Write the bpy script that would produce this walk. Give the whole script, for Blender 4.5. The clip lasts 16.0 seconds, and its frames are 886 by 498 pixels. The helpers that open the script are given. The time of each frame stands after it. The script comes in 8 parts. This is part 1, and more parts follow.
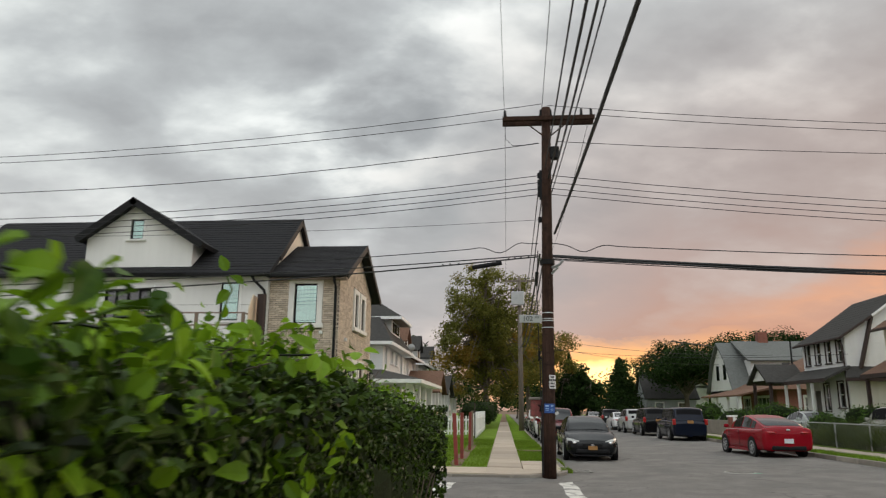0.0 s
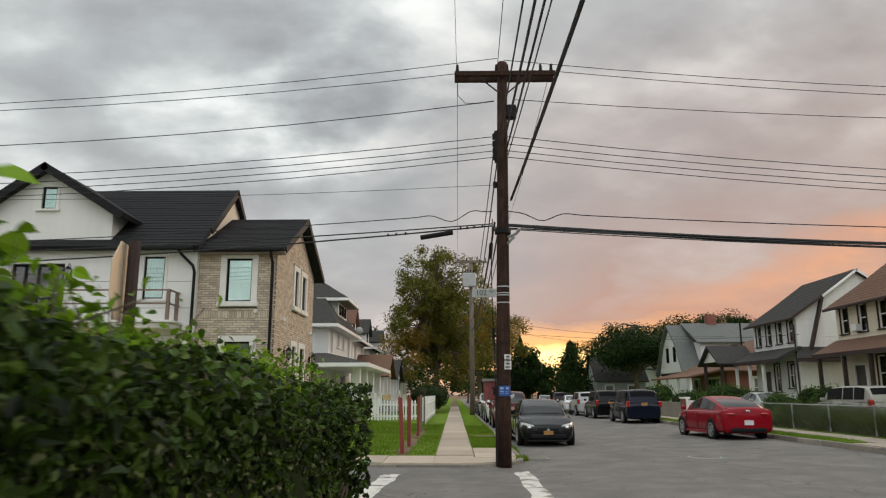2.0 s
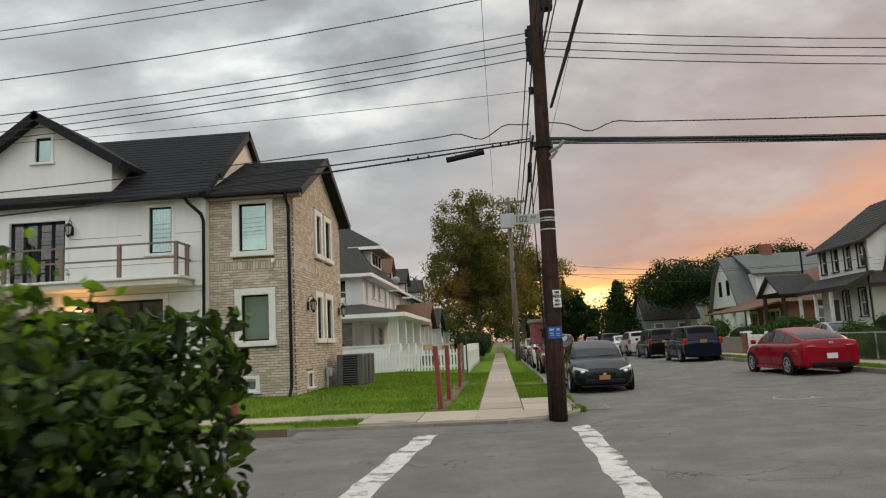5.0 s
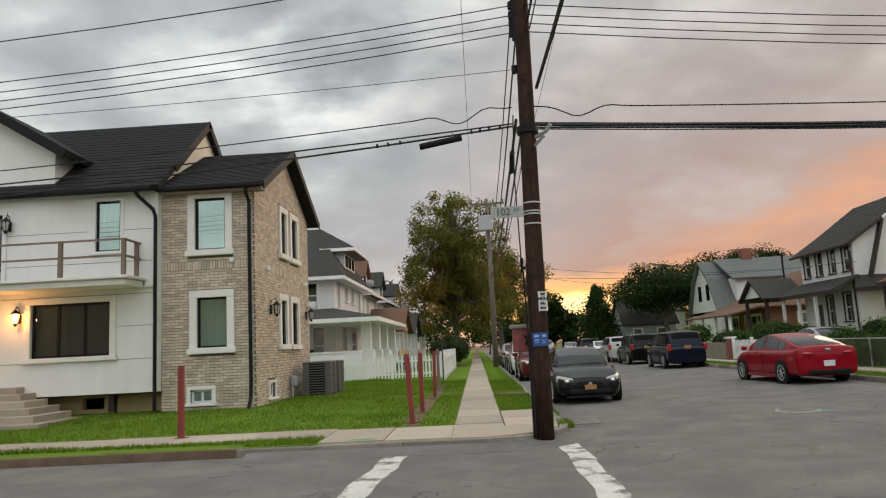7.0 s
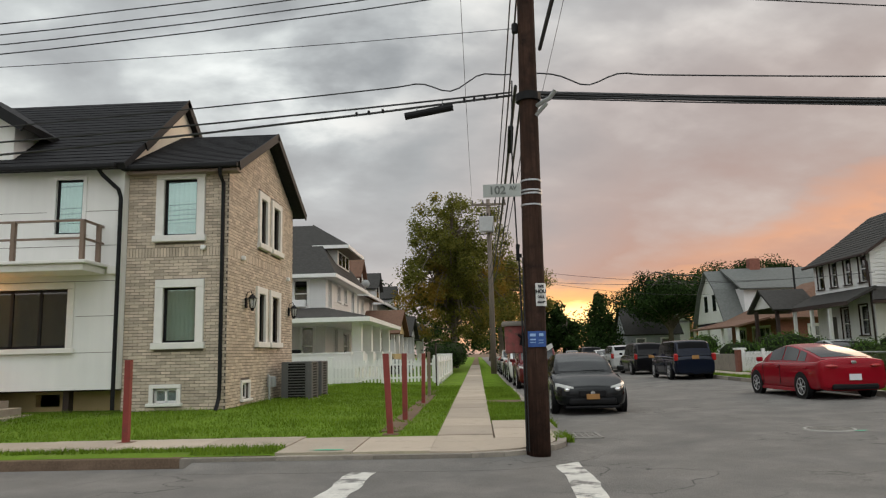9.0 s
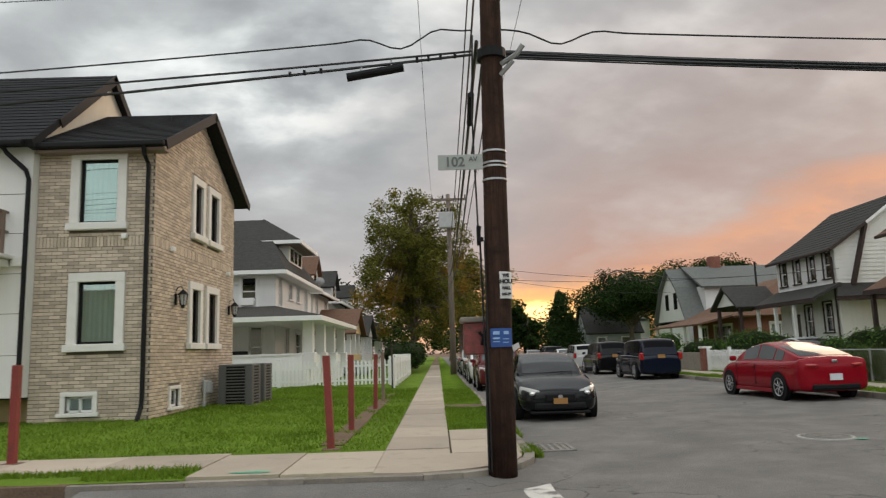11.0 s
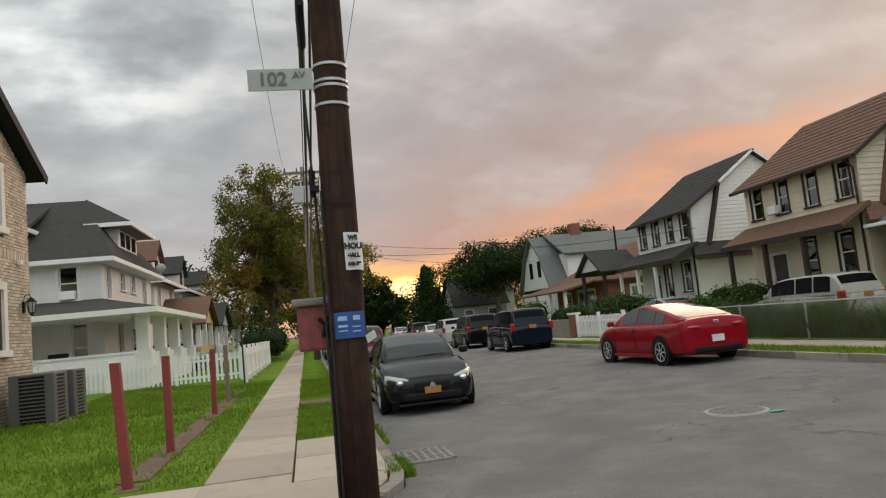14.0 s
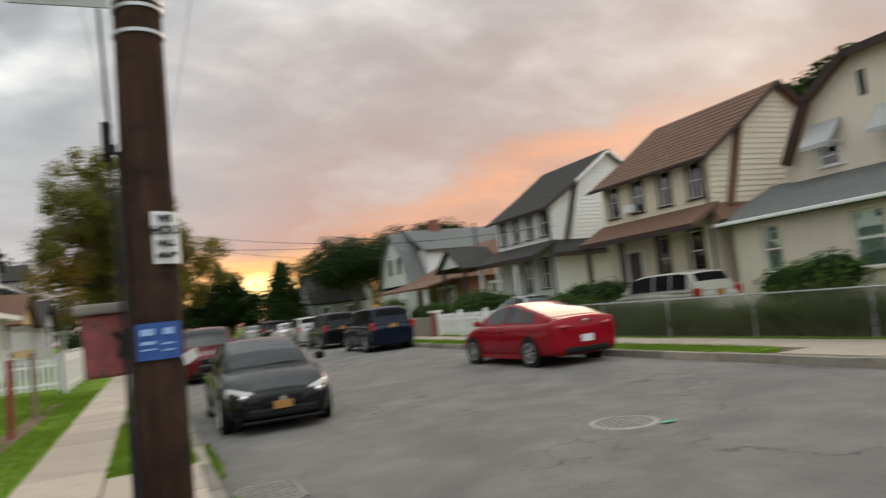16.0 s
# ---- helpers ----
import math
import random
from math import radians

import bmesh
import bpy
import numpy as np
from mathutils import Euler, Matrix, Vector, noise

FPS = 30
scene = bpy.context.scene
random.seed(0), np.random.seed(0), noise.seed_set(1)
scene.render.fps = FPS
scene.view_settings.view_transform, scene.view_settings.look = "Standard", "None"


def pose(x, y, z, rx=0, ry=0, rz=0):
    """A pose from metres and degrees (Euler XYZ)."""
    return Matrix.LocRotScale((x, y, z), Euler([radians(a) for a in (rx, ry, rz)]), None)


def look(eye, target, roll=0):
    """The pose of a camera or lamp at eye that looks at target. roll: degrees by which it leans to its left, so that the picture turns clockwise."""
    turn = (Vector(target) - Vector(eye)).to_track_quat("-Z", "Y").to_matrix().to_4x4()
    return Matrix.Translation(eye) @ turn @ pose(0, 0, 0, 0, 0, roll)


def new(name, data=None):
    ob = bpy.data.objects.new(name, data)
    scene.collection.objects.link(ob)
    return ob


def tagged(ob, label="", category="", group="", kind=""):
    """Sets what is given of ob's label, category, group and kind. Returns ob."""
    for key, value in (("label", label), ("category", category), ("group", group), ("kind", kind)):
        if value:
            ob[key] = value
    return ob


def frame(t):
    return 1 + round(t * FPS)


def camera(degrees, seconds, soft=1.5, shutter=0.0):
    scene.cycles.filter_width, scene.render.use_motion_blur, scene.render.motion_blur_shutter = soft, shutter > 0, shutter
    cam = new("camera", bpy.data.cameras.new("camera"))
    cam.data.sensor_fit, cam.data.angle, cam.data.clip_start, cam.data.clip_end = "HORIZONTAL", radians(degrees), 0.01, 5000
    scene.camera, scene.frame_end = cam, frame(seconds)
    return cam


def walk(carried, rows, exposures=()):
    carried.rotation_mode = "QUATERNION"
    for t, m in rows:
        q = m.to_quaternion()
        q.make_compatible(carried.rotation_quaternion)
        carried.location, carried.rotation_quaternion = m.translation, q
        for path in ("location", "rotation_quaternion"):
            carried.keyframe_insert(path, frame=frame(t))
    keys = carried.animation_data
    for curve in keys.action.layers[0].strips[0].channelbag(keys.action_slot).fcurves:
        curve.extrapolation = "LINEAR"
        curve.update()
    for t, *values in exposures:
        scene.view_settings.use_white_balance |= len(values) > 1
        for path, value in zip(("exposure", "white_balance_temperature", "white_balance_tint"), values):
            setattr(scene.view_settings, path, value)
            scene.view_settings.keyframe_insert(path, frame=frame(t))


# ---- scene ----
cam = camera(63.9, 16.0, soft=1.2, shutter=0.5)
# seconds, eye, target, roll; LEVEL sets the path upright over the street
PATH = [
    (0, (0.472, -0.571, 1.665), (0.312, 1.373, 2.107), -0.3),
    (0.5, (0.455, -0.096, 1.664), (0.329, 1.846, 2.126), -2.3),
    (1, (0.397, 0.32, 1.658), (0.218, 2.26, 2.111), -2.6),
    (1.5, (0.423, 0.764, 1.645), (0.334, 2.72, 2.051), -3.1),
    (2, (0.476, 1.247, 1.635), (0.451, 3.206, 2.036), -0.9),
    (2.5, (0.488, 1.659, 1.642), (0.47, 3.62, 2.033), -1.5),
    (3, (0.52, 2.061, 1.627), (0.496, 4.026, 1.998), -0.9),
    (3.5, (0.479, 2.442, 1.618), (0.256, 4.4, 1.959), -1.4),
    (4, (0.515, 2.939, 1.611), (0.407, 4.915, 1.9), -3.8),
    (4.5, (0.538, 3.371, 1.595), (0.395, 5.349, 1.86), -3.6),
    (7, (0.513, 5.295, 1.654), (0.438, 7.274, 1.929), -3.7),
    (7.5, (0.56, 5.684, 1.622), (0.471, 7.667, 1.871), -1.9),
    (8, (0.681, 6.125, 1.566), (0.584, 8.102, 1.855), -1.9),
    (10.5, (0.762, 8.285, 1.512), (0.737, 10.264, 1.805), -3.1),
    (11, (0.812, 8.685, 1.543), (0.839, 10.664, 1.831), -2.6),
    (11.5, (0.785, 9.078, 1.563), (0.87, 11.051, 1.882), -2.4),
    (12, (0.83, 9.494, 1.571), (0.898, 11.469, 1.881), -3.6),
    (12.5, (0.879, 9.865, 1.58), (0.956, 11.847, 1.836), -5.8),
    (13, (0.952, 10.319, 1.6), (1.244, 12.284, 1.827), -5.1),
    (13.5, (1.095, 10.703, 1.61), (1.424, 12.667, 1.799), -6.5),
    (14, (1.208, 11.147, 1.642), (1.607, 13.097, 1.839), -6.5),
    (14.5, (1.324, 11.49, 1.642), (1.572, 13.465, 1.838), -4.6),
    (15, (1.33, 11.875, 1.658), (1.567, 13.855, 1.815), -5.8),
    (15.5, (1.448, 12.268, 1.682), (1.81, 14.23, 1.819), -6.3),
    (16, (1.541, 12.612, 1.735), (2.318, 14.45, 1.876), -6.8),
]
LEVEL = pose(1, 0, 0) @ pose(0, 0, 0, 0, -0.8, 0) @ pose(-1, 0, 0)
EXPOSURES = [(0.0, 0.0), (14.0, 0.0), (15.0, 0.04), (16.0, 0.2)]
walk(cam, [(t, LEVEL @ look(eye, target, roll)) for t, eye, target, roll in PATH], EXPOSURES)

# ---- sky, sun ----
SUN_AZ, SUN_EL = radians(48), radians(16)
world = bpy.data.worlds.new("evening_sky")
scene.world = world
world.use_nodes = True
W = world.node_tree


def wnode(kind, **values):
    n = W.nodes.new(kind)
    for k, v in values.items():
        n.inputs[k].default_value = v
    return n


def wmath(op, a, b=0.0, c=None, clamp=False):
    n = W.nodes.new("ShaderNodeMath")
    n.operation, n.use_clamp = op, clamp
    for i, v in enumerate((a, b) if c is None else (a, b, c)):
        if isinstance(v, (int, float)):
            n.inputs[i].default_value = v
        else:
            W.links.new(v, n.inputs[i])
    return n.outputs[0]


def wramp(fac, stops):
    n = W.nodes.new("ShaderNodeValToRGB")
    while len(n.color_ramp.elements) < len(stops):
        n.color_ramp.elements.new(0.5)
    for e, (p, c) in zip(n.color_ramp.elements, stops):
        e.position, e.color = p, (*c, 1)
    W.links.new(fac, n.inputs[0])
    return n.outputs[0]


def wmix(fac, a, b, mode="MIX"):
    n = W.nodes.new("ShaderNodeMix")
    n.data_type, n.blend_type = "RGBA", mode
    for sock, v in ((n.inputs[0], fac), (n.inputs[6], a), (n.inputs[7], b)):
        if isinstance(v, (int, float)):
            sock.default_value = v
        elif isinstance(v, tuple):
            sock.default_value = (*v, 1)
        else:
            W.links.new(v, sock)
    return n.outputs[2]


W.nodes.clear()
coord = W.nodes.new("ShaderNodeTexCoord")
split = W.nodes.new("ShaderNodeSeparateXYZ")
W.links.new(coord.outputs["Generated"], split.inputs[0])
dx, dy, dz = split.outputs
up = wmath("MAXIMUM", dz, 0.0)
over = wmath("ADD", up, 0.34)
px, py = wmath("DIVIDE", dx, over), wmath("DIVIDE", dy, over)
flat = W.nodes.new("ShaderNodeCombineXYZ")
W.links.new(px, flat.inputs[0]), W.links.new(py, flat.inputs[1])


def cloud(scale, detail, rough, distort, offset):
    m = W.nodes.new("ShaderNodeMapping")
    m.inputs["Location"].default_value = offset
    m.inputs["Rotation"].default_value = (0, 0, radians(-22))
    m.inputs["Scale"].default_value = (0.85, 1.1, 1)
    W.links.new(flat.outputs[0], m.inputs[0])
    n = wnode("ShaderNodeTexNoise", Scale=scale, Detail=detail, Roughness=rough, Distortion=distort)
    W.links.new(m.outputs[0], n.inputs["Vector"])
    return n.outputs["Fac"]


big, mid, fine = cloud(1.5, 4, 0.5, 0.25, (1.2, 0.4, 0)), cloud(3.8, 6, 0.52, 0.12, (4.1, 2.2, 0)), cloud(10.0, 4, 0.5, 0.1, (0.3, 7.7, 0))
lump = wmath("ADD", wmath("ADD", wmath("MULTIPLY", big, 0.46), wmath("MULTIPLY", mid, 0.44)), wmath("MULTIPLY", fine, 0.1))
lump = wmath("MULTIPLY_ADD", lump, 2.3, -0.62)
# a thin bright stretch of cloud, rising to the right
flat_len = wmath("SQRT", wmath("ADD", wmath("ADD", wmath("MULTIPLY", dx, dx), wmath("MULTIPLY", dy, dy)), 0.0001))
turn = wmath("ADD", wmath("DIVIDE", dx, flat_len), 0.19)
thin_a = wmath("SUBTRACT", 1.0, wmath("MULTIPLY", wmath("ABSOLUTE", turn), 3.4), clamp=True)
thin_b = wmath("SUBTRACT", 1.0, wmath("MULTIPLY", wmath("ABSOLUTE", wmath("SUBTRACT", up, wmath("MULTIPLY_ADD", turn, 0.4, 0.37))), 5.5), clamp=True)
thin = wmath("MULTIPLY", wmath("MULTIPLY", thin_a, thin_b), wmath("GREATER_THAN", dy, 0.0))
lump = wmath("MULTIPLY_ADD", wmath("MULTIPLY", thin, wmath("MULTIPLY_ADD", mid, 5.0, -1.9, clamp=True)), 0.36, lump)
grey = wramp(lump, [(0.18, (0.30, 0.315, 0.33)), (0.4, (0.405, 0.425, 0.44)), (0.56, (0.515, 0.545, 0.56)), (0.7, (0.71, 0.75, 0.755)), (0.86, (1.0, 1.04, 1.03))])
# warm side: low in the west, right of the street's line
level = wmath("SQRT", wmath("ADD", wmath("ADD", wmath("MULTIPLY", dx, dx), wmath("MULTIPLY", dy, dy)), 0.0001))
side = wmath("DIVIDE", dx, level)
fore = wmath("DIVIDE", dy, level)
shift = wmath("MULTIPLY", wmath("SUBTRACT", lump, 0.5), 0.45)
warm_side = wmath("MULTIPLY_ADD", wmath("ADD", side, shift), 2.6, 0.42, clamp=True)
front = wmath("MULTIPLY_ADD", fore, 1.6, 0.55, clamp=True)
low = wmath("MULTIPLY_ADD", up, -1.75, 1.02, clamp=True)
warm_fac = wmath("MULTIPLY", wmath("MULTIPLY", warm_side, front), wmath("POWER", low, 1.1), clamp=True)
warm = wramp(wmath("MULTIPLY_ADD", wmath("SUBTRACT", lump, 0.5), 0.42, wmath("MULTIPLY", up, 1.7)),
             [(0.0, (0.78, 0.25, 0.075)), (0.1, (0.62, 0.225, 0.11)), (0.24, (0.50, 0.235, 0.155)), (0.46, (0.44, 0.29, 0.24)), (0.8, (0.57, 0.49, 0.45))])
sky = wmix(warm_fac, grey, warm)
# faint mauve along the horizon away from the glow
haze = wmath("MULTIPLY", wmath("MULTIPLY_ADD", up, -2.6, 1.0, clamp=True), wmath("SUBTRACT", 1.0, warm_fac), clamp=True)
sky = wmix(wmath("MULTIPLY", haze, 0.75), sky, wramp(up, [(0.0, (0.47, 0.36, 0.34)), (0.09, (0.53, 0.46, 0.45)), (0.3, (0.58, 0.58, 0.575))]))
# the bright gap under the clouds where the sun has gone down
gap_az = wmath("SUBTRACT", 1.0, wmath("MULTIPLY", wmath("ABSOLUTE", wmath("SUBTRACT", side, 0.13)), 5.0), clamp=True)
gap_el = wmath("SUBTRACT", 1.0, wmath("MULTIPLY", wmath("ABSOLUTE", wmath("SUBTRACT", wmath("MULTIPLY_ADD", shift, 0.16, up), 0.05)), 17.0), clamp=True)
gap = wmath("MULTIPLY", wmath("MULTIPLY", gap_az, wmath("POWER", gap_el, 1.2)), wmath("GREATER_THAN", fore, 0.0), clamp=True)
sky = wmix(wmath("MULTIPLY", wmath("POWER", gap, 0.6), 1.5, clamp=True), sky, (1.35, 0.66, 0.21))
core = wmath("MULTIPLY_ADD", gap, 3.0, -1.35, clamp=True)
sky = wmix(core, sky, (2.3, 1.5, 0.62))
# an orange streak higher up to the north-west
st_az = wmath("SUBTRACT", 1.0, wmath("MULTIPLY", wmath("ABSOLUTE", wmath("SUBTRACT", side, 0.52)), 2.9), clamp=True)
st_el = wmath("SUBTRACT", 1.0, wmath("MULTIPLY", wmath("ABSOLUTE", wmath("SUBTRACT", wmath("MULTIPLY_ADD", shift, 0.3, up), wmath("MULTIPLY_ADD", side, 0.16, 0.08))), 18.0), clamp=True)
sky = wmix(wmath("MULTIPLY", wmath("MULTIPLY", st_az, st_el), wmath("MULTIPLY", front, wmath("MULTIPLY_ADD", mid, 3.0, -0.75, clamp=True)), clamp=True), sky, (0.88, 0.385, 0.18))
# overcast: the sky overhead is brighter than the rim
zen = wmath("MULTIPLY_ADD", wmath("SUBTRACT", up, 0.5, clamp=True), 2.2, 1.0)
behind = wmath("MULTIPLY_ADD", wmath("MULTIPLY_ADD", fore, -1.0, 0.0, clamp=True), 0.85, 1.0)
gain = W.nodes.new("ShaderNodeVectorMath")
gain.operation = "SCALE"
# a darker bank of cloud above the glow
bank = wmath("MULTIPLY", wmath("MULTIPLY_ADD", wmath("ADD", side, shift), 2.2, 0.1, clamp=True), wmath("SUBTRACT", 1.0, wmath("MULTIPLY", wmath("ABSOLUTE", wmath("SUBTRACT", up, 0.34)), 4.5), clamp=True))
sky = wmix(wmath("MULTIPLY", bank, front, clamp=True), sky, (0.86, 0.775, 0.75), "MULTIPLY")
sky = wmix(1.0, sky, (1.01, 1.0, 0.98), "MULTIPLY")
W.links.new(sky, gain.inputs[0]), W.links.new(wmath("MULTIPLY", zen, behind), gain.inputs[3])
nish = W.nodes.new("ShaderNodeTexSky")
nish.sky_type, nish.sun_disc = "NISHITA", False
nish.sun_elevation, nish.sun_rotation = SUN_EL, SUN_AZ
cover = W.nodes.new("ShaderNodeBackground")
cover.inputs[1].default_value = 1.0
W.links.new(gain.outputs[0], cover.inputs[0])
clear = W.nodes.new("ShaderNodeBackground")
clear.inputs[1].default_value = 0.006
W.links.new(nish.outputs[0], clear.inputs[0])
both = W.nodes.new("ShaderNodeAddShader")
out = W.nodes.new("ShaderNodeOutputWorld")
W.links.new(cover.outputs[0], both.inputs[0]), W.links.new(clear.outputs[0], both.inputs[1])
W.links.new(both.outputs[0], out.inputs[0])

sun = new("sun", bpy.data.lights.new("sun", "SUN"))
sun.data.energy, sun.data.angle, sun.data.color = 1.35, radians(40), (1.0, 0.74, 0.52)
sun.matrix_world = look((0, 0, 30), (-math.sin(SUN_AZ) * 20, -math.cos(SUN_AZ) * 20, 30 - 20 * math.tan(SUN_EL)))

# ---- materials ----
def mat(name, col, rough=0.6, metal=0.0, var=0.18, scale=3.0, bump=0.15, bscale=60.0, col2=None, spec=0.5, island=0.0, stretch=(1, 1, 1), streak=0.0):
    """Two scales of noise over a base colour, fine relief, optional step per island and rain streaks."""
    m = bpy.data.materials.new(name)
    m.use_nodes = True
    t = m.node_tree
    b = t.nodes["Principled BSDF"]
    tc = t.nodes.new("ShaderNodeTexCoord")
    mp = t.nodes.new("ShaderNodeMapping")
    mp.inputs["Scale"].default_value = stretch
    t.links.new(tc.outputs["Object"], mp.inputs[0])
    big = t.nodes.new("ShaderNodeTexNoise")
    big.inputs["Scale"].default_value, big.inputs["Detail"].default_value, big.inputs["Roughness"].default_value = scale, 6, 0.6
    small = t.nodes.new("ShaderNodeTexNoise")
    small.inputs["Scale"].default_value, small.inputs["Detail"].default_value = bscale, 4
    t.links.new(mp.outputs[0], big.inputs["Vector"]), t.links.new(mp.outputs[0], small.inputs["Vector"])
    add = t.nodes.new("ShaderNodeMath")
    add.operation = "MULTIPLY_ADD"
    add.inputs[1].default_value = 0.4
    t.links.new(small.outputs["Fac"], add.inputs[0])
    half = t.nodes.new("ShaderNodeMath")
    half.operation = "MULTIPLY"
    half.inputs[1].default_value = 0.6
    t.links.new(big.outputs["Fac"], half.inputs[0]), t.links.new(half.outputs[0], add.inputs[2])
    fac = add.outputs[0]
    if island:
        g = t.nodes.new("ShaderNodeNewGeometry")
        oi = t.nodes.new("ShaderNodeObjectInfo")
        s = t.nodes.new("ShaderNodeMath")
        s.operation = "ADD"
        t.links.new(g.outputs["Random Per Island"], s.inputs[0]), t.links.new(oi.outputs["Random"], s.inputs[1])
        fr = t.nodes.new("ShaderNodeMath")
        fr.operation = "FRACT"
        t.links.new(s.outputs[0], fr.inputs[0])
        mixf = t.nodes.new("ShaderNodeMix")
        mixf.inputs[0].default_value = island
        t.links.new(fac, mixf.inputs[2]), t.links.new(fr.outputs[0], mixf.inputs[3])
        fac = mixf.outputs[0]
    if streak:
        wv = t.nodes.new("ShaderNodeTexNoise")
        wv.inputs["Scale"].default_value, wv.inputs["Detail"].default_value = 5.0, 4
        m2 = t.nodes.new("ShaderNodeMapping")
        m2.inputs["Scale"].default_value = (1, 1, 0.06)
        t.links.new(tc.outputs["Object"], m2.inputs[0]), t.links.new(m2.outputs[0], wv.inputs["Vector"])
        ms = t.nodes.new("ShaderNodeMix")
        ms.inputs[0].default_value = streak
        t.links.new(fac, ms.inputs[2]), t.links.new(wv.outputs["Fac"], ms.inputs[3])
        fac = ms.outputs[0]
    ramp = t.nodes.new("ShaderNodeValToRGB")
    lo = [max(0, c * (1 - 1.6 * var)) for c in col]
    hi = col2 or [min(1, c * (1 + 1.6 * var)) for c in col]
    ramp.color_ramp.elements[0].position, ramp.color_ramp.elements[1].position = 0.22, 0.78
    ramp.color_ramp.elements[0].color, ramp.color_ramp.elements[1].color = (*lo, 1), (*hi, 1)
    t.links.new(fac, ramp.inputs[0]), t.links.new(ramp.outputs[0], b.inputs["Base Color"])
    b.inputs["Roughness"].default_value, b.inputs["Metallic"].default_value = rough, metal
    b.inputs["Specular IOR Level"].default_value = spec
    if bump:
        bp = t.nodes.new("ShaderNodeBump")
        bp.inputs["Strength"].default_value, bp.inputs["Distance"].default_value = bump, 0.02
        t.links.new(small.outputs["Fac"], bp.inputs["Height"]), t.links.new(bp.outputs[0], b.inputs["Normal"])
    return m


def glass_mat(name, tint, rough=0.02, ior=1.9, gloss=(1, 1, 1)):
    m = bpy.data.materials.new(name)
    m.use_nodes = True
    t = m.node_tree
    t.nodes.clear()
    o = t.nodes.new("ShaderNodeOutputMaterial")
    tr, gl, mx, lw, pw, fr = (t.nodes.new("ShaderNode" + k) for k in ("BsdfTransparent", "BsdfGlossy", "MixShader", "LayerWeight", "Math", "Math"))
    tr.inputs[0].default_value = (*tint, 1)
    gl.inputs["Roughness"].default_value = rough
    gl.inputs["Color"].default_value = (*gloss, 1)
    f0 = 1.3 * ((ior - 1) / (ior + 1)) ** 2
    lw.inputs[0].default_value = 0.5
    pw.operation, fr.operation = "POWER", "MULTIPLY_ADD"
    pw.inputs[1].default_value, fr.inputs[1].default_value, fr.inputs[2].default_value = 4.0, 1 - f0, f0
    t.links.new(lw.outputs["Facing"], pw.inputs[0]), t.links.new(pw.outputs[0], fr.inputs[0])
    t.links.new(fr.outputs[0], mx.inputs[0]), t.links.new(tr.outputs[0], mx.inputs[1]), t.links.new(gl.outputs[0], mx.inputs[2])
    t.links.new(mx.outputs[0], o.inputs[0])
    return m


def worn(m, other, scale, cut, soft=0.05):
    """Lets another colour show through where a noise falls under a cut."""
    t = m.node_tree
    b = t.nodes["Principled BSDF"]
    old = b.inputs["Base Color"].links[0].from_socket
    tc = t.nodes.new("ShaderNodeTexCoord")
    n = t.nodes.new("ShaderNodeTexNoise")
    n.inputs["Scale"].default_value, n.inputs["Detail"].default_value, n.inputs["Roughness"].default_value = scale, 8, 0.65
    t.links.new(tc.outputs["Object"], n.inputs["Vector"])
    r = t.nodes.new("ShaderNodeMapRange")
    r.inputs[1].default_value, r.inputs[2].default_value = cut - soft, cut + soft
    t.links.new(n.outputs["Fac"], r.inputs[0])
    mx = t.nodes.new("ShaderNodeMix")
    mx.data_type = "RGBA"
    mx.inputs[6].default_value = (*other, 1)
    t.links.new(r.outputs[0], mx.inputs[0]), t.links.new(old, mx.inputs[7]), t.links.new(mx.outputs[2], b.inputs["Base Color"])
    return m


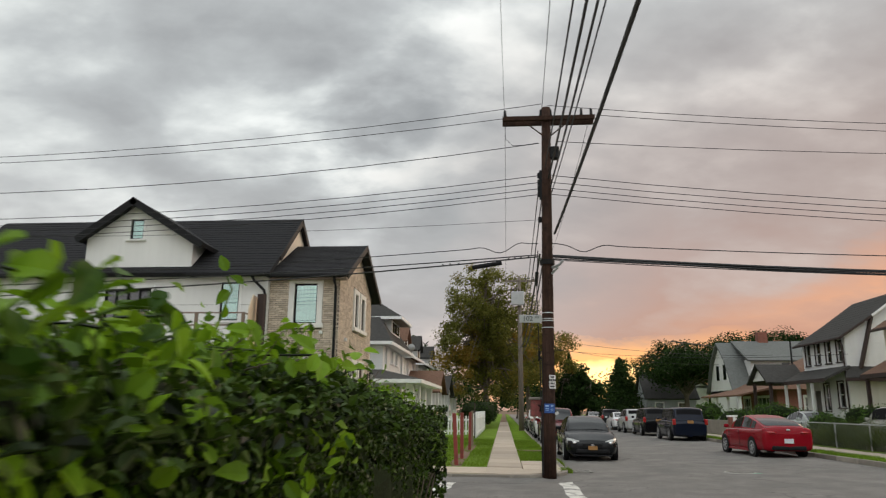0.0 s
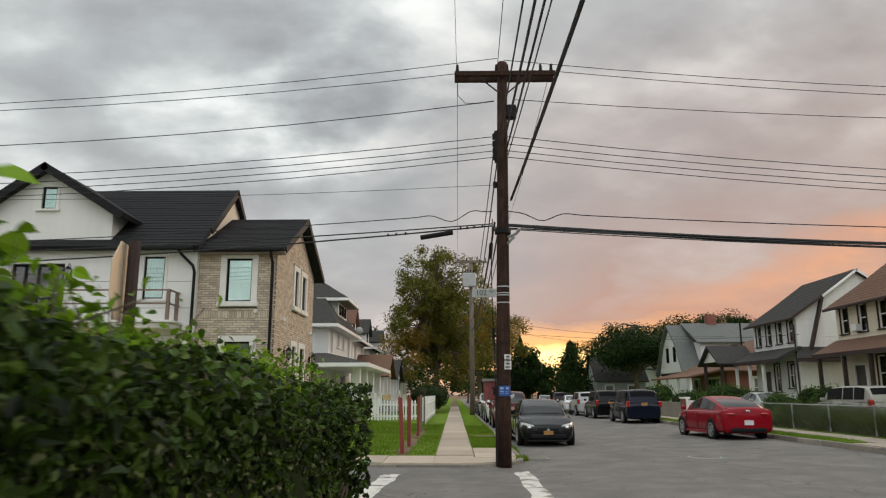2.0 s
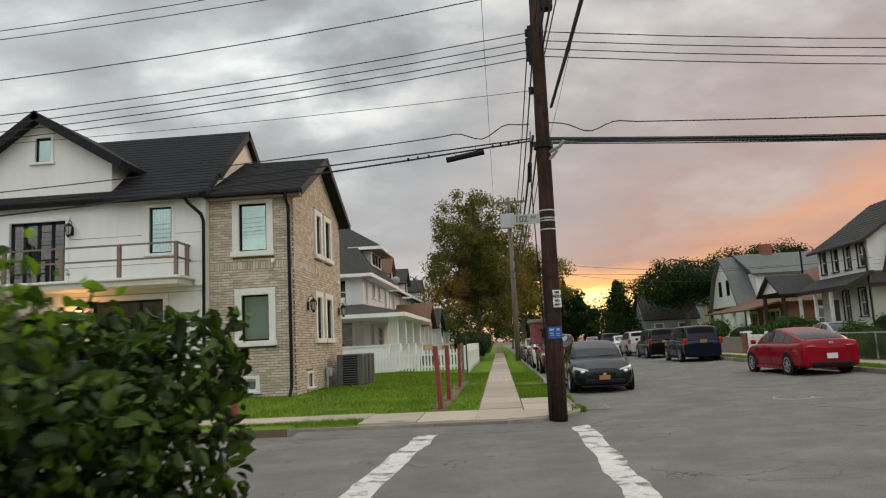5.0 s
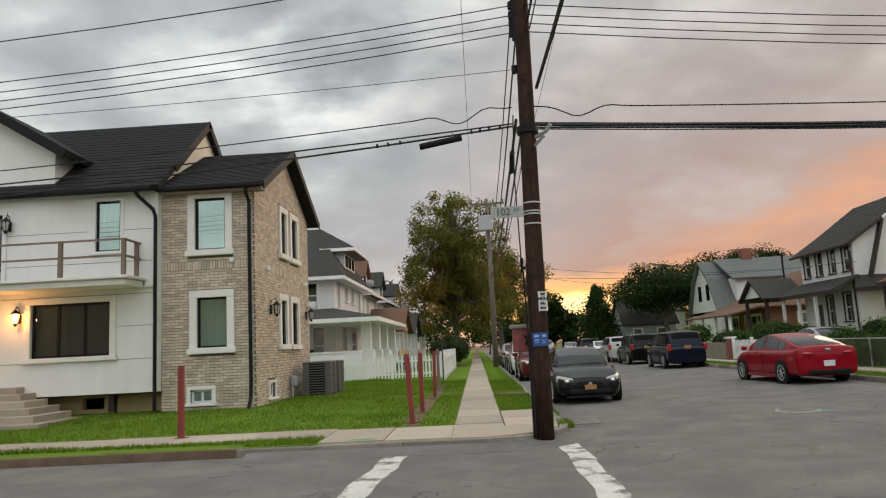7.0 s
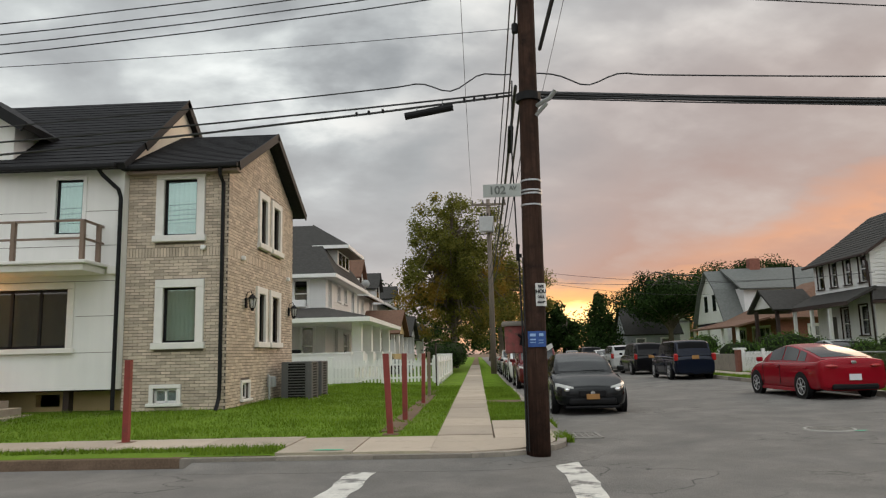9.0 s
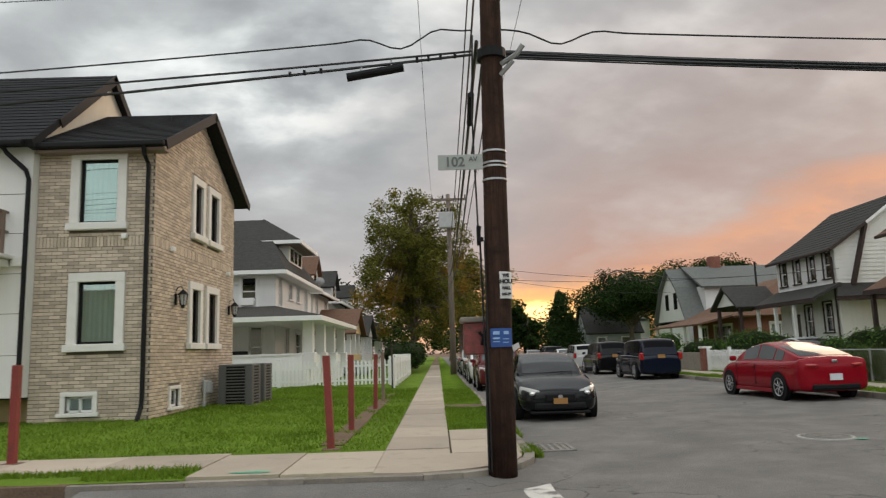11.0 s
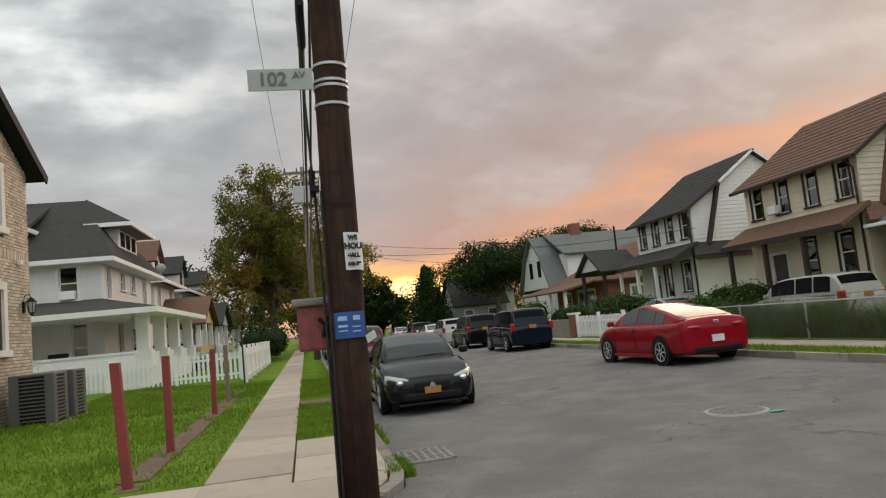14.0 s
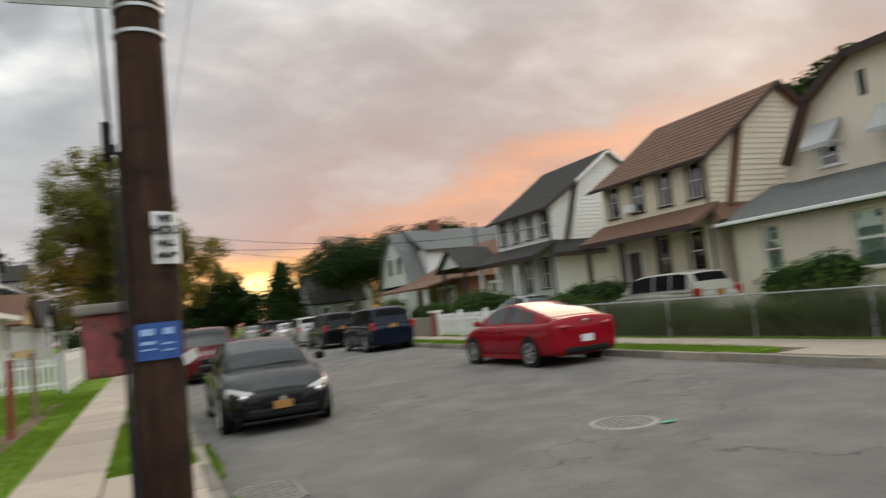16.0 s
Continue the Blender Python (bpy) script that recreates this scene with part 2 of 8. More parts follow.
def cracked(m, scale, width, dark):
    """Fine dark crack lines along warped cell edges, broken up by noise."""
    t = m.node_tree
    b = t.nodes["Principled BSDF"]
    old = b.inputs["Base Color"].links[0].from_socket
    tc = t.nodes.new("ShaderNodeTexCoord")
    wob = t.nodes.new("ShaderNodeTexNoise")
    wob.inputs["Scale"].default_value, wob.inputs["Detail"].default_value = 1.3, 6
    t.links.new(tc.outputs["Object"], wob.inputs["Vector"])
    ad = t.nodes.new("ShaderNodeVectorMath")
    ad.operation = "MULTIPLY_ADD"
    ad.inputs[1].default_value = (1.6, 1.6, 0)
    t.links.new(wob.outputs["Color"], ad.inputs[0]), t.links.new(tc.outputs["Object"], ad.inputs[2])
    vo = t.nodes.new("ShaderNodeTexVoronoi")
    vo.feature = "DISTANCE_TO_EDGE"
    vo.inputs["Scale"].default_value = scale
    t.links.new(ad.outputs[0], vo.inputs["Vector"])
    r = t.nodes.new("ShaderNodeMapRange")
    r.inputs[1].default_value, r.inputs[2].default_value, r.inputs[3].default_value, r.inputs[4].default_value = 0.0, width, 1.0, 0.0
    t.links.new(vo.outputs["Distance"], r.inputs[0])
    br = t.nodes.new("ShaderNodeTexNoise")
    br.inputs["Scale"].default_value = 0.35
    t.links.new(tc.outputs["Object"], br.inputs["Vector"])
    gate = t.nodes.new("ShaderNodeMapRange")
    gate.inputs[1].default_value, gate.inputs[2].default_value = 0.47, 0.6
    t.links.new(br.outputs["Fac"], gate.inputs[0])
    mul = t.nodes.new("ShaderNodeMath")
    mul.operation = "MULTIPLY"
    t.links.new(r.outputs[0], mul.inputs[0]), t.links.new(gate.outputs[0], mul.inputs[1])
    mx = t.nodes.new("ShaderNodeMix")
    mx.data_type = "RGBA"
    mx.inputs[7].default_value = (*dark, 1)
    t.links.new(mul.outputs[0], mx.inputs[0]), t.links.new(old, mx.inputs[6]), t.links.new(mx.outputs[2], b.inputs["Base Color"])
    return m


def glow(name, col, power):
    m = mat(name, col, 0.4, var=0.05)
    b = m.node_tree.nodes["Principled BSDF"]
    b.inputs["Emission Color"].default_value, b.inputs["Emission Strength"].default_value = (*col, 1), power
    return m


ASPHALT = worn(mat("asphalt", (0.185, 0.174, 0.16), 0.92, var=0.28, scale=1.1, bump=1.0, bscale=44, spec=0.3), (0.13, 0.124, 0.118), 0.7, 0.4, 0.14)
cracked(ASPHALT, 0.55, 0.012, (0.05, 0.048, 0.046))
CONCRETE = worn(mat("concrete", (0.40, 0.335, 0.265), 0.9, var=0.16, scale=1.2, bump=0.25, bscale=70, island=0.35), (0.30, 0.26, 0.21), 2.2, 0.36, 0.1)
KERB = worn(mat("kerb_stone", (0.27, 0.24, 0.2), 0.9, var=0.3, scale=2, bump=0.4, bscale=40, island=0.4), (0.17, 0.155, 0.14), 3, 0.38, 0.1)
DIRT = mat("dirt", (0.17, 0.12, 0.085), 1.0, var=0.3, scale=2.5, bump=0.6, bscale=30, spec=0.1)
TURF = worn(mat("turf", (0.11, 0.21, 0.02), 1.0, var=0.3, scale=1.3, bump=0.8, bscale=45, col2=(0.20, 0.31, 0.035), spec=0.1), (0.12, 0.11, 0.05), 0.8, 0.33, 0.08)
BLADE = mat("grass_blade", (0.075, 0.155, 0.013), 0.8, var=0.3, scale=0.55, bump=0, col2=(0.235, 0.36, 0.035), island=0.18, spec=0.15)
PAINT = worn(mat("road_paint", (0.62, 0.60, 0.55), 0.8, var=0.2, scale=3, bump=0.3, bscale=60), (0.16, 0.15, 0.14), 2.6, 0.45, 0.05)
BRICK = mat("brick_buff", (0.53, 0.435, 0.34), 0.85, var=0.16, scale=5, bump=0.5, bscale=70, island=0.45, col2=(0.70, 0.59, 0.47))
# mortar tone darkened to paint in the shadow lines between bricks
MORTAR_SHADED = mat("mortar", (0.13, 0.107, 0.088), 0.95, var=0.12, scale=6, bump=0.3, bscale=90)
STUCCO = mat("white_panel", (0.76, 0.755, 0.73), 0.75, var=0.06, scale=1.2, bump=0.1, bscale=80, streak=0.35)
STONE = mat("cast_stone", (0.74, 0.72, 0.68), 0.8, var=0.08, scale=4, bump=0.2, bscale=70)
SHINGLE = mat("black_shingle", (0.017, 0.017, 0.019), 0.9, var=0.35, scale=9, bump=0.6, bscale=30, spec=0.3)
SHINGLE_GREY = mat("grey_shingle", (0.048, 0.046, 0.043), 0.95, var=0.3, scale=6, bump=0.6, bscale=30, spec=0.3)
SHINGLE_BROWN = mat("brown_shingle", (0.15, 0.083, 0.055), 0.9, var=0.28, scale=6, bump=0.6, bscale=30, spec=0.3)
SHINGLE_LIGHT = mat("faded_shingle", (0.13, 0.137, 0.13), 0.9, var=0.22, scale=5, bump=0.5, bscale=30, spec=0.3)
BLACK = mat("black_metal", (0.010, 0.010, 0.011), 0.6, var=0.2, scale=5, bump=0.05, spec=0.2)
WOODTRIM = mat("grey_brown_timber", (0.20, 0.14, 0.105), 0.7, var=0.25, scale=3, bump=0.3, bscale=40, stretch=(1, 1, 0.15))
SOFFIT = mat("brown_fascia", (0.23, 0.17, 0.14), 0.6, var=0.15, scale=3)
GLASS = glass_mat("window_glass", (0.93, 0.98, 0.96), 0.02, 2.9, (0.74, 0.95, 0.9))
GLASS_DARK = glass_mat("dark_window_glass", (0.4, 0.43, 0.43))
CURTAIN = mat("pale_green_curtain", (0.32, 0.375, 0.36), 0.95, var=0.08, scale=3, bump=0.1, stretch=(4, 4, 0.4))
# near-black stands in for the shade of unlit rooms behind the panes
ROOM_SHADE = mat("unlit_room_shade", (0.03, 0.03, 0.03), 0.9, var=0.2, scale=1)
POLEWOOD = worn(mat("creosoted_pole", (0.052, 0.029, 0.021), 0.9, spec=0.12, var=0.5, scale=9, bump=1.0, bscale=40, stretch=(1, 1, 0.06)), (0.026, 0.017, 0.014), 5, 0.44, 0.12)
POLEGREY = mat("weathered_pole", (0.17, 0.14, 0.115), 0.9, var=0.3, scale=5, bump=0.7, bscale=26, stretch=(1, 1, 0.06))
WIRE = mat("black_cable", (0.012, 0.012, 0.013), 0.6, var=0.1, bump=0)
STEEL = mat("galvanised_steel", (0.45, 0.46, 0.47), 0.45, 0.8, var=0.15, scale=8, bump=0.05)
GREYBOX = mat("grey_enamel", (0.40, 0.41, 0.41), 0.5, var=0.1, scale=4)
REDPOST = worn(mat("red_painted_post", (0.21, 0.033, 0.025), 0.65, var=0.2, scale=5, bump=0.2, bscale=40), (0.12, 0.035, 0.025), 6, 0.36, 0.08)
RUST = worn(mat("faded_red_enamel", (0.22, 0.055, 0.05), 0.7, var=0.3, scale=7, bump=0.3), (0.10, 0.055, 0.04), 9, 0.42, 0.06)
WHITEFENCE = mat("white_vinyl", (0.80, 0.80, 0.79), 0.5, var=0.05, scale=3, bump=0.02)
SIDING = mat("white_siding", (0.72, 0.72, 0.71), 0.7, var=0.07, scale=1.5, bump=0.05, streak=0.4)
GREYWALL = mat("grey_siding", (0.34, 0.36, 0.38), 0.8, var=0.1, scale=1.5, bump=0.05)
CREAM = mat("cream_siding", (0.69, 0.62, 0.49), 0.75, var=0.08, scale=1.5, bump=0.05, streak=0.4)
PLASTER = mat("cream_plaster", (0.72, 0.65, 0.53), 0.9, var=0.08, scale=1.2, bump=0.25, bscale=40, streak=0.4)
YELLOWWALL = mat("ochre_siding", (0.52, 0.40, 0.20), 0.75, var=0.1, scale=1.5, bump=0.05)
REDBRICK = mat("red_brick_wall", (0.22, 0.085, 0.06), 0.9, var=0.35, scale=9, bump=0.5, bscale=25)
WHITETRIM = mat("white_trim", (0.78, 0.78, 0.77), 0.6, var=0.05, scale=3, bump=0.02)
DARKTRIM = mat("dark_brown_trim", (0.05, 0.034, 0.03), 0.7, spec=0.25, var=0.2, scale=3, bump=0.05)
DOORMAT = mat("dark_door", (0.06, 0.05, 0.045), 0.5, var=0.2, scale=3)
BARK = mat("bark", (0.13, 0.105, 0.08), 0.95, var=0.35, scale=5, bump=0.8, bscale=20)
LEAF_HEDGE = mat("privet_leaf", (0.009, 0.02, 0.0035), 0.45, var=0.35, scale=4, bump=0, col2=(0.06, 0.115, 0.009), island=0.6, spec=0.25)
LEAF_VINE = mat("young_vine_leaf", (0.055, 0.14, 0.006), 0.5, var=0.3, scale=3, bump=0, col2=(0.21, 0.37, 0.015), island=0.6, spec=0.2)
LEAF_TREE = worn(mat("plane_leaf", (0.10, 0.125, 0.025), 0.6, var=0.35, scale=0.3, bump=0, col2=(0.26, 0.255, 0.055), island=0.35, spec=0.15), (0.30, 0.19, 0.035), 0.13, 0.43, 0.06)
LEAF_DARK = mat("dark_leaf", (0.016, 0.036, 0.009), 0.75, var=0.35, scale=0.4, bump=0, col2=(0.045, 0.085, 0.02), island=0.5, spec=0.12)
LEAF_BUSH = mat("bush_leaf", (0.05, 0.10, 0.025), 0.6, var=0.35, scale=0.8, bump=0, col2=(0.10, 0.19, 0.03), island=0.5, spec=0.15)
WEED = mat("tall_weed", (0.04, 0.07, 0.018), 0.85, var=0.3, scale=0.5, bump=0, col2=(0.12, 0.15, 0.05), island=0.4, spec=0.1)
# near-black for the cores under the foliage: inner shade put into the colour
HEDGE_SHADE = mat("hedge_shade_core", (0.012, 0.02, 0.006), 1.0, spec=0.1, var=0.4, scale=6, bump=0.5)
TYRE = mat("tyre_rubber", (0.014, 0.014, 0.014), 0.9, spec=0.2, var=0.2, scale=6)
RIM = mat("alloy_rim", (0.55, 0.55, 0.56), 0.35, 0.8, var=0.15, scale=8, bump=0)
CARGLASS = mat("car_glass", (0.012, 0.014, 0.015), 0.05, var=0.2, scale=2, bump=0, spec=0.5)
CARGLASS.node_tree.nodes["Principled BSDF"].inputs["IOR"].default_value = 1.5
TINTED = mat("tinted_car_glass", (0.006, 0.006, 0.007), 0.12, var=0.2, scale=2, bump=0, spec=0.05)
LAMPGLASS = mat("headlamp_lens", (0.5, 0.5, 0.48), 0.12, var=0.1, scale=9, bump=0, spec=0.5)
TAIL = mat("tail_lamp_lens", (0.34, 0.012, 0.012), 0.15, var=0.2, scale=9, bump=0, spec=0.8)
PLASTIC = mat("black_plastic", (0.008, 0.008, 0.009), 0.6, spec=0.2, var=0.2, scale=8, bump=0.05)
CHROME = mat("chrome", (0.7, 0.7, 0.7), 0.15, 1.0, var=0.05, scale=4, bump=0)
PLATE_Y = mat("amber_plate", (0.34, 0.17, 0.05), 0.5, var=0.08, scale=9, bump=0)
PLATE_W = mat("white_plate", (0.66, 0.68, 0.70), 0.5, var=0.08, scale=9, bump=0)
SIGN_GREY = mat("faded_street_sign", (0.36, 0.38, 0.36), 0.55, var=0.08, scale=6, bump=0.02)
SIGN_TXT = mat("faded_letters", (0.13, 0.14, 0.13), 0.6, var=0.1, scale=6, bump=0)
SIGN_BLUE = mat("blue_poster", (0.025, 0.085, 0.30), 0.5, var=0.12, scale=8, bump=0.02)
SIGN_BLUE2 = mat("pale_blue_print", (0.30, 0.46, 0.70), 0.5, var=0.1, scale=8, bump=0)
SIGN_WHITE = mat("white_card", (0.74, 0.74, 0.72), 0.6, var=0.05, scale=6, bump=0.02)
INK = mat("black_ink", (0.02, 0.02, 0.022), 0.6, var=0.1, bump=0)
ALU = mat("bare_aluminium", (0.62, 0.52, 0.38), 0.5, 0.3, var=0.08, scale=3, bump=0.02)
GREENSPRAY = mat("green_marking_paint", (0.08, 0.42, 0.26), 0.9, var=0.2, scale=8, bump=0.2)
IRON = mat("cast_iron", (0.23, 0.215, 0.195), 0.8, 0.1, var=0.3, scale=8, bump=0.4, bscale=50)
RING = mat("worn_ring", (0.36, 0.35, 0.32), 0.9, var=0.25, scale=6, bump=0.3)
LAMP_ON = glow("lit_lamp", (1.0, 0.36, 0.06), 22.0)
LAMP_ON2 = glow("lit_room_lamp", (1.0, 0.28, 0.08), 3.0)


def translucent(m, fac):
    """Leaves pass part of the light on to their other side."""
    t = m.node_tree
    b = t.nodes["Principled BSDF"]
    o = next(n for n in t.nodes if n.type == "OUTPUT_MATERIAL")
    tl, mx = t.nodes.new("ShaderNodeBsdfTranslucent"), t.nodes.new("ShaderNodeMixShader")
    mx.inputs[0].default_value = fac
    t.links.new(b.inputs["Base Color"].links[0].from_socket, tl.inputs[0])
    t.links.new(b.outputs[0], mx.inputs[1]), t.links.new(tl.outputs[0], mx.inputs[2]), t.links.new(mx.outputs[0], o.inputs[0])
    return m


for leaf_mat, share in ((LEAF_HEDGE, 0.15), (LEAF_VINE, 0.35), (LEAF_TREE, 0.5), (LEAF_DARK, 0.2), (LEAF_BUSH, 0.25), (WEED, 0.25), (BLADE, 0.35)):
    translucent(leaf_mat, share)


def car_paint(name, col, rough=0.16):
    m = mat(name, col, rough, 0.0, var=0.06, scale=2, bump=0.0, spec=0.08)
    m.node_tree.nodes["Principled BSDF"].inputs["Coat Weight"].default_value = 0.4
    m.node_tree.nodes["Principled BSDF"].inputs["Coat IOR"].default_value = 1.4
    m.node_tree.nodes["Principled BSDF"].inputs["Coat Roughness"].default_value = 0.04
    return m

# ---- building helpers ----
ORIGIN = {}


def thing(name, base, label, category, group="", kind=""):
    """A top-level Empty at its base; its parts are written in world coordinates."""
    ob = tagged(new(name), label, category, group, kind)
    ob.location = base
    ORIGIN[ob.name] = Vector(base)
    return ob


def mesh_of(name, bm, material, shift=None, smooth=False):
    if shift is not None:
        bmesh.ops.translate(bm, verts=bm.verts, vec=-shift)
    bmesh.ops.recalc_face_normals(bm, faces=bm.faces)
    me = bpy.data.meshes.new(name)
    bm.to_mesh(me)
    bm.free()
    me.materials.append(material)
    if smooth:
        me.shade_smooth()
    return me


def part(name, bm, material, parent, label="", smooth=False, kind=""):
    shift = ORIGIN.get(parent.name)
    ob = new(name, mesh_of(name, bm, material, shift, smooth))
    ob.parent = parent
    ORIGIN[ob.name] = shift
    if label:
        ob["label"] = label
    if kind:
        ob["kind"] = kind
    return ob


def solo(name, bm, material, label, category, kind="", base=None, smooth=False, group=""):
    """A thing that is one mesh."""
    b = Vector(base) if base else Vector((0, 0, 0))
    ob = tagged(new(name, mesh_of(name, bm, material, b, smooth)), label, category, group, kind)
    ob.location = b
    ORIGIN[ob.name] = b
    return ob


def box(bm, x0, x1, y0, y1, z0, z1, bevel=0.0):
    tmp = bmesh.new()
    bmesh.ops.create_cube(tmp, size=1)
    bmesh.ops.scale(tmp, vec=(x1 - x0, y1 - y0, z1 - z0), verts=tmp.verts)
    bmesh.ops.translate(tmp, vec=((x0 + x1) / 2, (y0 + y1) / 2, (z0 + z1) / 2), verts=tmp.verts)
    if bevel:
        bmesh.ops.bevel(tmp, geom=tmp.edges[:], offset=bevel, segments=2, affect="EDGES", profile=0.5)
    merge(bm, tmp)
    return bm


def merge(bm, tmp, m=None):
    me = bpy.data.meshes.new("tmp")
    tmp.to_mesh(me)
    tmp.free()
    if m is not None:
        me.transform(m)
    bm.from_mesh(me)
    bpy.data.meshes.remove(me)


def B(*a, **k):
    return box(bmesh.new(), *a, **k)


def prism(bm, poly, axis, a, b):
    """A polygon in the plane across an axis, drawn out along it from a to b. axis x: (y, z); y: (x, z); z: (x, y)."""
    def at(p, h):
        return {"x": (h, p[0], p[1]), "y": (p[0], h, p[1]), "z": (p[0], p[1], h)}[axis]
    lo, hi = [bm.verts.new(at(p, a)) for p in poly], [bm.verts.new(at(p, b)) for p in poly]
    bm.faces.new(lo), bm.faces.new(hi[::-1])
    for i in range(len(poly)):
        j = (i + 1) % len(poly)
        bm.faces.new((lo[j], lo[i], hi[i], hi[j]))
    return bm


def slab(bm, quad, thick):
    """A quad in space with a thickness downwards along its normal."""
    q = [Vector(p) for p in quad]
    n = (q[1] - q[0]).cross(q[2] - q[0]).normalized()
    if n.z < 0:
        n = -n
    a, b = [bm.verts.new(p) for p in q], [bm.verts.new(p - n * thick) for p in q]
    bm.faces.new(a), bm.faces.new(b[::-1])
    for i in range(len(q)):
        j = (i + 1) % len(q)
        bm.faces.new((a[j], a[i], b[i], b[j]))
    return bm


def tube(bm, pts, r, sides=8, r2=None):
    """A round bar along points, tapering from r to r2."""
    pts = [Vector(p) for p in pts]
    r2 = r if r2 is None else r2
    rings = []
    for i, p in enumerate(pts):
        d = (pts[min(i + 1, len(pts) - 1)] - pts[max(i - 1, 0)]).normalized()
        u = d.cross(Vector((0, 0, 1)) if abs(d.z) < 0.95 else Vector((1, 0, 0))).normalized()
        v = d.cross(u)
        rr = r + (r2 - r) * i / max(1, len(pts) - 1)
        rings.append([bm.verts.new(p + (u * math.cos(a) + v * math.sin(a)) * rr) for a in [2 * math.pi * k / sides for k in range(sides)]])
    for a, b in zip(rings, rings[1:]):
        for k in range(sides):
            bm.faces.new((a[k], a[(k + 1) % sides], b[(k + 1) % sides], b[k]))
    bm.faces.new(rings[0][::-1]), bm.faces.new(rings[-1])
    return bm


def T(pts, r, sides=8, r2=None):
    return tube(bmesh.new(), pts, r, sides, r2)


def wall(bm, axis, at, thick, u0, u1, z0, z1, holes=()):
    """A wall with openings right through. axis 'x': it stands at x = at .. at + thick and runs along y; 'y' the other way. holes: (u0, u1, z0, z1)."""
    us = sorted({u0, u1, *[h[0] for h in holes], *[h[1] for h in holes]})
    zs = sorted({z0, z1, *[h[2] for h in holes], *[h[3] for h in holes]})
    for a, b in zip(us, us[1:]):
        for c, d in zip(zs, zs[1:]):
            mu, mz = (a + b) / 2, (c + d) / 2
            if not any(h[0] < mu < h[1] and h[2] < mz < h[3] for h in holes):
                seg(bm, axis, at, thick, a, b, c, d)
    bmesh.ops.remove_doubles(bm, verts=bm.verts, dist=0.0005)
    bm.verts.index_update()
    seen = {}
    for f in bm.faces:
        seen.setdefault(frozenset(v.index for v in f.verts), []).append(f)
    twin = [f for fs_ in seen.values() if len(fs_) > 1 for f in fs_]
    if twin:
        bmesh.ops.delete(bm, geom=twin, context="FACES_ONLY")
    return bm


def seg(bm, axis, at, thick, a, b, c, d):
    lo, hi = min(at, at + thick), max(at, at + thick)
    if axis == "x":
        box(bm, lo, hi, a, b, c, d)
    else:
        box(bm, a, b, lo, hi, c, d)


def put(axis, at, u0, u1, n0, n1, z0, z1, bevel=0.0):
    """A box on a wall's face: u along the wall, n out from it."""
    return B(at + min(n0, n1), at + max(n0, n1), u0, u1, z0, z1, bevel=bevel) if axis == "x" else B(u0, u1, at + min(n0, n1), at + max(n0, n1), z0, z1, bevel=bevel)


def join(*bms):
    out = bms[0]
    for b in bms[1:]:
        merge(out, b)
    return out


def window(parent, axis, at, out, u0, u1, z0, z1, trim=0.14, depth=0.07, trimmat=None, framemat=None, frame_w=0.05, mid=True, glass=None, curtain=None, cols=1, sill=True, recess=0.1):
    """Trim round the opening, frame, panes and sill; out: +1 or -1, the way the wall faces."""
    trimmat, framemat, glass = trimmat or WHITETRIM, framemat or WHITETRIM, glass or GLASS_DARK
    w = part("window", put(axis, at, u0, u1, -out * (recess + 0.05), -out * (recess + 0.02), z0, z0 + 0.03), framemat, parent)
    if trim:
        part("window_trim", join(put(axis, at, u0 - trim, u1 + trim, -0.02 * out, depth * out, z1, z1 + trim, 0.012), put(axis, at, u0 - trim, u0, -0.02 * out, depth * out, z0, z1, 0.012),
                                 put(axis, at, u1, u1 + trim, -0.02 * out, depth * out, z0, z1, 0.012)), trimmat, w)
    if sill:
        part("window_sill", put(axis, at, u0 - trim - 0.05, u1 + trim + 0.05, -0.02 * out, (depth + 0.06) * out, z0 - max(trim * 0.8, 0.06), z0, 0.015), trimmat, w)
    r0, r1 = -out * recess, -out * (recess - 0.05)
    bars = [put(axis, at, u0, u1, r0, r1, z1 - frame_w, z1), put(axis, at, u0, u1, r0, r1, z0, z0 + frame_w), put(axis, at, u0, u0 + frame_w, r0, r1, z0, z1), put(axis, at, u1 - frame_w, u1, r0, r1, z0, z1)]
    if mid:
        zm = (z0 + z1) / 2
        bars.append(put(axis, at, u0, u1, r0, r1, zm - frame_w / 2, zm + frame_w / 2))
    for c in range(1, cols):
        uc = u0 + (u1 - u0) * c / cols
        bars.append(put(axis, at, uc - frame_w / 2, uc + frame_w / 2, r0, r1, z0, z1))
    part("window_frame", join(*bars), framemat, w)
    for c in range(cols):
        a, b = u0 + (u1 - u0) * c / cols, u0 + (u1 - u0) * (c + 1) / cols
        g = part("pane", put(axis, at, a + frame_w / 2, b - frame_w / 2, r0 + out * 0.02, r0 + out * 0.026, z0 + frame_w / 2, z1 - frame_w / 2), glass, w)
        g.visible_shadow = False
    if curtain:
        bm = bmesh.new()
        n = 24
        pts = []
        for i in range(n + 1):
            u = u0 + (u1 - u0) * i / n
            off = -out * (recess + 0.09 + 0.008 * math.sin(i * 1.9))
            pts.append([bm.verts.new((at + off, u, z) if axis == "x" else (u, at + off, z)) for z in (z0, z1)])
        for a, b in zip(pts, pts[1:]):
            bm.faces.new((a[0], b[0], b[1], a[1]))
        part("curtain", bm, curtain, w)
    return w


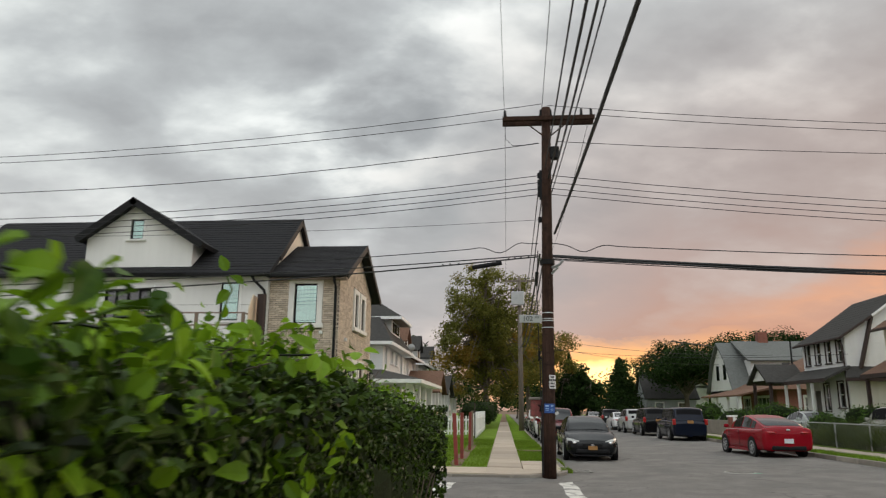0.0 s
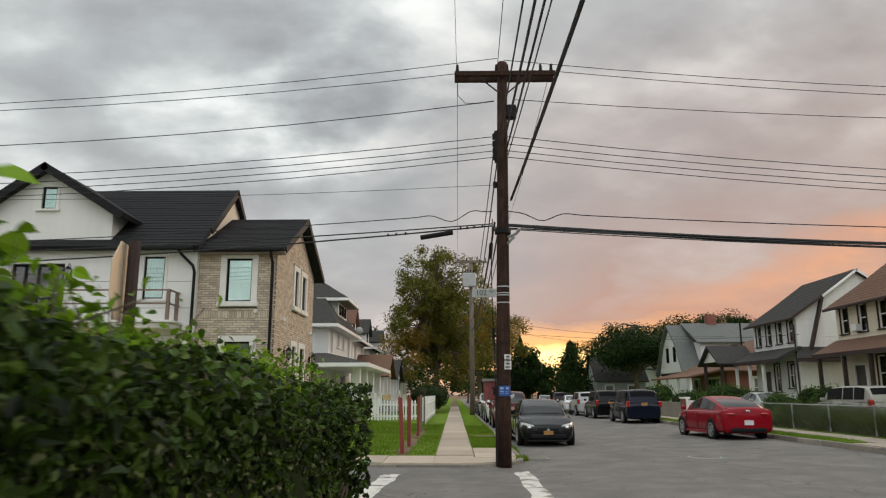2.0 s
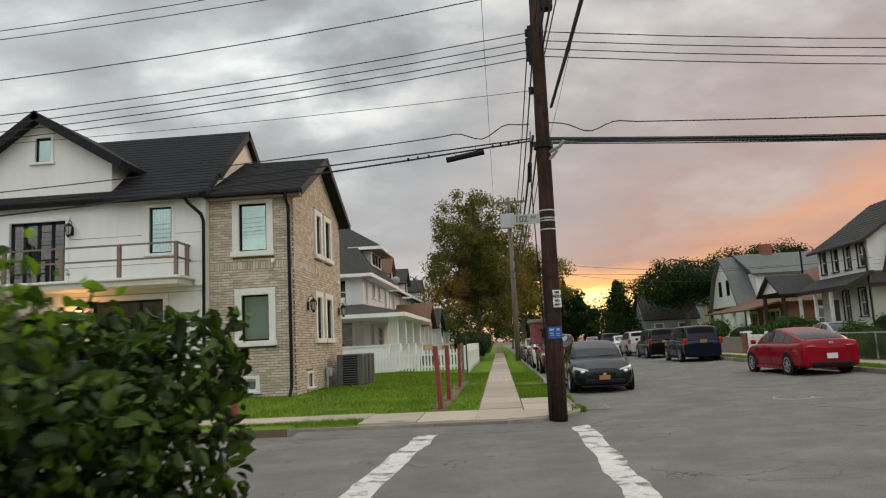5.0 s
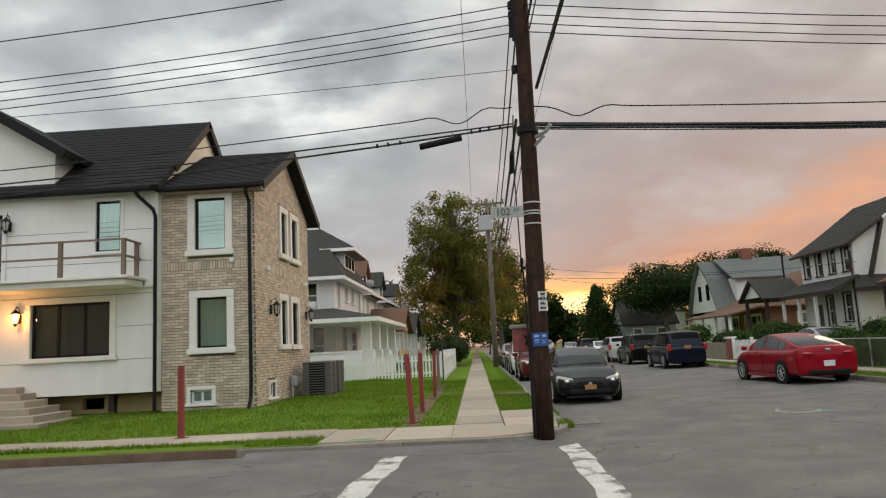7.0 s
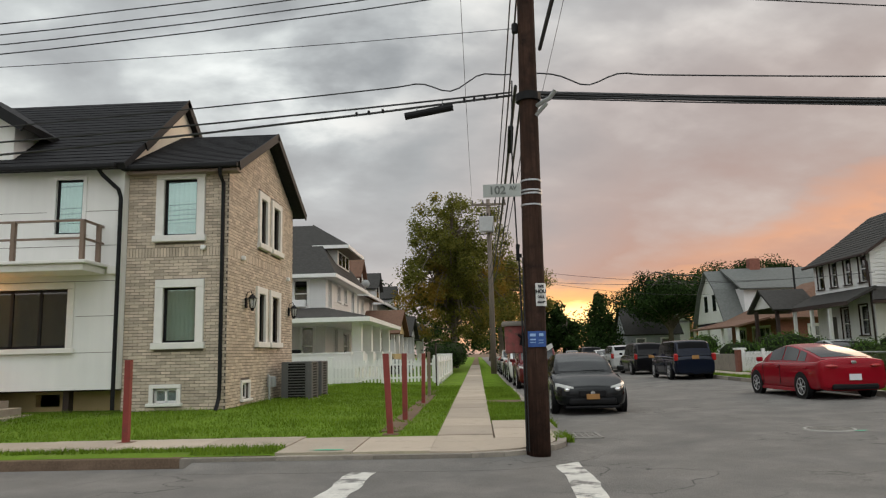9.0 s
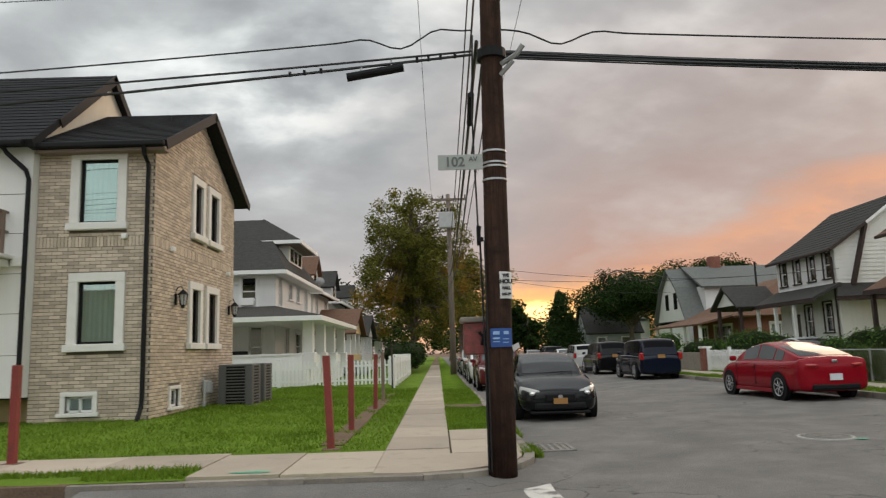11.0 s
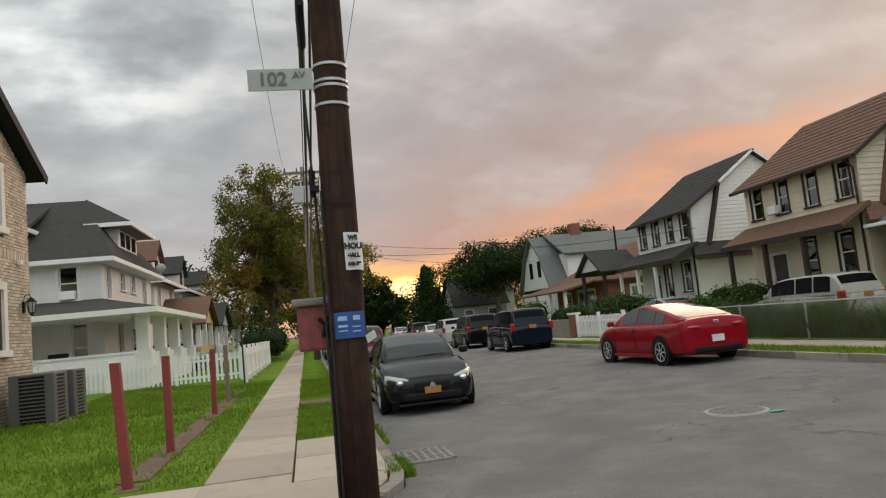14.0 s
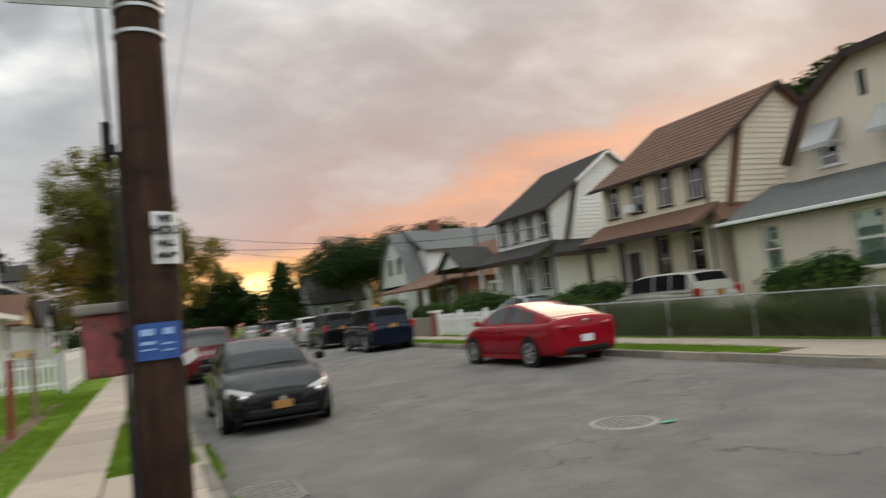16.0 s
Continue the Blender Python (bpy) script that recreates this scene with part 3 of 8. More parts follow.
def leaves(name, centres, normals, size, material, parent=None, fold=0.25, seed=3, label="", category="", kind="stuff", spread=0.6, fine=False):
    """Many small pointed leaves, each a folded blade of four faces, in one mesh."""
    rng = np.random.default_rng(seed)
    n = len(centres)
    d = rng.normal(size=(n, 3))
    nrm = normals + spread * rng.normal(size=(n, 3))
    nrm /= np.linalg.norm(nrm, axis=1, keepdims=True) + 1e-9
    a = np.cross(nrm, d)
    a /= np.linalg.norm(a, axis=1, keepdims=True) + 1e-9
    b = np.cross(nrm, a)
    s = size * rng.uniform(0.6, 1.35, (n, 1))
    c = centres
    if fine:
        shape = [(-0.5, 0, 0), (-0.42, 0.2, 0.5), (-0.12, 0.34, 0.9), (0.22, 0.24, 0.6), (0.6, 0, -0.3), (0.22, -0.24, 0.6), (-0.12, -0.34, 0.9), (-0.42, -0.2, 0.5), (-0.14, 0, 0.1), (0.24, 0, 0.0)]
        v = np.stack([c + a * s * p + b * s * q + nrm * s * fold * h for p, q, h in shape], 1).reshape(-1, 3)
        i = np.arange(n)[:, None] * 10
        f = np.concatenate([i + t for t in ([0, 8, 1], [1, 8, 2], [2, 8, 9], [2, 9, 3], [3, 9, 4], [4, 9, 5], [5, 9, 6], [6, 9, 8], [6, 8, 7], [7, 8, 0])], 0)
    else:
        v = np.stack([c - a * s * 0.5, c - a * s * 0.05 + b * s * 0.34 + nrm * s * fold, c + a * s * 0.6, c - a * s * 0.05 - b * s * 0.34 + nrm * s * fold, c + a * s * 0.02], 1).reshape(-1, 3)
        i = np.arange(n)[:, None] * 5
        f = np.concatenate([i + [0, 4, 1], i + [1, 4, 2], i + [2, 4, 3], i + [3, 4, 0]], 0)
    me = bpy.data.meshes.new(name)
    me.from_pydata(v.tolist(), [], f.tolist())
    me.materials.append(material)
    ob = new(name, me)
    if parent:
        ob.parent = parent
        ob.matrix_parent_inverse = Matrix.Translation(-ORIGIN[parent.name])
        ob["kind"] = kind
    else:
        tagged(ob, label, category, "", kind)
    return ob


def ball_points(rng, n, centre, radii, soft=False):
    p = rng.normal(size=(n, 3))
    p /= np.linalg.norm(p, axis=1, keepdims=True)
    return np.array(centre) + p * np.array(radii) * (rng.uniform(0.0, 1.0, (n, 1)) ** 0.55 if soft else rng.uniform(0.55, 1.0, (n, 1))), p


def bushy(name, base, radii, lumps, count, size, material, label, category, seed, core=True):
    """A shrub or clipped plant: near-black lumps that paint the inner shade and a skin of leaves with an uneven
    outline.
    """
    rng = np.random.default_rng(seed)
    th = thing(name, base, label, category)
    bx, by, bz = base
    cs, ns = [], []
    bm = bmesh.new()
    for k in range(lumps):
        c = Vector((bx + rng.uniform(-0.5, 0.5) * radii[0], by + rng.uniform(-0.5, 0.5) * radii[1], bz + radii[2] * rng.uniform(0.7, 1.15)))
        r = np.array(radii) * rng.uniform(0.5, 0.8)
        r[2] = min(r[2], c.z - bz + 0.05)
        p, q = ball_points(rng, count // lumps, c, r)
        cs.append(p), ns.append(q)
        if core:
            tmp = bmesh.new()
            bmesh.ops.create_icosphere(tmp, subdivisions=2, radius=1)
            merge(bm, tmp, Matrix.Translation(c) @ Matrix.Diagonal((*[x * 0.72 for x in r], 1)))
    tube(bm, [(bx, by, bz - 0.05), (bx, by, bz + radii[2] * 0.6)], 0.04, 6)
    part("inside", bm, HEDGE_SHADE, th, kind="stuff")
    leaves("foliage", np.concatenate(cs), np.concatenate(ns), size, material, th, seed=seed)
    return th


def tree(name, base, height, trunk_r, crown, count, size, material, label, seed, fork=0.35, lumps=26):
    """A tapered trunk with limbs that end in clumps of leaves. crown: centre height, half width, half height."""
    rng = np.random.default_rng(seed)
    th = thing(name, base, label, "tree")
    bx, by, bz = base
    cz, cr, ch = crown
    fz = bz + height * fork
    top = (bx + rng.normal() * 0.3, by, bz + height * 0.8)
    trunk = T([(bx, by, bz - 0.1), (bx + 0.05, by, bz + 0.5), (bx + rng.normal() * 0.1, by, fz), top], trunk_r * 1.15, 10, trunk_r * 0.3)
    part("trunk", trunk, BARK, th, smooth=True)
    limbs = bmesh.new()
    cs, ns = [], []
    for k in range(lumps):
        d = rng.normal(size=3)
        d /= np.linalg.norm(d)
        rad = rng.uniform(0.25, 1.0)
        c = np.array((bx, by, bz + cz)) + d * np.array((cr, cr, ch)) * rad
        f = rng.uniform(0.0, 1.0)
        root = Vector((bx, by, fz)).lerp(Vector(top), f)
        mid_p = root.lerp(Vector(c), 0.5) + Vector((0, 0, 0.4))
        tube(limbs, [root, mid_p, Vector(c)], trunk_r * 0.3, 5, 0.02)
        r = cr * rng.uniform(0.6, 1.2) * (1.32 / lumps ** 0.36)
        p, q = ball_points(rng, count // lumps, c, (r, r, r * 0.8), True)
        cs.append(p), ns.append(q)
    part("branchwork", limbs, BARK, th, kind="stuff")
    q = np.concatenate(ns)
    q[:, 2] += 0.4
    leaves("crown", np.concatenate(cs), q, size, material, th, seed=seed)
    return th


def lettering(name, body, size, material, m, parent, extrude=0.002, bold=0.0):
    cu = bpy.data.curves.new(name, "FONT")
    cu.body, cu.size, cu.extrude, cu.align_x, cu.align_y, cu.offset = body, size, extrude, "CENTER", "CENTER", bold
    tmp = bpy.data.objects.new("tmp", cu)
    scene.collection.objects.link(tmp)
    me = bpy.data.meshes.new_from_object(tmp)
    bpy.data.objects.remove(tmp)
    me.transform(m)
    me.transform(Matrix.Translation(-ORIGIN[parent.name]))
    me.materials.clear()
    me.materials.append(material)
    ob = new(name, me)
    ob.parent = parent
    ORIGIN[ob.name] = ORIGIN[parent.name]
    return ob

# ---- ground, roads, pavements ----
KX0, KX1 = 2.08, 11.35          # the street's kerbs
CY0, CY1 = 7.4, 17.25           # the cross street's kerbs
SLOPE = 0.012                   # the road falls a little towards the west kerb


def rz(x):
    return max(0.0, min(0.12, SLOPE * (x - 2)))


bm = bmesh.new()
for x0, x1, y0, y1 in ((-1500, 1500, -1500, 1500),):
    bm.faces.new([bm.verts.new(p) for p in ((x0, y0, -0.12), (x1, y0, -0.12), (x1, y1, -0.12), (x0, y1, -0.12))])
solo("ground", bm, DIRT, "bare earth under the streets and gardens", "ground", "structure")

bm = bmesh.new()
xs = [-160, -60, -20, -8, 2.0, 5, 8, 11.35, 20, 60, 160]
ys = [-60, -20, 0, CY0, 12, CY1, 24, 34, 50, 80, 130, 260]
grid = {}
for i, x in enumerate(xs):
    for j, y in enumerate(ys):
        grid[i, j] = bm.verts.new((x, y, rz(x) if x <= 11.4 else 0.12))
for i in range(len(xs) - 1):
    for j in range(len(ys) - 1):
        inx = xs[i] >= 2.0 and xs[i + 1] <= 11.36
        iny = ys[j] >= CY0 and ys[j + 1] <= CY1
        if inx or iny:
            bm.faces.new((grid[i, j], grid[i + 1, j], grid[i + 1, j + 1], grid[i, j + 1]))
bmesh.ops.delete(bm, geom=[v for v in bm.verts if not v.link_faces], context="VERTS")
road = solo("road", bm, ASPHALT, "worn grey asphalt street and crossing with fine cracks", "road", "structure")


def corner(cx, cy, r, a0, a1, n=8):
    return [(cx + r * math.cos(radians(a0 + (a1 - a0) * i / n)), cy + r * math.sin(radians(a0 + (a1 - a0) * i / n))) for i in range(n + 1)]


def lawn_z(x, y):
    """The north-west garden rises from the pavement to the house."""
    if y < 19.58 and y > 18.2:
        return 0.1
    return 0.14 + 0.2 * max(0.0, min(1.0, (y - 19.6) / 4.4)) * max(0.0, min(1.0, (-0.9 - x) / 3.5))


# north-west block: one sheet of turf that dips under the pavement slabs
bm = bmesh.new()
nx, ny = 34, 40
gx = [-60, -40, -30, -22] + [-18 + i * 0.62 for i in range(25)] + [-2.32, -2.28, -1.7, -0.8, -0.03]
gy = [17.42, 17.9, 18.19, 18.21, 19.5, 19.57, 19.59, 19.8] + [20.4 + i * 0.7 for i in range(16)] + [32.5, 35, 38, 45, 60, 100, 250]
gv = [[bm.verts.new((x, y, (0.1 if x > -2.3 and y < 19.58 else lawn_z(x, y)) + 0.008 * noise.noise((x, y, 0)))) for y in gy] for x in gx]
for i in range(len(gx) - 1):
    for j in range(len(gy) - 1):
        bm.faces.new((gv[i][j], gv[i + 1][j], gv[i + 1][j + 1], gv[i][j + 1]))
for x0, x1, y0, y1 in ((0.9, 1.95, 21.9, 27.2), (0.9, 1.95, 28.6, 250)):
    box(bm, x0, x1, y0, y1, -0.1, 0.15)
solo("lawn", bm, TURF, "green lawn with thin brownish patches", "lawn", "structure", smooth=True)
bm = bmesh.new()
box(bm, 0.9, 1.95, 27.2, 28.6, -0.1, 0.12)
box(bm, -1.12, -0.74, 20.2, 34.5, -0.1, 0.156)
box(bm, -9.5, -3.6, 17.3, 17.85, -0.1, 0.135)
solo("bare_earth", bm, DIRT, "bare trodden earth beside the pavement and along the posts", "earth", "structure")
# under-body of the blocks, up to the kerb stones
bm = bmesh.new()
poly = [(-160, 260), (-160, CY1 + 0.1)] + [(-3.2, CY1 + 0.1)] + corner(KX0 - 1.5, CY1 + 1.5, 1.42, -90, 0) + [(KX0 - 0.08, 260)]
prism(bm, poly, "z", -0.1, 0.09)
poly = [(160, 260), (KX1 + 0.08, 260), (KX1 + 0.08, CY1 + 3.2)] + corner(KX1 + 3.0, CY1 + 3.0, 2.92, 180, 270) + [(160, CY1 + 0.1)]
prism(bm, poly, "z", -0.1, 0.19)
poly = [(-160, -60), (KX0 - 0.08, -60)] + corner(KX0 - 2.5, CY0 - 2.5, 2.42, 0, 90) + [(-160, CY0 - 0.1)]
prism(bm, poly, "z", -0.1, 0.09)
poly = [(160, -60), (160, CY0 - 0.1)] + corner(KX1 + 2.5, CY0 - 2.5, 2.42, 90, 180) + [(KX1 + 0.08, -60)]
prism(bm, poly, "z", -0.1, 0.15)
solo("terrain", bm, DIRT, "earth body of the street corners", "earth", "structure")
bm = bmesh.new()
box(bm, KX1 + 0.2, 12.35, 22.6, 250, 0.1, 0.262)
box(bm, 13.62, 160, 18.9, 250, 0.1, 0.30)
solo("lawn", bm, TURF, "grass strip and rough front gardens across the street", "lawn", "structure")
bm = bmesh.new()
box(bm, -160, -0.25, -60, CY0 - 1.6, 0, 0.13)
box(bm, 13.4, 160, -60, CY0 - 2, 0, 0.22)
solo("lawn", bm, TURF, "grass behind the hedge at the near corner", "lawn", "structure")

pavement = tagged(new("pavement"), "sandy concrete pavement slabs with open joints", "pavement", "", "structure")
ORIGIN[pavement.name] = Vector((0, 0, 0))


def slabs(x0, x1, y0, y1, z, nx, ny, dark=False):
    for i in range(nx):
        for j in range(ny):
            a, b = x0 + (x1 - x0) * i / nx, x0 + (x1 - x0) * (i + 1) / nx
            c, d = y0 + (y1 - y0) * j / ny, y0 + (y1 - y0) * (j + 1) / ny
            g, lift = 0.007, random.uniform(-0.005, 0.006)
            part("slab", B(a + g, b - g, c + g, d - g, -0.05, z + lift, bevel=0.006), CONCRETE, pavement)


slabs(-0.02, 0.93, 19.4, 34.4, 0.158, 1, 10)
slabs(-0.02, 0.93, 34.4, 90, 0.158, 1, 18)
slabs(-18.5, -2.3, 18.25, 19.55, 0.158, 11, 1)
slabs(-2.3, -0.02, 17.55, 19.4, 0.152, 2, 1)
slabs(0.94, 1.95, 18.9, 21.85, 0.152, 1, 2)
slabs(12.36, 13.6, 22.0, 70, 0.275, 1, 30)
slabs(-0.22, 1.95, -20, CY0 - 2.2, 0.14, 1, 14)
slabs(11.9, 13.4, -20, CY0 - 2.6, 0.22, 1, 12)
bm = bmesh.new()
prism(bm, [(-0.02, 17.42), (0.5, 17.36)] + corner(KX0 - 1.5, CY1 + 1.5, 1.32, -80, 0, 8) + [(KX0 - 0.18, 18.89), (0.92, 18.89), (0.92, 19.39), (-0.02, 19.39)], "z", -0.05, 0.15)
part("corner_slab", bm, CONCRETE, pavement)
bm = bmesh.new()
prism(bm, [(13.6, 22.0), (KX1 + 0.2, 22.0), (KX1 + 0.2, CY1 + 3.2)] + corner(KX1 + 3.0, CY1 + 3.0, 2.8, 180, 270) + [(60, CY1 + 0.2), (60, CY1 + 1.7), (13.6, CY1 + 1.7)], "z", -0.05, 0.272)
part("corner_slab", bm, CONCRETE, pavement)
bm = bmesh.new()
prism(bm, [(-0.22, CY0 - 2.2), (KX0 - 0.16, CY0 - 2.4)] + corner(KX0 - 2.5, CY0 - 2.5, 2.34, 0, 90) + [(-60, CY0 - 0.16), (-60, CY0 - 1.58), (-0.22, CY0 - 1.58)], "z", -0.05, 0.14)
part("corner_slab", bm, CONCRETE, pavement)

kerb = tagged(new("kerb"), "worn concrete kerb stones, chipped and stained", "kerb", "", "structure")
ORIGIN[kerb.name] = Vector((0, 0, 0))


def kerb_run(pts, z0, z1, w=0.14, step=1.5):
    for (xa, ya), (xb, yb) in zip(pts, pts[1:]):
        L = math.hypot(xb - xa, yb - ya)
        n = max(1, round(L / step))
        for k in range(n):
            p, q = k / n, (k + 1) / n
            ax, ay, bx, by = xa + (xb - xa) * p, ya + (yb - ya) * p, xa + (xb - xa) * q, ya + (yb - ya) * q
            ux, uy = (bx - ax) / (L / n), (by - ay) / (L / n)
            nx_, ny_ = -uy * w, ux * w
            g = 0.004
            poly = [(ax + ux * g, ay + uy * g), (bx - ux * g, by - uy * g), (bx - ux * g + nx_, by - uy * g + ny_), (ax + ux * g + nx_, ay + uy * g + ny_)]
            part("kerb_stone", prism(bmesh.new(), poly, "z", z0, z1 + random.uniform(-0.008, 0.006)), KERB, kerb)


kerb_run([(KX0, 60), (KX0, CY1 + 1.5)][::-1], -0.05, 0.145)
kerb_run(corner(KX0 - 1.5, CY1 + 1.5, 1.5, -90, 0, 5), -0.05, 0.14, step=0.5)
kerb_run([(-3.6, CY1 + 0.05), (KX0 - 1.5, CY1)], -0.05, 0.135)
# asphalt worn up against the low kerb round the corner
inner = [(-3.4, CY1 + 0.03), (-1.6, CY1 + 0.02)] + corner(KX0 - 1.5, CY1 + 1.5, 1.52, -90, 0, 5)
outer = [(-3.4, CY1 - 0.55), (-1.6, CY1 - 0.6)] + corner(KX0 - 1.5, CY1 + 1.5, 2.15, -90, 0, 5)
bm = bmesh.new()
for (a, b), (c, d) in zip(zip(inner, inner[1:]), zip(outer, outer[1:])):
    slab(bm, [(c[0], c[1], rz(c[0]) + 0.003), (d[0], d[1], rz(d[0]) + 0.003), (b[0], b[1], 0.075), (a[0], a[1], 0.075)], 0.1)
part("gutter_apron", bm, ASPHALT, kerb, kind="stuff")
kerb_run([(KX1, CY1 + 3.0), (KX1, 70)][::-1], 0, 0.262)
kerb_run(corner(KX1 + 3.0, CY1 + 3.0, 3.0, 180, 270, 6)[::-1][::-1], 0, 0.265, w=0.14, step=0.8)
kerb_run([(KX1 + 3.0, CY1), (50, CY1)], 0, 0.262, step=4)
kerb_run([(-60, CY0), (KX0 - 2.5, CY0)][::-1], -0.05, 0.135, step=4)
kerb_run(corner(KX0 - 2.5, CY0 - 2.5, 2.5, 90, 0, 5), -0.05, 0.135, step=0.8)

# crossing lines, manhole, gully grate, sprayed marks
for k, (xa, ya, xb, yb, w) in enumerate(((-0.88, 17.0, -1.32, 8.0, 0.36), (1.9, 17.5, 1.8, 8.0, 0.34))):
    bm = bmesh.new()
    n = 40
    rows = []
    for i in range(n + 1):
        t = i / n
        x, y = xa + (xb - xa) * t, ya + (yb - ya) * t
        x += 0.05 * noise.noise((i * 0.22, k, 9)) + (0.1 * math.exp(-i / 5) if k == 0 else 0.0)
        wl, wr = w / 2 + 0.04 * noise.noise((i * 0.7, k, 0)), w / 2 + 0.04 * noise.noise((i * 0.7, k, 5))
        rows.append([bm.verts.new((x - wl, y, rz(x) + 0.004)), bm.verts.new((x + wr, y, rz(x) + 0.004))])
    for a, b in zip(rows, rows[1:]):
        bm.faces.new((a[0], a[1], b[1], b[0]))
    solo("crossing_line", bm, PAINT, "worn white crossing line cracked over the asphalt", "road marking", "structure")

mh = thing("manhole_cover", (6.78, 20.0, rz(6.78)), "round iron manhole cover with a pale concrete ring", "manhole")
bm = bmesh.new()
tmp = bmesh.new()
bmesh.ops.create_cone(tmp, cap_ends=True, segments=40, radius1=0.42, radius2=0.41, depth=0.02)
merge(bm, tmp, Matrix.Translation((6.78, 20.0, rz(6.78) + 0.004)))
part("ring", bm, RING, mh)
bm = bmesh.new()
tmp = bmesh.new()
bmesh.ops.create_cone(tmp, cap_ends=True, segments=36, radius1=0.37, radius2=0.37, depth=0.02)
merge(bm, tmp, Matrix.Translation((6.78, 20.0, rz(6.78) + 0.009)))
ribs = []
for k in range(-4, 5):
    hw = math.sqrt(max(0.01, 0.34 ** 2 - (k * 0.075) ** 2))
    ribs.append((hw, 20 + k * 0.075))
lid = part("lid", bm, IRON, mh)
for hw, yc in ribs:
    part("rib", B(6.78 - hw, 6.78 + hw, yc - 0.015, yc + 0.015, rz(6.78) + 0.017, rz(6.78) + 0.026), IRON, lid)

gr = thing("gully_grate", (2.5, 20.2, 0), "square iron street drain grate beside the kerb", "drain")
bm = bmesh.new()
x0, x1, y0, y1 = 2.2, 2.84, 19.7, 20.6
for a in ((x0, x1, y0, y0 + 0.05), (x0, x1, y1 - 0.05, y1), (x0, x0 + 0.05, y0, y1), (x1 - 0.05, x1, y0, y1)):
    box(bm, *a, -0.04, 0.03)
part("grate_frame", bm, IRON, gr)
for k in range(1, 9):
    part("bar", B(x0 + 0.05, x1 - 0.05, y0 + 0.1 * k - 0.02, y0 + 0.1 * k + 0.02, -0.03, 0.026), IRON, gr)
for k in range(1, 6):
    part("bar", B(x0 + 0.107 * k - 0.018, x0 + 0.107 * k + 0.018, y0 + 0.05, y1 - 0.05, -0.03, 0.024), IRON, gr)
# flat black plate just under the bar tops paints the hole's shade
part("pit_shade", B(x0 + 0.03, x1 - 0.03, y0 + 0.03, y1 - 0.03, 0.004, 0.014), WIRE, gr)
for (x, y, w, d, z, a) in ((7.08, 19.55, 0.26, 0.1, 0.08, 0.5), (1.72, 20.6, 0.14, 0.3, 0.163, 0.2), (-1.55, 17.72, 0.5, 0.12, 0.163, 0)):
    bm = bmesh.new()
    ring = []
    for k in range(18):
        an = 2 * math.pi * k / 18
        r = 1 + 0.35 * noise.noise((x + math.cos(an) * 1.5, y + math.sin(an) * 1.5, 2))
        ring.append(bm.verts.new((x + w / 2 * r * math.cos(an), y + d / 2 * r * math.sin(an), z)))
    bm.faces.new(ring)
    solo("spray_mark", bm, GREENSPRAY, "green utility spray mark on the ground", "marking")

# grass blades on the lawn nearest to the walk
rng = np.random.default_rng(11)


def blades(name, n, x0, x1, y0, y1, zf, h, seed, skip=None, material=None, label="uneven green grass blades on the lawn"):
    rng = np.random.default_rng(seed)
    x, y = rng.uniform(x0, x1, n), rng.uniform(y0, y1, n)
    keep = np.array([not (skip and skip(a, b)) for a, b in zip(x, y)])
    x, y = x[keep], y[keep]
    n = len(x)
    z = np.array([zf(a, b) for a, b in zip(x, y)])
    tuft = np.array([0.55 + 0.9 * max(0, 0.5 + noise.noise((a * 0.9, b * 0.9, seed))) for a, b in zip(x, y)])
    hh = h * tuft * rng.uniform(0.5, 1.3, n)
    an = rng.uniform(0, 2 * np.pi, n)
    w = 0.012
    lean = rng.normal(size=(n, 2)) * 0.45 * hh[:, None]
    a = np.stack([x - w * np.cos(an), y - w * np.sin(an), z - 0.01], 1)
    b = np.stack([x + w * np.cos(an), y + w * np.sin(an), z - 0.01], 1)
    c = np.stack([x + lean[:, 0], y + lean[:, 1], z + hh], 1)
    v = np.stack([a, b, c], 1).reshape(-1, 3)
    f = np.arange(3 * n).reshape(-1, 3)
    me = bpy.data.meshes.new(name)
    me.from_pydata(v.tolist(), [], f.tolist())
    me.materials.append(material or BLADE)
    return tagged(new(name, me), label, "grass", "", "stuff")


blades("grass", 60000, -16, -0.05, 19.6, 31, lawn_z, 0.06, 1, lambda a, b: (-1.08 < a < -0.72 and noise.noise((a * 2, b * 1.1, 3)) > -0.15) or (a < -5.3 and b > 23.9))
blades("grass", 12000, -5.2, -0.05, 31, 38, lawn_z, 0.07, 2)
blades("grass", 9000, -16, -2.3, 17.5, 18.25, lambda a, b: 0.15, 0.06, 3, lambda a, b: a < -3.6 and b < 17.9)
blades("grass", 9000, 0.93, 1.95, 21.9, 36, lambda a, b: 0.15, 0.07, 4, lambda a, b: 27.0 < b < 28.8)
blades("grass", 9000, 11.5, 12.35, 22.6, 44, lambda a, b: 0.26, 0.07, 5)
blades("grass", 900, 1.9, 2.2, 18.7, 19.7, lambda a, b: 0.08, 0.1, 8)
blades("grass", 500, 1.95, 2.2, 21.0, 23.5, lambda a, b: 0.08, 0.08, 9)
blades("weeds", 26000, 13.8, 15.0, 18.9, 33.6, lambda a, b: 0.29, 0.68, 6, None, WEED, "tall dull green weeds along the chain-link fence")
blades("grass", 9000, 15.0, 19.5, 18.9, 33, lambda a, b: 0.29, 0.2, 7)

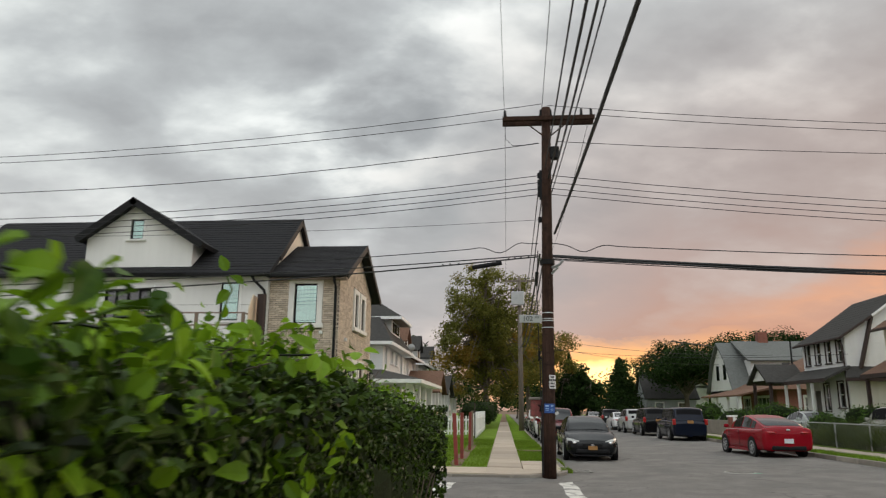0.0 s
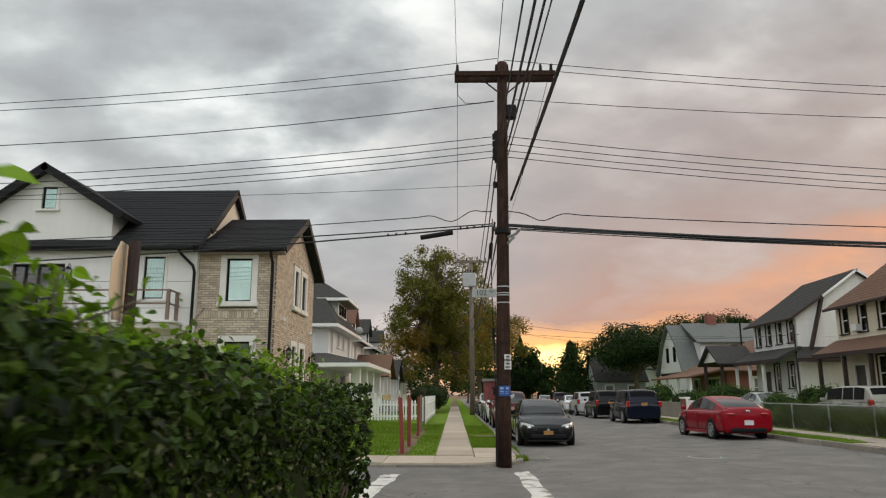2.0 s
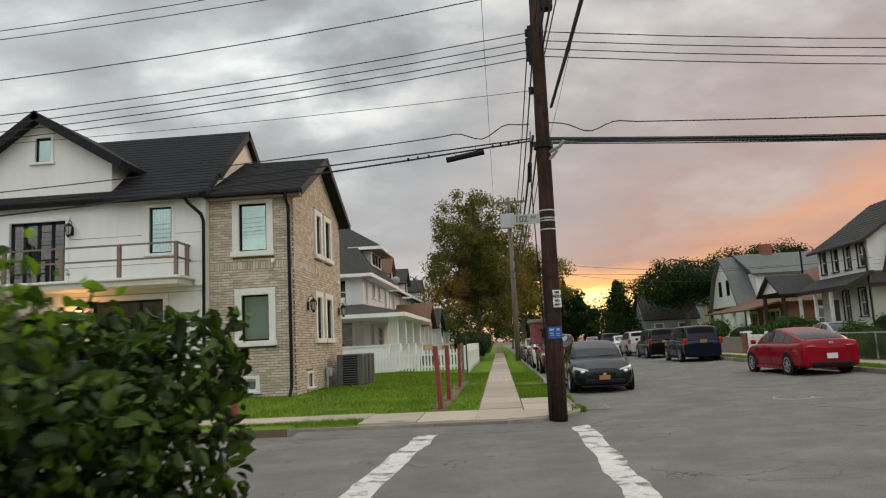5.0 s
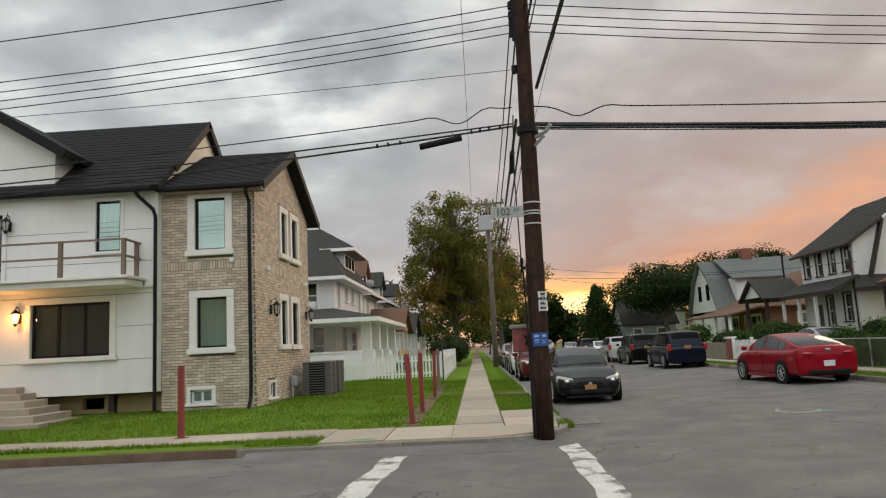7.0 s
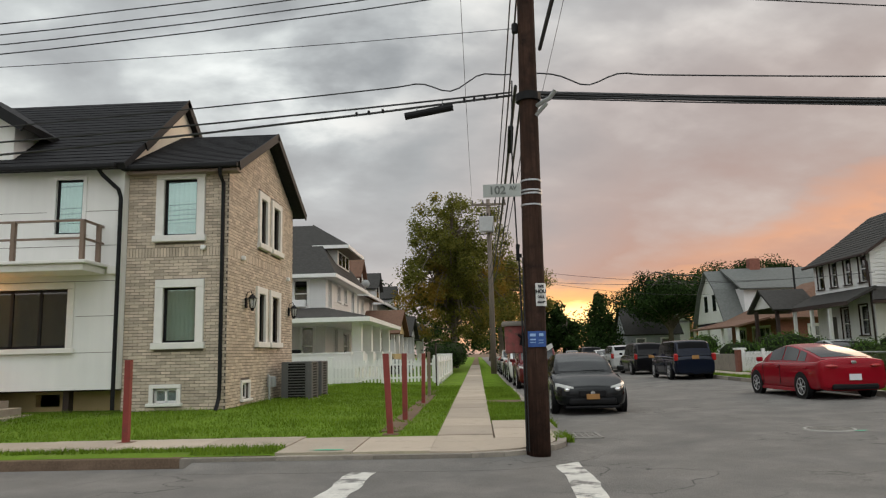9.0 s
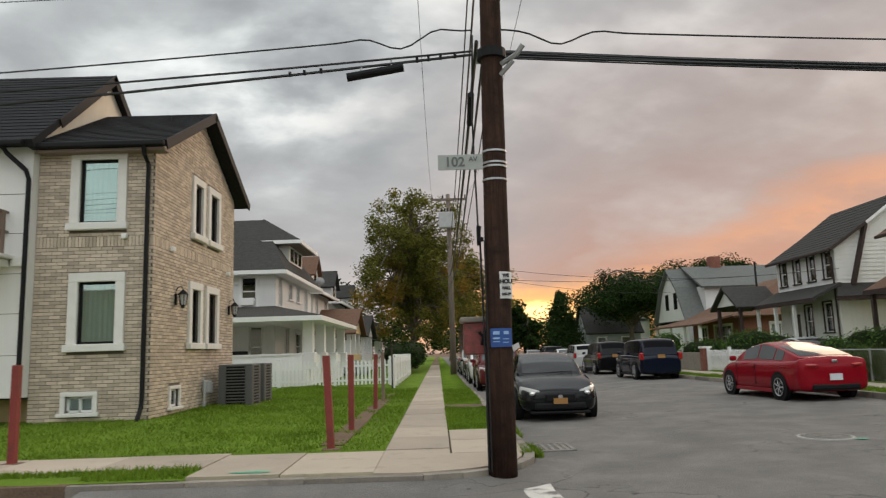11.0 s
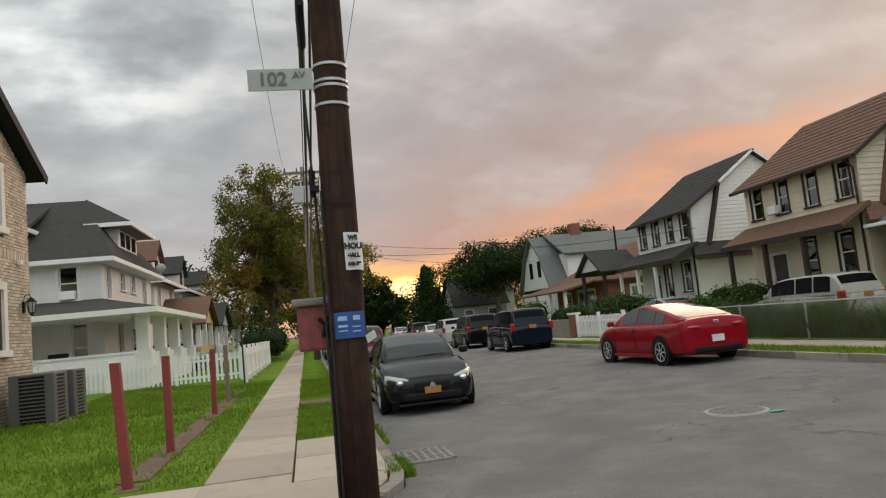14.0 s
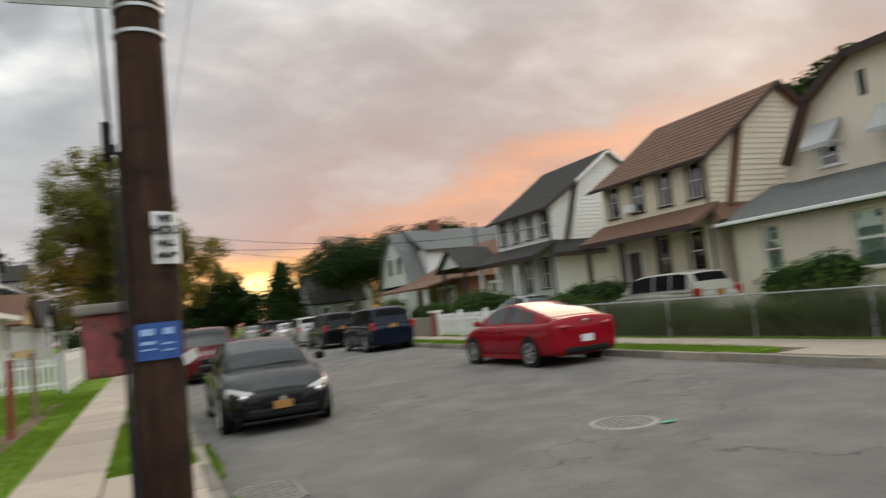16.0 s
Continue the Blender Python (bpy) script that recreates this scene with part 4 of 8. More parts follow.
# plain unseen walls added to close the street behind, dimming reflections and low skylight
CLOSING = mat("plain_render", (0.24, 0.215, 0.185), 0.9, var=0.15, scale=0.6, bump=0.2, bscale=20)
for k, (x0, x1, y0, y1, h) in enumerate(((-90, -5, -16.4, -16, 7.2), (15, 90, -12.4, -12, 7.2), (-5, 15, -62.4, -62, 8.0))):
    solo("unseen_wall_south", B(x0, x1, y0, y1, 0.0, h), CLOSING, "plain rendered wall added unseen behind the walk to dim reflections", "wall", "structure")

# ---- corner house: buff brick wing and white panelled main block ----
HX, HY = -5.33, 24.0
house = thing("corner_house", (HX, HY, 0.15), "two-storey house with buff brick wing and white panelled front", "house")
FW2, FW1, FWB = (-6.95, -6.12, 4.57, 5.99), (-6.9, -6.09, 1.95, 3.28), (-7.08, -6.5, 0.52, 0.86)
SU1, SU2 = (26.53, 27.1, 4.72, 6.02), (27.76, 28.45, 4.72, 6.02)
SL1, SL2 = (26.4, 27.0, 1.97, 3.3), (27.68, 28.4, 1.97, 3.3)
SB = (25.15, 25.7, 0.5, 0.9)
ZE = 6.3
w1 = part("brick_wall", wall(bmesh.new(), "y", HY, 0.28, -7.87, HX, 0.1, ZE, [FW2, FW1, FWB]), MORTAR_SHADED, house, "buff brick wall with mortar darkened as joint shadow")
w2 = part("brick_wall", wall(bmesh.new(), "x", HX, -0.28, HY + 0.28, 30.1, 0.1, ZE, [SU1, SU2, SL1, SL2, SB]), MORTAR_SHADED, house, "buff brick gable wall")
part("gable", prism(bmesh.new(), [(HY, ZE), (30.1, ZE), (27.1, 7.88)], "x", HX - 0.28, HX), MORTAR_SHADED, house, "buff brick gable")
part("back_wall", join(B(-20, HX - 0.28, 29.82, 30.1, 0.1, ZE), B(-20.3, -20, 23.75, 30.1, 0.1, ZE)), STUCCO, house)
for f in (FW2, FW1):
    window(house, "y", HY, -1, *f, trim=0.2, depth=0.07, trimmat=STONE, framemat=BLACK, frame_w=0.05, mid=False, glass=GLASS, curtain=CURTAIN)
window(house, "y", HY, -1, *FWB, trim=0.1, depth=0.05, trimmat=STONE, framemat=WHITETRIM, mid=False, cols=2, glass=GLASS)
for f in (SU1, SU2, SL1, SL2):
    window(house, "x", HX, 1, *f, trim=0.19, depth=0.07, trimmat=STONE, framemat=BLACK, mid=False, glass=GLASS_DARK)
window(house, "x", HX, 1, *SB, trim=0.08, depth=0.05, trimmat=STONE, framemat=WHITETRIM, mid=False, glass=GLASS_DARK)
# added panels behind the windows, coloured near-black as the rooms' shade
part("room_shade_lining", join(B(-7.8, -7.75, 24.4, 29.7, 0.3, 6.2), B(-7.7, -5.7, 28.8, 28.85, 0.3, 6.2), B(-7.8, -5.7, 24.45, 29.6, 3.9, 4.1), B(-7.8, -5.7, 24.45, 29.6, 1.2, 1.3)), ROOM_SHADE, house)
# roofs
ov = 0.33
def gable_roof(x0, x1, ya, yr, yb, ze, zr, th, name, m, shingles=True):
    part(name, join(slab(bmesh.new(), [(x0, ya, ze), (x1, ya, ze), (x1, yr, zr), (x0, yr, zr)], th), slab(bmesh.new(), [(x0, yb, ze), (x1, yb, ze), (x1, yr, zr), (x0, yr, zr)], th)), m, house)
    bm = bmesh.new()
    n = 22
    for i in range(n):
        for (y0, y1) in ((ya, yr), (yb, yr)):
            p, q = i / n, (i + 1) / n
            a, b = y0 + (y1 - y0) * p, y0 + (y1 - y0) * q
            za, zb = ze + (zr - ze) * p, ze + (zr - ze) * q
            slab(bm, [(x0 + 0.01, a, za + 0.022), (x1 - 0.01, a, za + 0.022), (x1 - 0.01, b, zb + 0.006), (x0 + 0.01, b, zb + 0.006)], 0.012)
    part("shingles", bm, m, house, kind="stuff")
gable_roof(-7.9, HX + ov, 23.68, 27.1, 30.6, 6.3, 8.07, 0.14, "wing_roof", SHINGLE)
gable_roof(-20.6, -7.72, 23.4, 27.1, 30.8, 6.3, 9.22, 0.16, "main_roof", SHINGLE)
part("main_gable", prism(bmesh.new(), [(23.9, 6.5), (30.3, 6.5), (27.1, 9.05)], "x", -8.05, -7.87), PLASTER, house, "peach rendered upper gable")
part("verge_board", join(slab(bmesh.new(), [(HX + ov + 0.005, 23.66, 6.31), (HX + ov + 0.04, 23.66, 6.31), (HX + ov + 0.04, 27.1, 8.09), (HX + ov + 0.005, 27.1, 8.09)], 0.22),
                         slab(bmesh.new(), [(HX + ov + 0.005, 30.62, 6.31), (HX + ov + 0.04, 30.62, 6.31), (HX + ov + 0.04, 27.1, 8.09), (HX + ov + 0.005, 27.1, 8.09)], 0.22)), BLACK, house)
part("verge_board", join(slab(bmesh.new(), [(-7.715, 24.4, 7.1), (-7.68, 24.4, 7.1), (-7.68, 27.1, 9.24), (-7.715, 27.1, 9.24)], 0.22),
                         slab(bmesh.new(), [(-7.715, 30.6, 6.5), (-7.68, 30.6, 6.5), (-7.68, 27.1, 9.24), (-7.715, 27.1, 9.24)], 0.22)), BLACK, house)
part("gutter", B(-7.9, HX + ov, 23.56, 23.7, 6.17, 6.29, bevel=0.03), BLACK, house)
part("gutter", B(-10.75, -7.9, 23.28, 23.42, 6.17, 6.29, bevel=0.03), BLACK, house)
part("gutter", B(-20.6, -14.85, 23.28, 23.42, 6.17, 6.29, bevel=0.03), BLACK, house)
part("soffit", B(-7.8, HX + 0.3, 23.7, 24.02, 6.1, 6.16), SOFFIT, house)
part("downspout", T([(-5.45, 23.62, 6.2), (-5.45, 23.7, 6.0), (-5.45, 23.93, 5.85), (-5.45, 23.93, 0.9), (-5.45, 23.9, 0.6), (-5.45, 23.7, 0.32)], 0.05, 8), BLACK, house)
part("downspout", T([(-8.35, 23.35, 6.2), (-8.3, 23.5, 6.05), (-7.95, 23.62, 5.7), (-7.9, 23.66, 5.5), (-7.9, 23.66, 0.4)], 0.05, 8), BLACK, house)
# white front, cantilevered over a recessed cellar
FY = 23.75
BWIN, WWIN, DWIN, DOOR2, DOOR1 = (-11.29, -9.14, 1.88, 3.3), (-9.58, -8.9, 4.64, 6.02), (-13.17, -12.68, 7.64, 8.4), (-13.9, -12.15, 3.85, 5.8), (-13.4, -12.4, 1.0, 3.1)
part("white_wall", wall(bmesh.new(), "y", FY, 0.25, -20.3, -7.87, 0.88, 6.25, [BWIN, WWIN, DOOR2, DOOR1]), STUCCO, house, "white panelled wall")
part("white_wall", B(-7.95, -7.87, FY + 0.25, 24.5, 0.88, 6.25), STUCCO, house)
bm = wall(bmesh.new(), "y", FY, 0.25, -14.8, -10.75, 6.25, 7.5, [])
part("white_wall", bm, STUCCO, house)
bm = bmesh.new()
prism(bm, [(-14.8, 7.5), (-13.17, 7.5), (-13.17, 8.9), (-14.8, 7.72)], "y", FY, FY + 0.25)
prism(bm, [(-13.17, 8.4), (-12.68, 8.4), (-12.68, 8.82), (-13.0, 9.0), (-13.17, 8.9)], "y", FY, FY + 0.25)
prism(bm, [(-13.17, 7.5), (-12.68, 7.5), (-12.68, 7.64), (-13.17, 7.64)], "y", FY, FY + 0.25)
prism(bm, [(-12.68, 7.5), (-10.75, 7.5), (-10.75, 7.6), (-12.68, 8.82)], "y", FY, FY + 0.25)
part("front_gable", bm, STUCCO, house)
window(house, "y", FY, -1, -13.17, -12.68, 7.64, 8.4, trim=0.1, depth=0.03, trimmat=STUCCO, framemat=BLACK, mid=False, glass=GLASS, curtain=CURTAIN)
part("dormer_cheek", prism(bmesh.new(), [(FY + 0.25, 6.4), (FY + 0.25, 7.5), (25.0, 7.5)], "x", -11.0, -10.75), STUCCO, house)
zr = 9.13
part("dormer_roof", join(slab(bmesh.new(), [(-13.0, 23.4, zr), (-13.0, 27.2, zr), (-10.2, 27.2, 7.4), (-10.2, 23.4, 7.4)], 0.16), slab(bmesh.new(), [(-13.0, 23.4, zr), (-13.0, 27.2, zr), (-15.1, 27.2, 7.64), (-15.1, 23.4, 7.64)], 0.16)), SHINGLE, house)
part("verge_board", join(slab(bmesh.new(), [(-13.0, 23.36, zr + 0.02), (-13.0, 23.395, zr + 0.02), (-10.2, 23.395, 7.42), (-10.2, 23.36, 7.42)], 0.26), slab(bmesh.new(), [(-13.0, 23.36, zr + 0.02), (-13.0, 23.395, zr + 0.02), (-15.1, 23.395, 7.66), (-15.1, 23.36, 7.66)], 0.26)), BLACK, house)
window(house, "y", FY, -1, *BWIN, trim=0.16, depth=0.06, trimmat=STONE, framemat=BLACK, frame_w=0.07, mid=False, cols=3, glass=GLASS_DARK, curtain=CURTAIN)
window(house, "y", FY, -1, *WWIN, trim=0.1, depth=0.03, trimmat=STUCCO, framemat=BLACK, mid=False, glass=GLASS, curtain=CURTAIN)
window(house, "y", FY, -1, *DOOR2, trim=0.12, depth=0.05, trimmat=STUCCO, framemat=BLACK, frame_w=0.09, mid=False, cols=4, glass=GLASS_DARK, curtain=CURTAIN, sill=False)
window(house, "y", FY, -1, *DOOR1, trim=0.14, depth=0.05, trimmat=STONE, framemat=WHITETRIM, frame_w=0.12, mid=True, cols=1, glass=GLASS_DARK, sill=False)
bm = bmesh.new()
for z in (1.75, 2.62, 3.47, 4.34, 5.2):
    for a, b in ((-8.94, -7.95),) if 1.8 < z < 3.4 else ((-12.1, -9.8), (-8.8, -7.95)) if z > 4.6 else ((-12.1, -7.95),):
        box(bm, a, b, FY - 0.004, FY + 0.002, z, z + 0.012)
part("panel_joint", bm, MORTAR_SHADED, house)
# balcony
part("balcony_slab", join(B(-15.5, -8.25, 22.75, FY, 3.62, 3.78, bevel=0.02), B(-15.6, -8.15, 22.65, FY, 3.78, 3.86, bevel=0.02), B(-8.2, -7.88, FY - 0.08, FY, 3.62, 3.82, bevel=0.02)), STONE, house, "white moulded balcony slab")
for x, y in ((-8.35, 22.85), (-8.35, 23.55), (-10.0, 22.85), (-11.7, 22.85), (-13.4, 22.85), (-15.3, 22.85)):
    part("balcony_post", B(x - 0.05, x + 0.05, y - 0.05, y + 0.05, 3.86, 4.82, bevel=0.008), WOODTRIM, house, "brown timber post")
for z in (4.78, 4.36):
    part("balcony_rail", join(B(-15.3, -8.3, 22.82, 22.88, z, z + 0.045), B(-8.38, -8.32, 22.85, 23.74, z, z + 0.045)), WOODTRIM, house)
# cellar and steps
part("cellar_wall", wall(bmesh.new(), "y", 24.55, 0.2, -20, -7.9, 0.1, 0.95, [(-10.3, -9.7, 0.45, 0.75)]), YELLOWWALL, house, "ochre recessed cellar wall")
for x in (-9.3, -11.3):
    part("cellar_post", B(x, x + 0.15, 24.0, 24.2, 0.1, 0.9), DARKTRIM, house)
part("floor_plate", B(-20.2, -7.9, 23.95, 29.8, 0.84, 0.9), DARKTRIM, house)
part("floor_plate", B(-20, -8.2, 24.05, 29.8, 3.5, 3.62), ROOM_SHADE, house)
part("room_shade_lining", B(-20, -8.1, 25.6, 25.7, 1, 6.2), ROOM_SHADE, house)
for k in range(6):
    part("step", B(-14.6 - 0.05 * k, -11.4 + 0.32 * k, 23.7 - 0.32 * (k + 1), 23.72, 0.1, 1.17 - 0.165 * k, bevel=0.015), CONCRETE, house, "sandy stone step")
# bricks: soldier band, stretcher courses
BL, BH, BG = 0.225, 0.064, 0.013


def brick_sites():
    holes_f = [(f[0] - 0.205, f[1] + 0.205, f[2] - 0.16, f[3] + 0.2) for f in (FW2, FW1)] + [(FWB[0] - 0.105, FWB[1] + 0.105, FWB[2] - 0.08, FWB[3] + 0.1)]
    holes_s = [(S_[0] - 0.195, S_[1] + 0.195, S_[2] - 0.155, S_[3] + 0.19) for S_ in (SU1, SU2, SL1, SL2)] + [(SB[0] - 0.085, SB[1] + 0.085, SB[2] - 0.065, SB[3] + 0.08)]
    for face, u0, u1, holes in (("f", -7.86, HX, holes_f), ("s", HY, 30.1, holes_s)):
        z, row = 0.12, 0
        while z < 7.85:
            soldier = 4.02 < z < 4.1
            l, h = (BH, BL) if soldier else (BL, BH)
            a, b = u0, u1
            if z + h > ZE:
                if face == "f":
                    break
                s = (z + h - ZE) / (7.88 - ZE)
                a, b = HY + 3.1 * s, 30.1 - 3.0 * s
            u = a - (l / 2 if row % 2 and not soldier else 0)
            while u < b - 0.03:
                p, q = max(u, a), min(u + l, b)
                bits = [(p, q)]
                for H_ in holes:
                    if z < H_[3] and z + h > H_[2]:
                        bits = [c for a_, b_ in bits for c in ((a_, min(b_, H_[0])), (max(a_, H_[1]), b_)) if c[1] - c[0] > 0.02]
                for a_, b_ in bits:
                    if b_ - a_ > 0.02:
                        yield face, a_, b_, z, z + h
                u += l + BG
            z += h + BG
            row += 1


def brick_box(face, p, q, z0, z1, jut):
    if face == "f":
        return (p, q, HY - 0.012 - jut, HY + 0.002, z0, z1)
    return (HX - 0.002, HX + 0.012 + jut, p, q, z0, z1)


rest, near, cache = bmesh.new(), [], {}
vs, fs = [], []
for face, p, q, z0, z1 in brick_sites():
    x0, x1, y0, y1, c0, c1 = brick_box(face, p, q, z0, z1, random.uniform(-0.003, 0.005))
    if face == "s" and y1 < 24.9 and z0 < 4.0 and len(near) < 290:
        near.append((x0, x1, y0, y1, c0, c1))
        continue
    i = len(vs)
    vs += [(x0, y0, c0), (x1, y0, c0), (x1, y1, c0), (x0, y1, c0), (x0, y0, c1), (x1, y0, c1), (x1, y1, c1), (x0, y1, c1)]
    fs += [(i, i + 1, i + 5, i + 4), (i + 1, i + 2, i + 6, i + 5), (i + 4, i + 5, i + 6, i + 7), (i + 3, i, i + 4, i + 7), (i + 3, i + 2, i + 1, i), (i + 2, i + 3, i + 7, i + 6)]
me = bpy.data.meshes.new("bricks")
me.from_pydata([(x - HX, y - HY, z - 0.15) for x, y, z in vs], [], fs)
me.materials.append(BRICK)
ob = new("bricks", me)
ob.parent, ob["kind"] = house, "stuff"
for b in near:
    key = (round(b[1] - b[0], 3), round(b[3] - b[2], 2), round(b[5] - b[4], 3))
    if key not in cache:
        cache[key] = mesh_of("brick", B(0, b[1] - b[0], 0, b[3] - b[2], 0, b[5] - b[4]), BRICK)
    o = new("brick", cache[key])
    o.parent = w2
    o.location = Vector((b[0], b[2], b[4])) - Vector((HX, HY, 0.15))


def sconce(x, y, z, nx, ny, lit, label):
    th = thing("wall_lantern", (x, y, z), label, "lantern", "lanterns on the corner house")
    cx, cy = x + nx * 0.2, y + ny * 0.2
    part("back_plate", B(x - 0.04 - 0.02 * abs(nx), x + 0.04 + 0.02 * abs(nx), y - 0.05, y + 0.05, z - 0.12, z + 0.14, bevel=0.01), BLACK, th)
    part("arm", T([(x, y, z + 0.05), (x + nx * 0.06, y + ny * 0.06, z + 0.28), (x + nx * 0.16, y + ny * 0.16, z + 0.33), (cx, cy, z + 0.22)], 0.012, 6), BLACK, th)
    tmp = bmesh.new()
    bmesh.ops.create_cone(tmp, cap_ends=True, segments=6, radius1=0.06, radius2=0.1, depth=0.24)
    bm = bmesh.new()
    merge(bm, tmp, Matrix.Translation((cx, cy, z)))
    part("lantern_glass", bm, LAMP_ON if lit else LAMPGLASS, th)
    tmp = bmesh.new()
    bmesh.ops.create_cone(tmp, cap_ends=True, segments=6, radius1=0.13, radius2=0.02, depth=0.12)
    bm = bmesh.new()
    merge(bm, tmp, Matrix.Translation((cx, cy, z + 0.18)))
    for k in range(6):
        a = k * math.pi / 3
        tube(bm, [(cx + 0.065 * math.cos(a), cy + 0.065 * math.sin(a), z - 0.13), (cx + 0.107 * math.cos(a), cy + 0.107 * math.sin(a), z + 0.13)], 0.009, 4)
    tube(bm, [(cx, cy, z - 0.2), (cx, cy, z - 0.11)], 0.03, 6, 0.06)
    part("cage", bm, BLACK, th)
    return th


sconce(HX, 25.34, 2.95, 1, 0, False, "black wrought-iron wall lantern, unlit, on brick")
sconce(HX, 29.6, 2.95, 1, 0, False, "black wrought-iron wall lantern, unlit, on brick")
sconce(-11.6, FY, 2.95, 0, -1, True, "wall lantern glowing orange beside the entrance")
sconce(-11.95, FY, 5.45, 0, -1, False, "dark wall lantern beside the balcony door")
for x, y, z in ((HX - 0.6, HY - 0.06, 4.25), (HX + 0.06, 25.0, 4.1), (HX + 0.06, 29.4, 4.0)):
    solo("security_lamp", B(x - 0.06, x + 0.06, y - 0.06, y + 0.06, z - 0.06, z + 0.06, bevel=0.03), WHITETRIM, "small white security lamp on the brick wall", "lamp")


def ac_unit(y):
    x0, x1, z0, z1 = -5.02, -4.12, 0.33, 1.4
    th = thing("air_conditioner", (-4.6, y + 0.45, 0.3), "grey outdoor air-conditioning unit with louvred sides", "air conditioner", "outdoor units by the brick wall")
    part("casing", B(x0 + 0.03, x1 - 0.03, y + 0.03, y + 0.87, z0 + 0.02, z1 - 0.05), PLASTIC, th)
    for cx, cy in ((x0, y), (x1 - 0.2, y), (x0, y + 0.7), (x1 - 0.2, y + 0.7)):
        part("corner_panel", B(cx, cx + 0.2, cy, cy + 0.2, z0, z1 - 0.04, bevel=0.03), GREYBOX_D, th)
    part("top", B(x0, x1, y, y + 0.9, z1 - 0.06, z1, bevel=0.025), GREYBOX_D, th)
    part("pad", B(x0 - 0.05, x1 + 0.05, y - 0.05, y + 0.95, 0.2, z0, bevel=0.01), CONCRETE, th)
    for k in range(12):
        z = z0 + 0.08 + k * 0.078
        part("louvre", join(B(x0 + 0.1, x1 - 0.1, y - 0.002, y + 0.05, z, z + 0.03), B(x1 - 0.05, x1 + 0.002, y + 0.1, y + 0.8, z, z + 0.03)), GREYBOX_D, th)
    return th


GREYBOX_D = mat("dark_grey_enamel", (0.10, 0.10, 0.10), 0.5, var=0.12, scale=4)
porch_lamp = new("entrance_light", bpy.data.lights.new("entrance_light", "POINT"))
porch_lamp.data.energy, porch_lamp.data.color, porch_lamp.data.shadow_soft_size = 22, (1.0, 0.45, 0.14), 0.08
porch_lamp.location = (-11.6, FY - 0.42, 2.95)
rl = thing("room_lamp", (-5.72, 27.95, 2.7), "orange glowing lamp inside the window", "lamp")
tmp = bmesh.new()
bmesh.ops.create_uvsphere(tmp, u_segments=12, v_segments=8, radius=0.09)
bm = bmesh.new()
merge(bm, tmp, Matrix.Translation((-5.66, 27.95, 2.92)))
part("shade", bm, LAMP_ON2, rl, smooth=True)
part("stem", T([(-5.66, 27.95, 1.3), (-5.66, 27.95, 2.84)], 0.012, 6), BLACK, rl)
fl = thing("flag", (-14.1, 23.4, 4.3), "small striped flag hanging from a balcony staff", "flag")
part("staff", T([(-13.95, 22.85, 4.2), (-14.25, 22.6, 5.55)], 0.015, 6), WOODTRIM, fl)
STRIPE_R, STRIPE_B = mat("flag_red", (0.35, 0.03, 0.04), 0.8, bump=0), mat("flag_blue", (0.03, 0.05, 0.2), 0.8, bump=0)
for k in range(6):
    bm = bmesh.new()
    rows = []
    for j in range(7):
        zz = 5.45 - 0.15 * j
        rows.append([bm.verts.new((-14.22 + 0.055 * (k + i) + 0.02 * j, 22.62 + 0.03 * math.sin(j * 1.1 + k + i), zz - 0.04 * (k + i))) for i in (0, 1)])
    for a, b in zip(rows, rows[1:]):
        bm.faces.new((a[0], a[1], b[1], b[0]))
    part("stripe", bm, STRIPE_B if k == 0 else STRIPE_R if k % 2 else WHITETRIM, fl)
ac_unit(27.75)
ac_unit(29.1)
gm = thing("gas_meter", (-5.25, 27.3, 0.3), "grey gas meter pipework on the brick wall", "meter")
part("riser", T([(-5.2, 27.2, 0.3), (-5.2, 27.2, 1.0), (-5.25, 27.2, 1.05)], 0.03, 6), GREYBOX, gm)
part("meter_case", B(-5.3, -5.1, 27.3, 27.55, 0.7, 1.0, bevel=0.03), GREYBOX, gm)

# ---- utility pole at the corner ----
PB, PT = Vector((1.53, 17.5, 0.12)), Vector((1.66, 17.5, 9.62))


def on_pole(z):
    return PB.lerp(PT, (z - PB.z) / (PT.z - PB.z))


def pole_r(z):
    return 0.172 - 0.052 * (z - PB.z) / 9.5


pole = thing("utility_pole", tuple(PB), "dark creosoted wooden utility pole with crossarm", "utility pole", "utility poles")
part("shaft", T([on_pole(z) for z in (0.05, 1.5, 3, 5, 7, 9.62)], 0.175, 18, 0.12), POLEWOOD, pole, smooth=True)
for y in (17.33, 17.67):
    part("crossarm", B(0.49, 2.93, y - 0.05, y + 0.05, 9.2, 9.32, bevel=0.008), POLEWOOD, pole)
for sx in (-1, 1):
    part("arm_brace", T([(1.66 + sx * 0.65, 17.28, 9.2), (1.66 + sx * 0.1, 17.3, 8.75)], 0.02, 5), POLEWOOD, pole)
for x in (0.56, 1.52, 1.78, 2.6, 2.86):
    part("insulator", T([(x, 17.5, 9.3), (x, 17.5, 9.42), (x, 17.5, 9.5), (x, 17.5, 9.58)], 0.05, 8, 0.03), PLASTIC, pole)
for z in (7.71, 7.52, 7.35, 7.19, 6.5):
    part("insulator", T([(1.44, 17.5, z - 0.07), (1.44, 17.5, z + 0.07)], 0.05, 8), PLASTIC, pole)
part("insulator_rack", B(1.44, 1.52, 17.46, 17.54, 7.05, 7.85), BLACK, pole)
part("junction_box", B(1.72, 1.98, 17.38, 17.6, 8.15, 8.5, bevel=0.04), PLASTIC, pole)
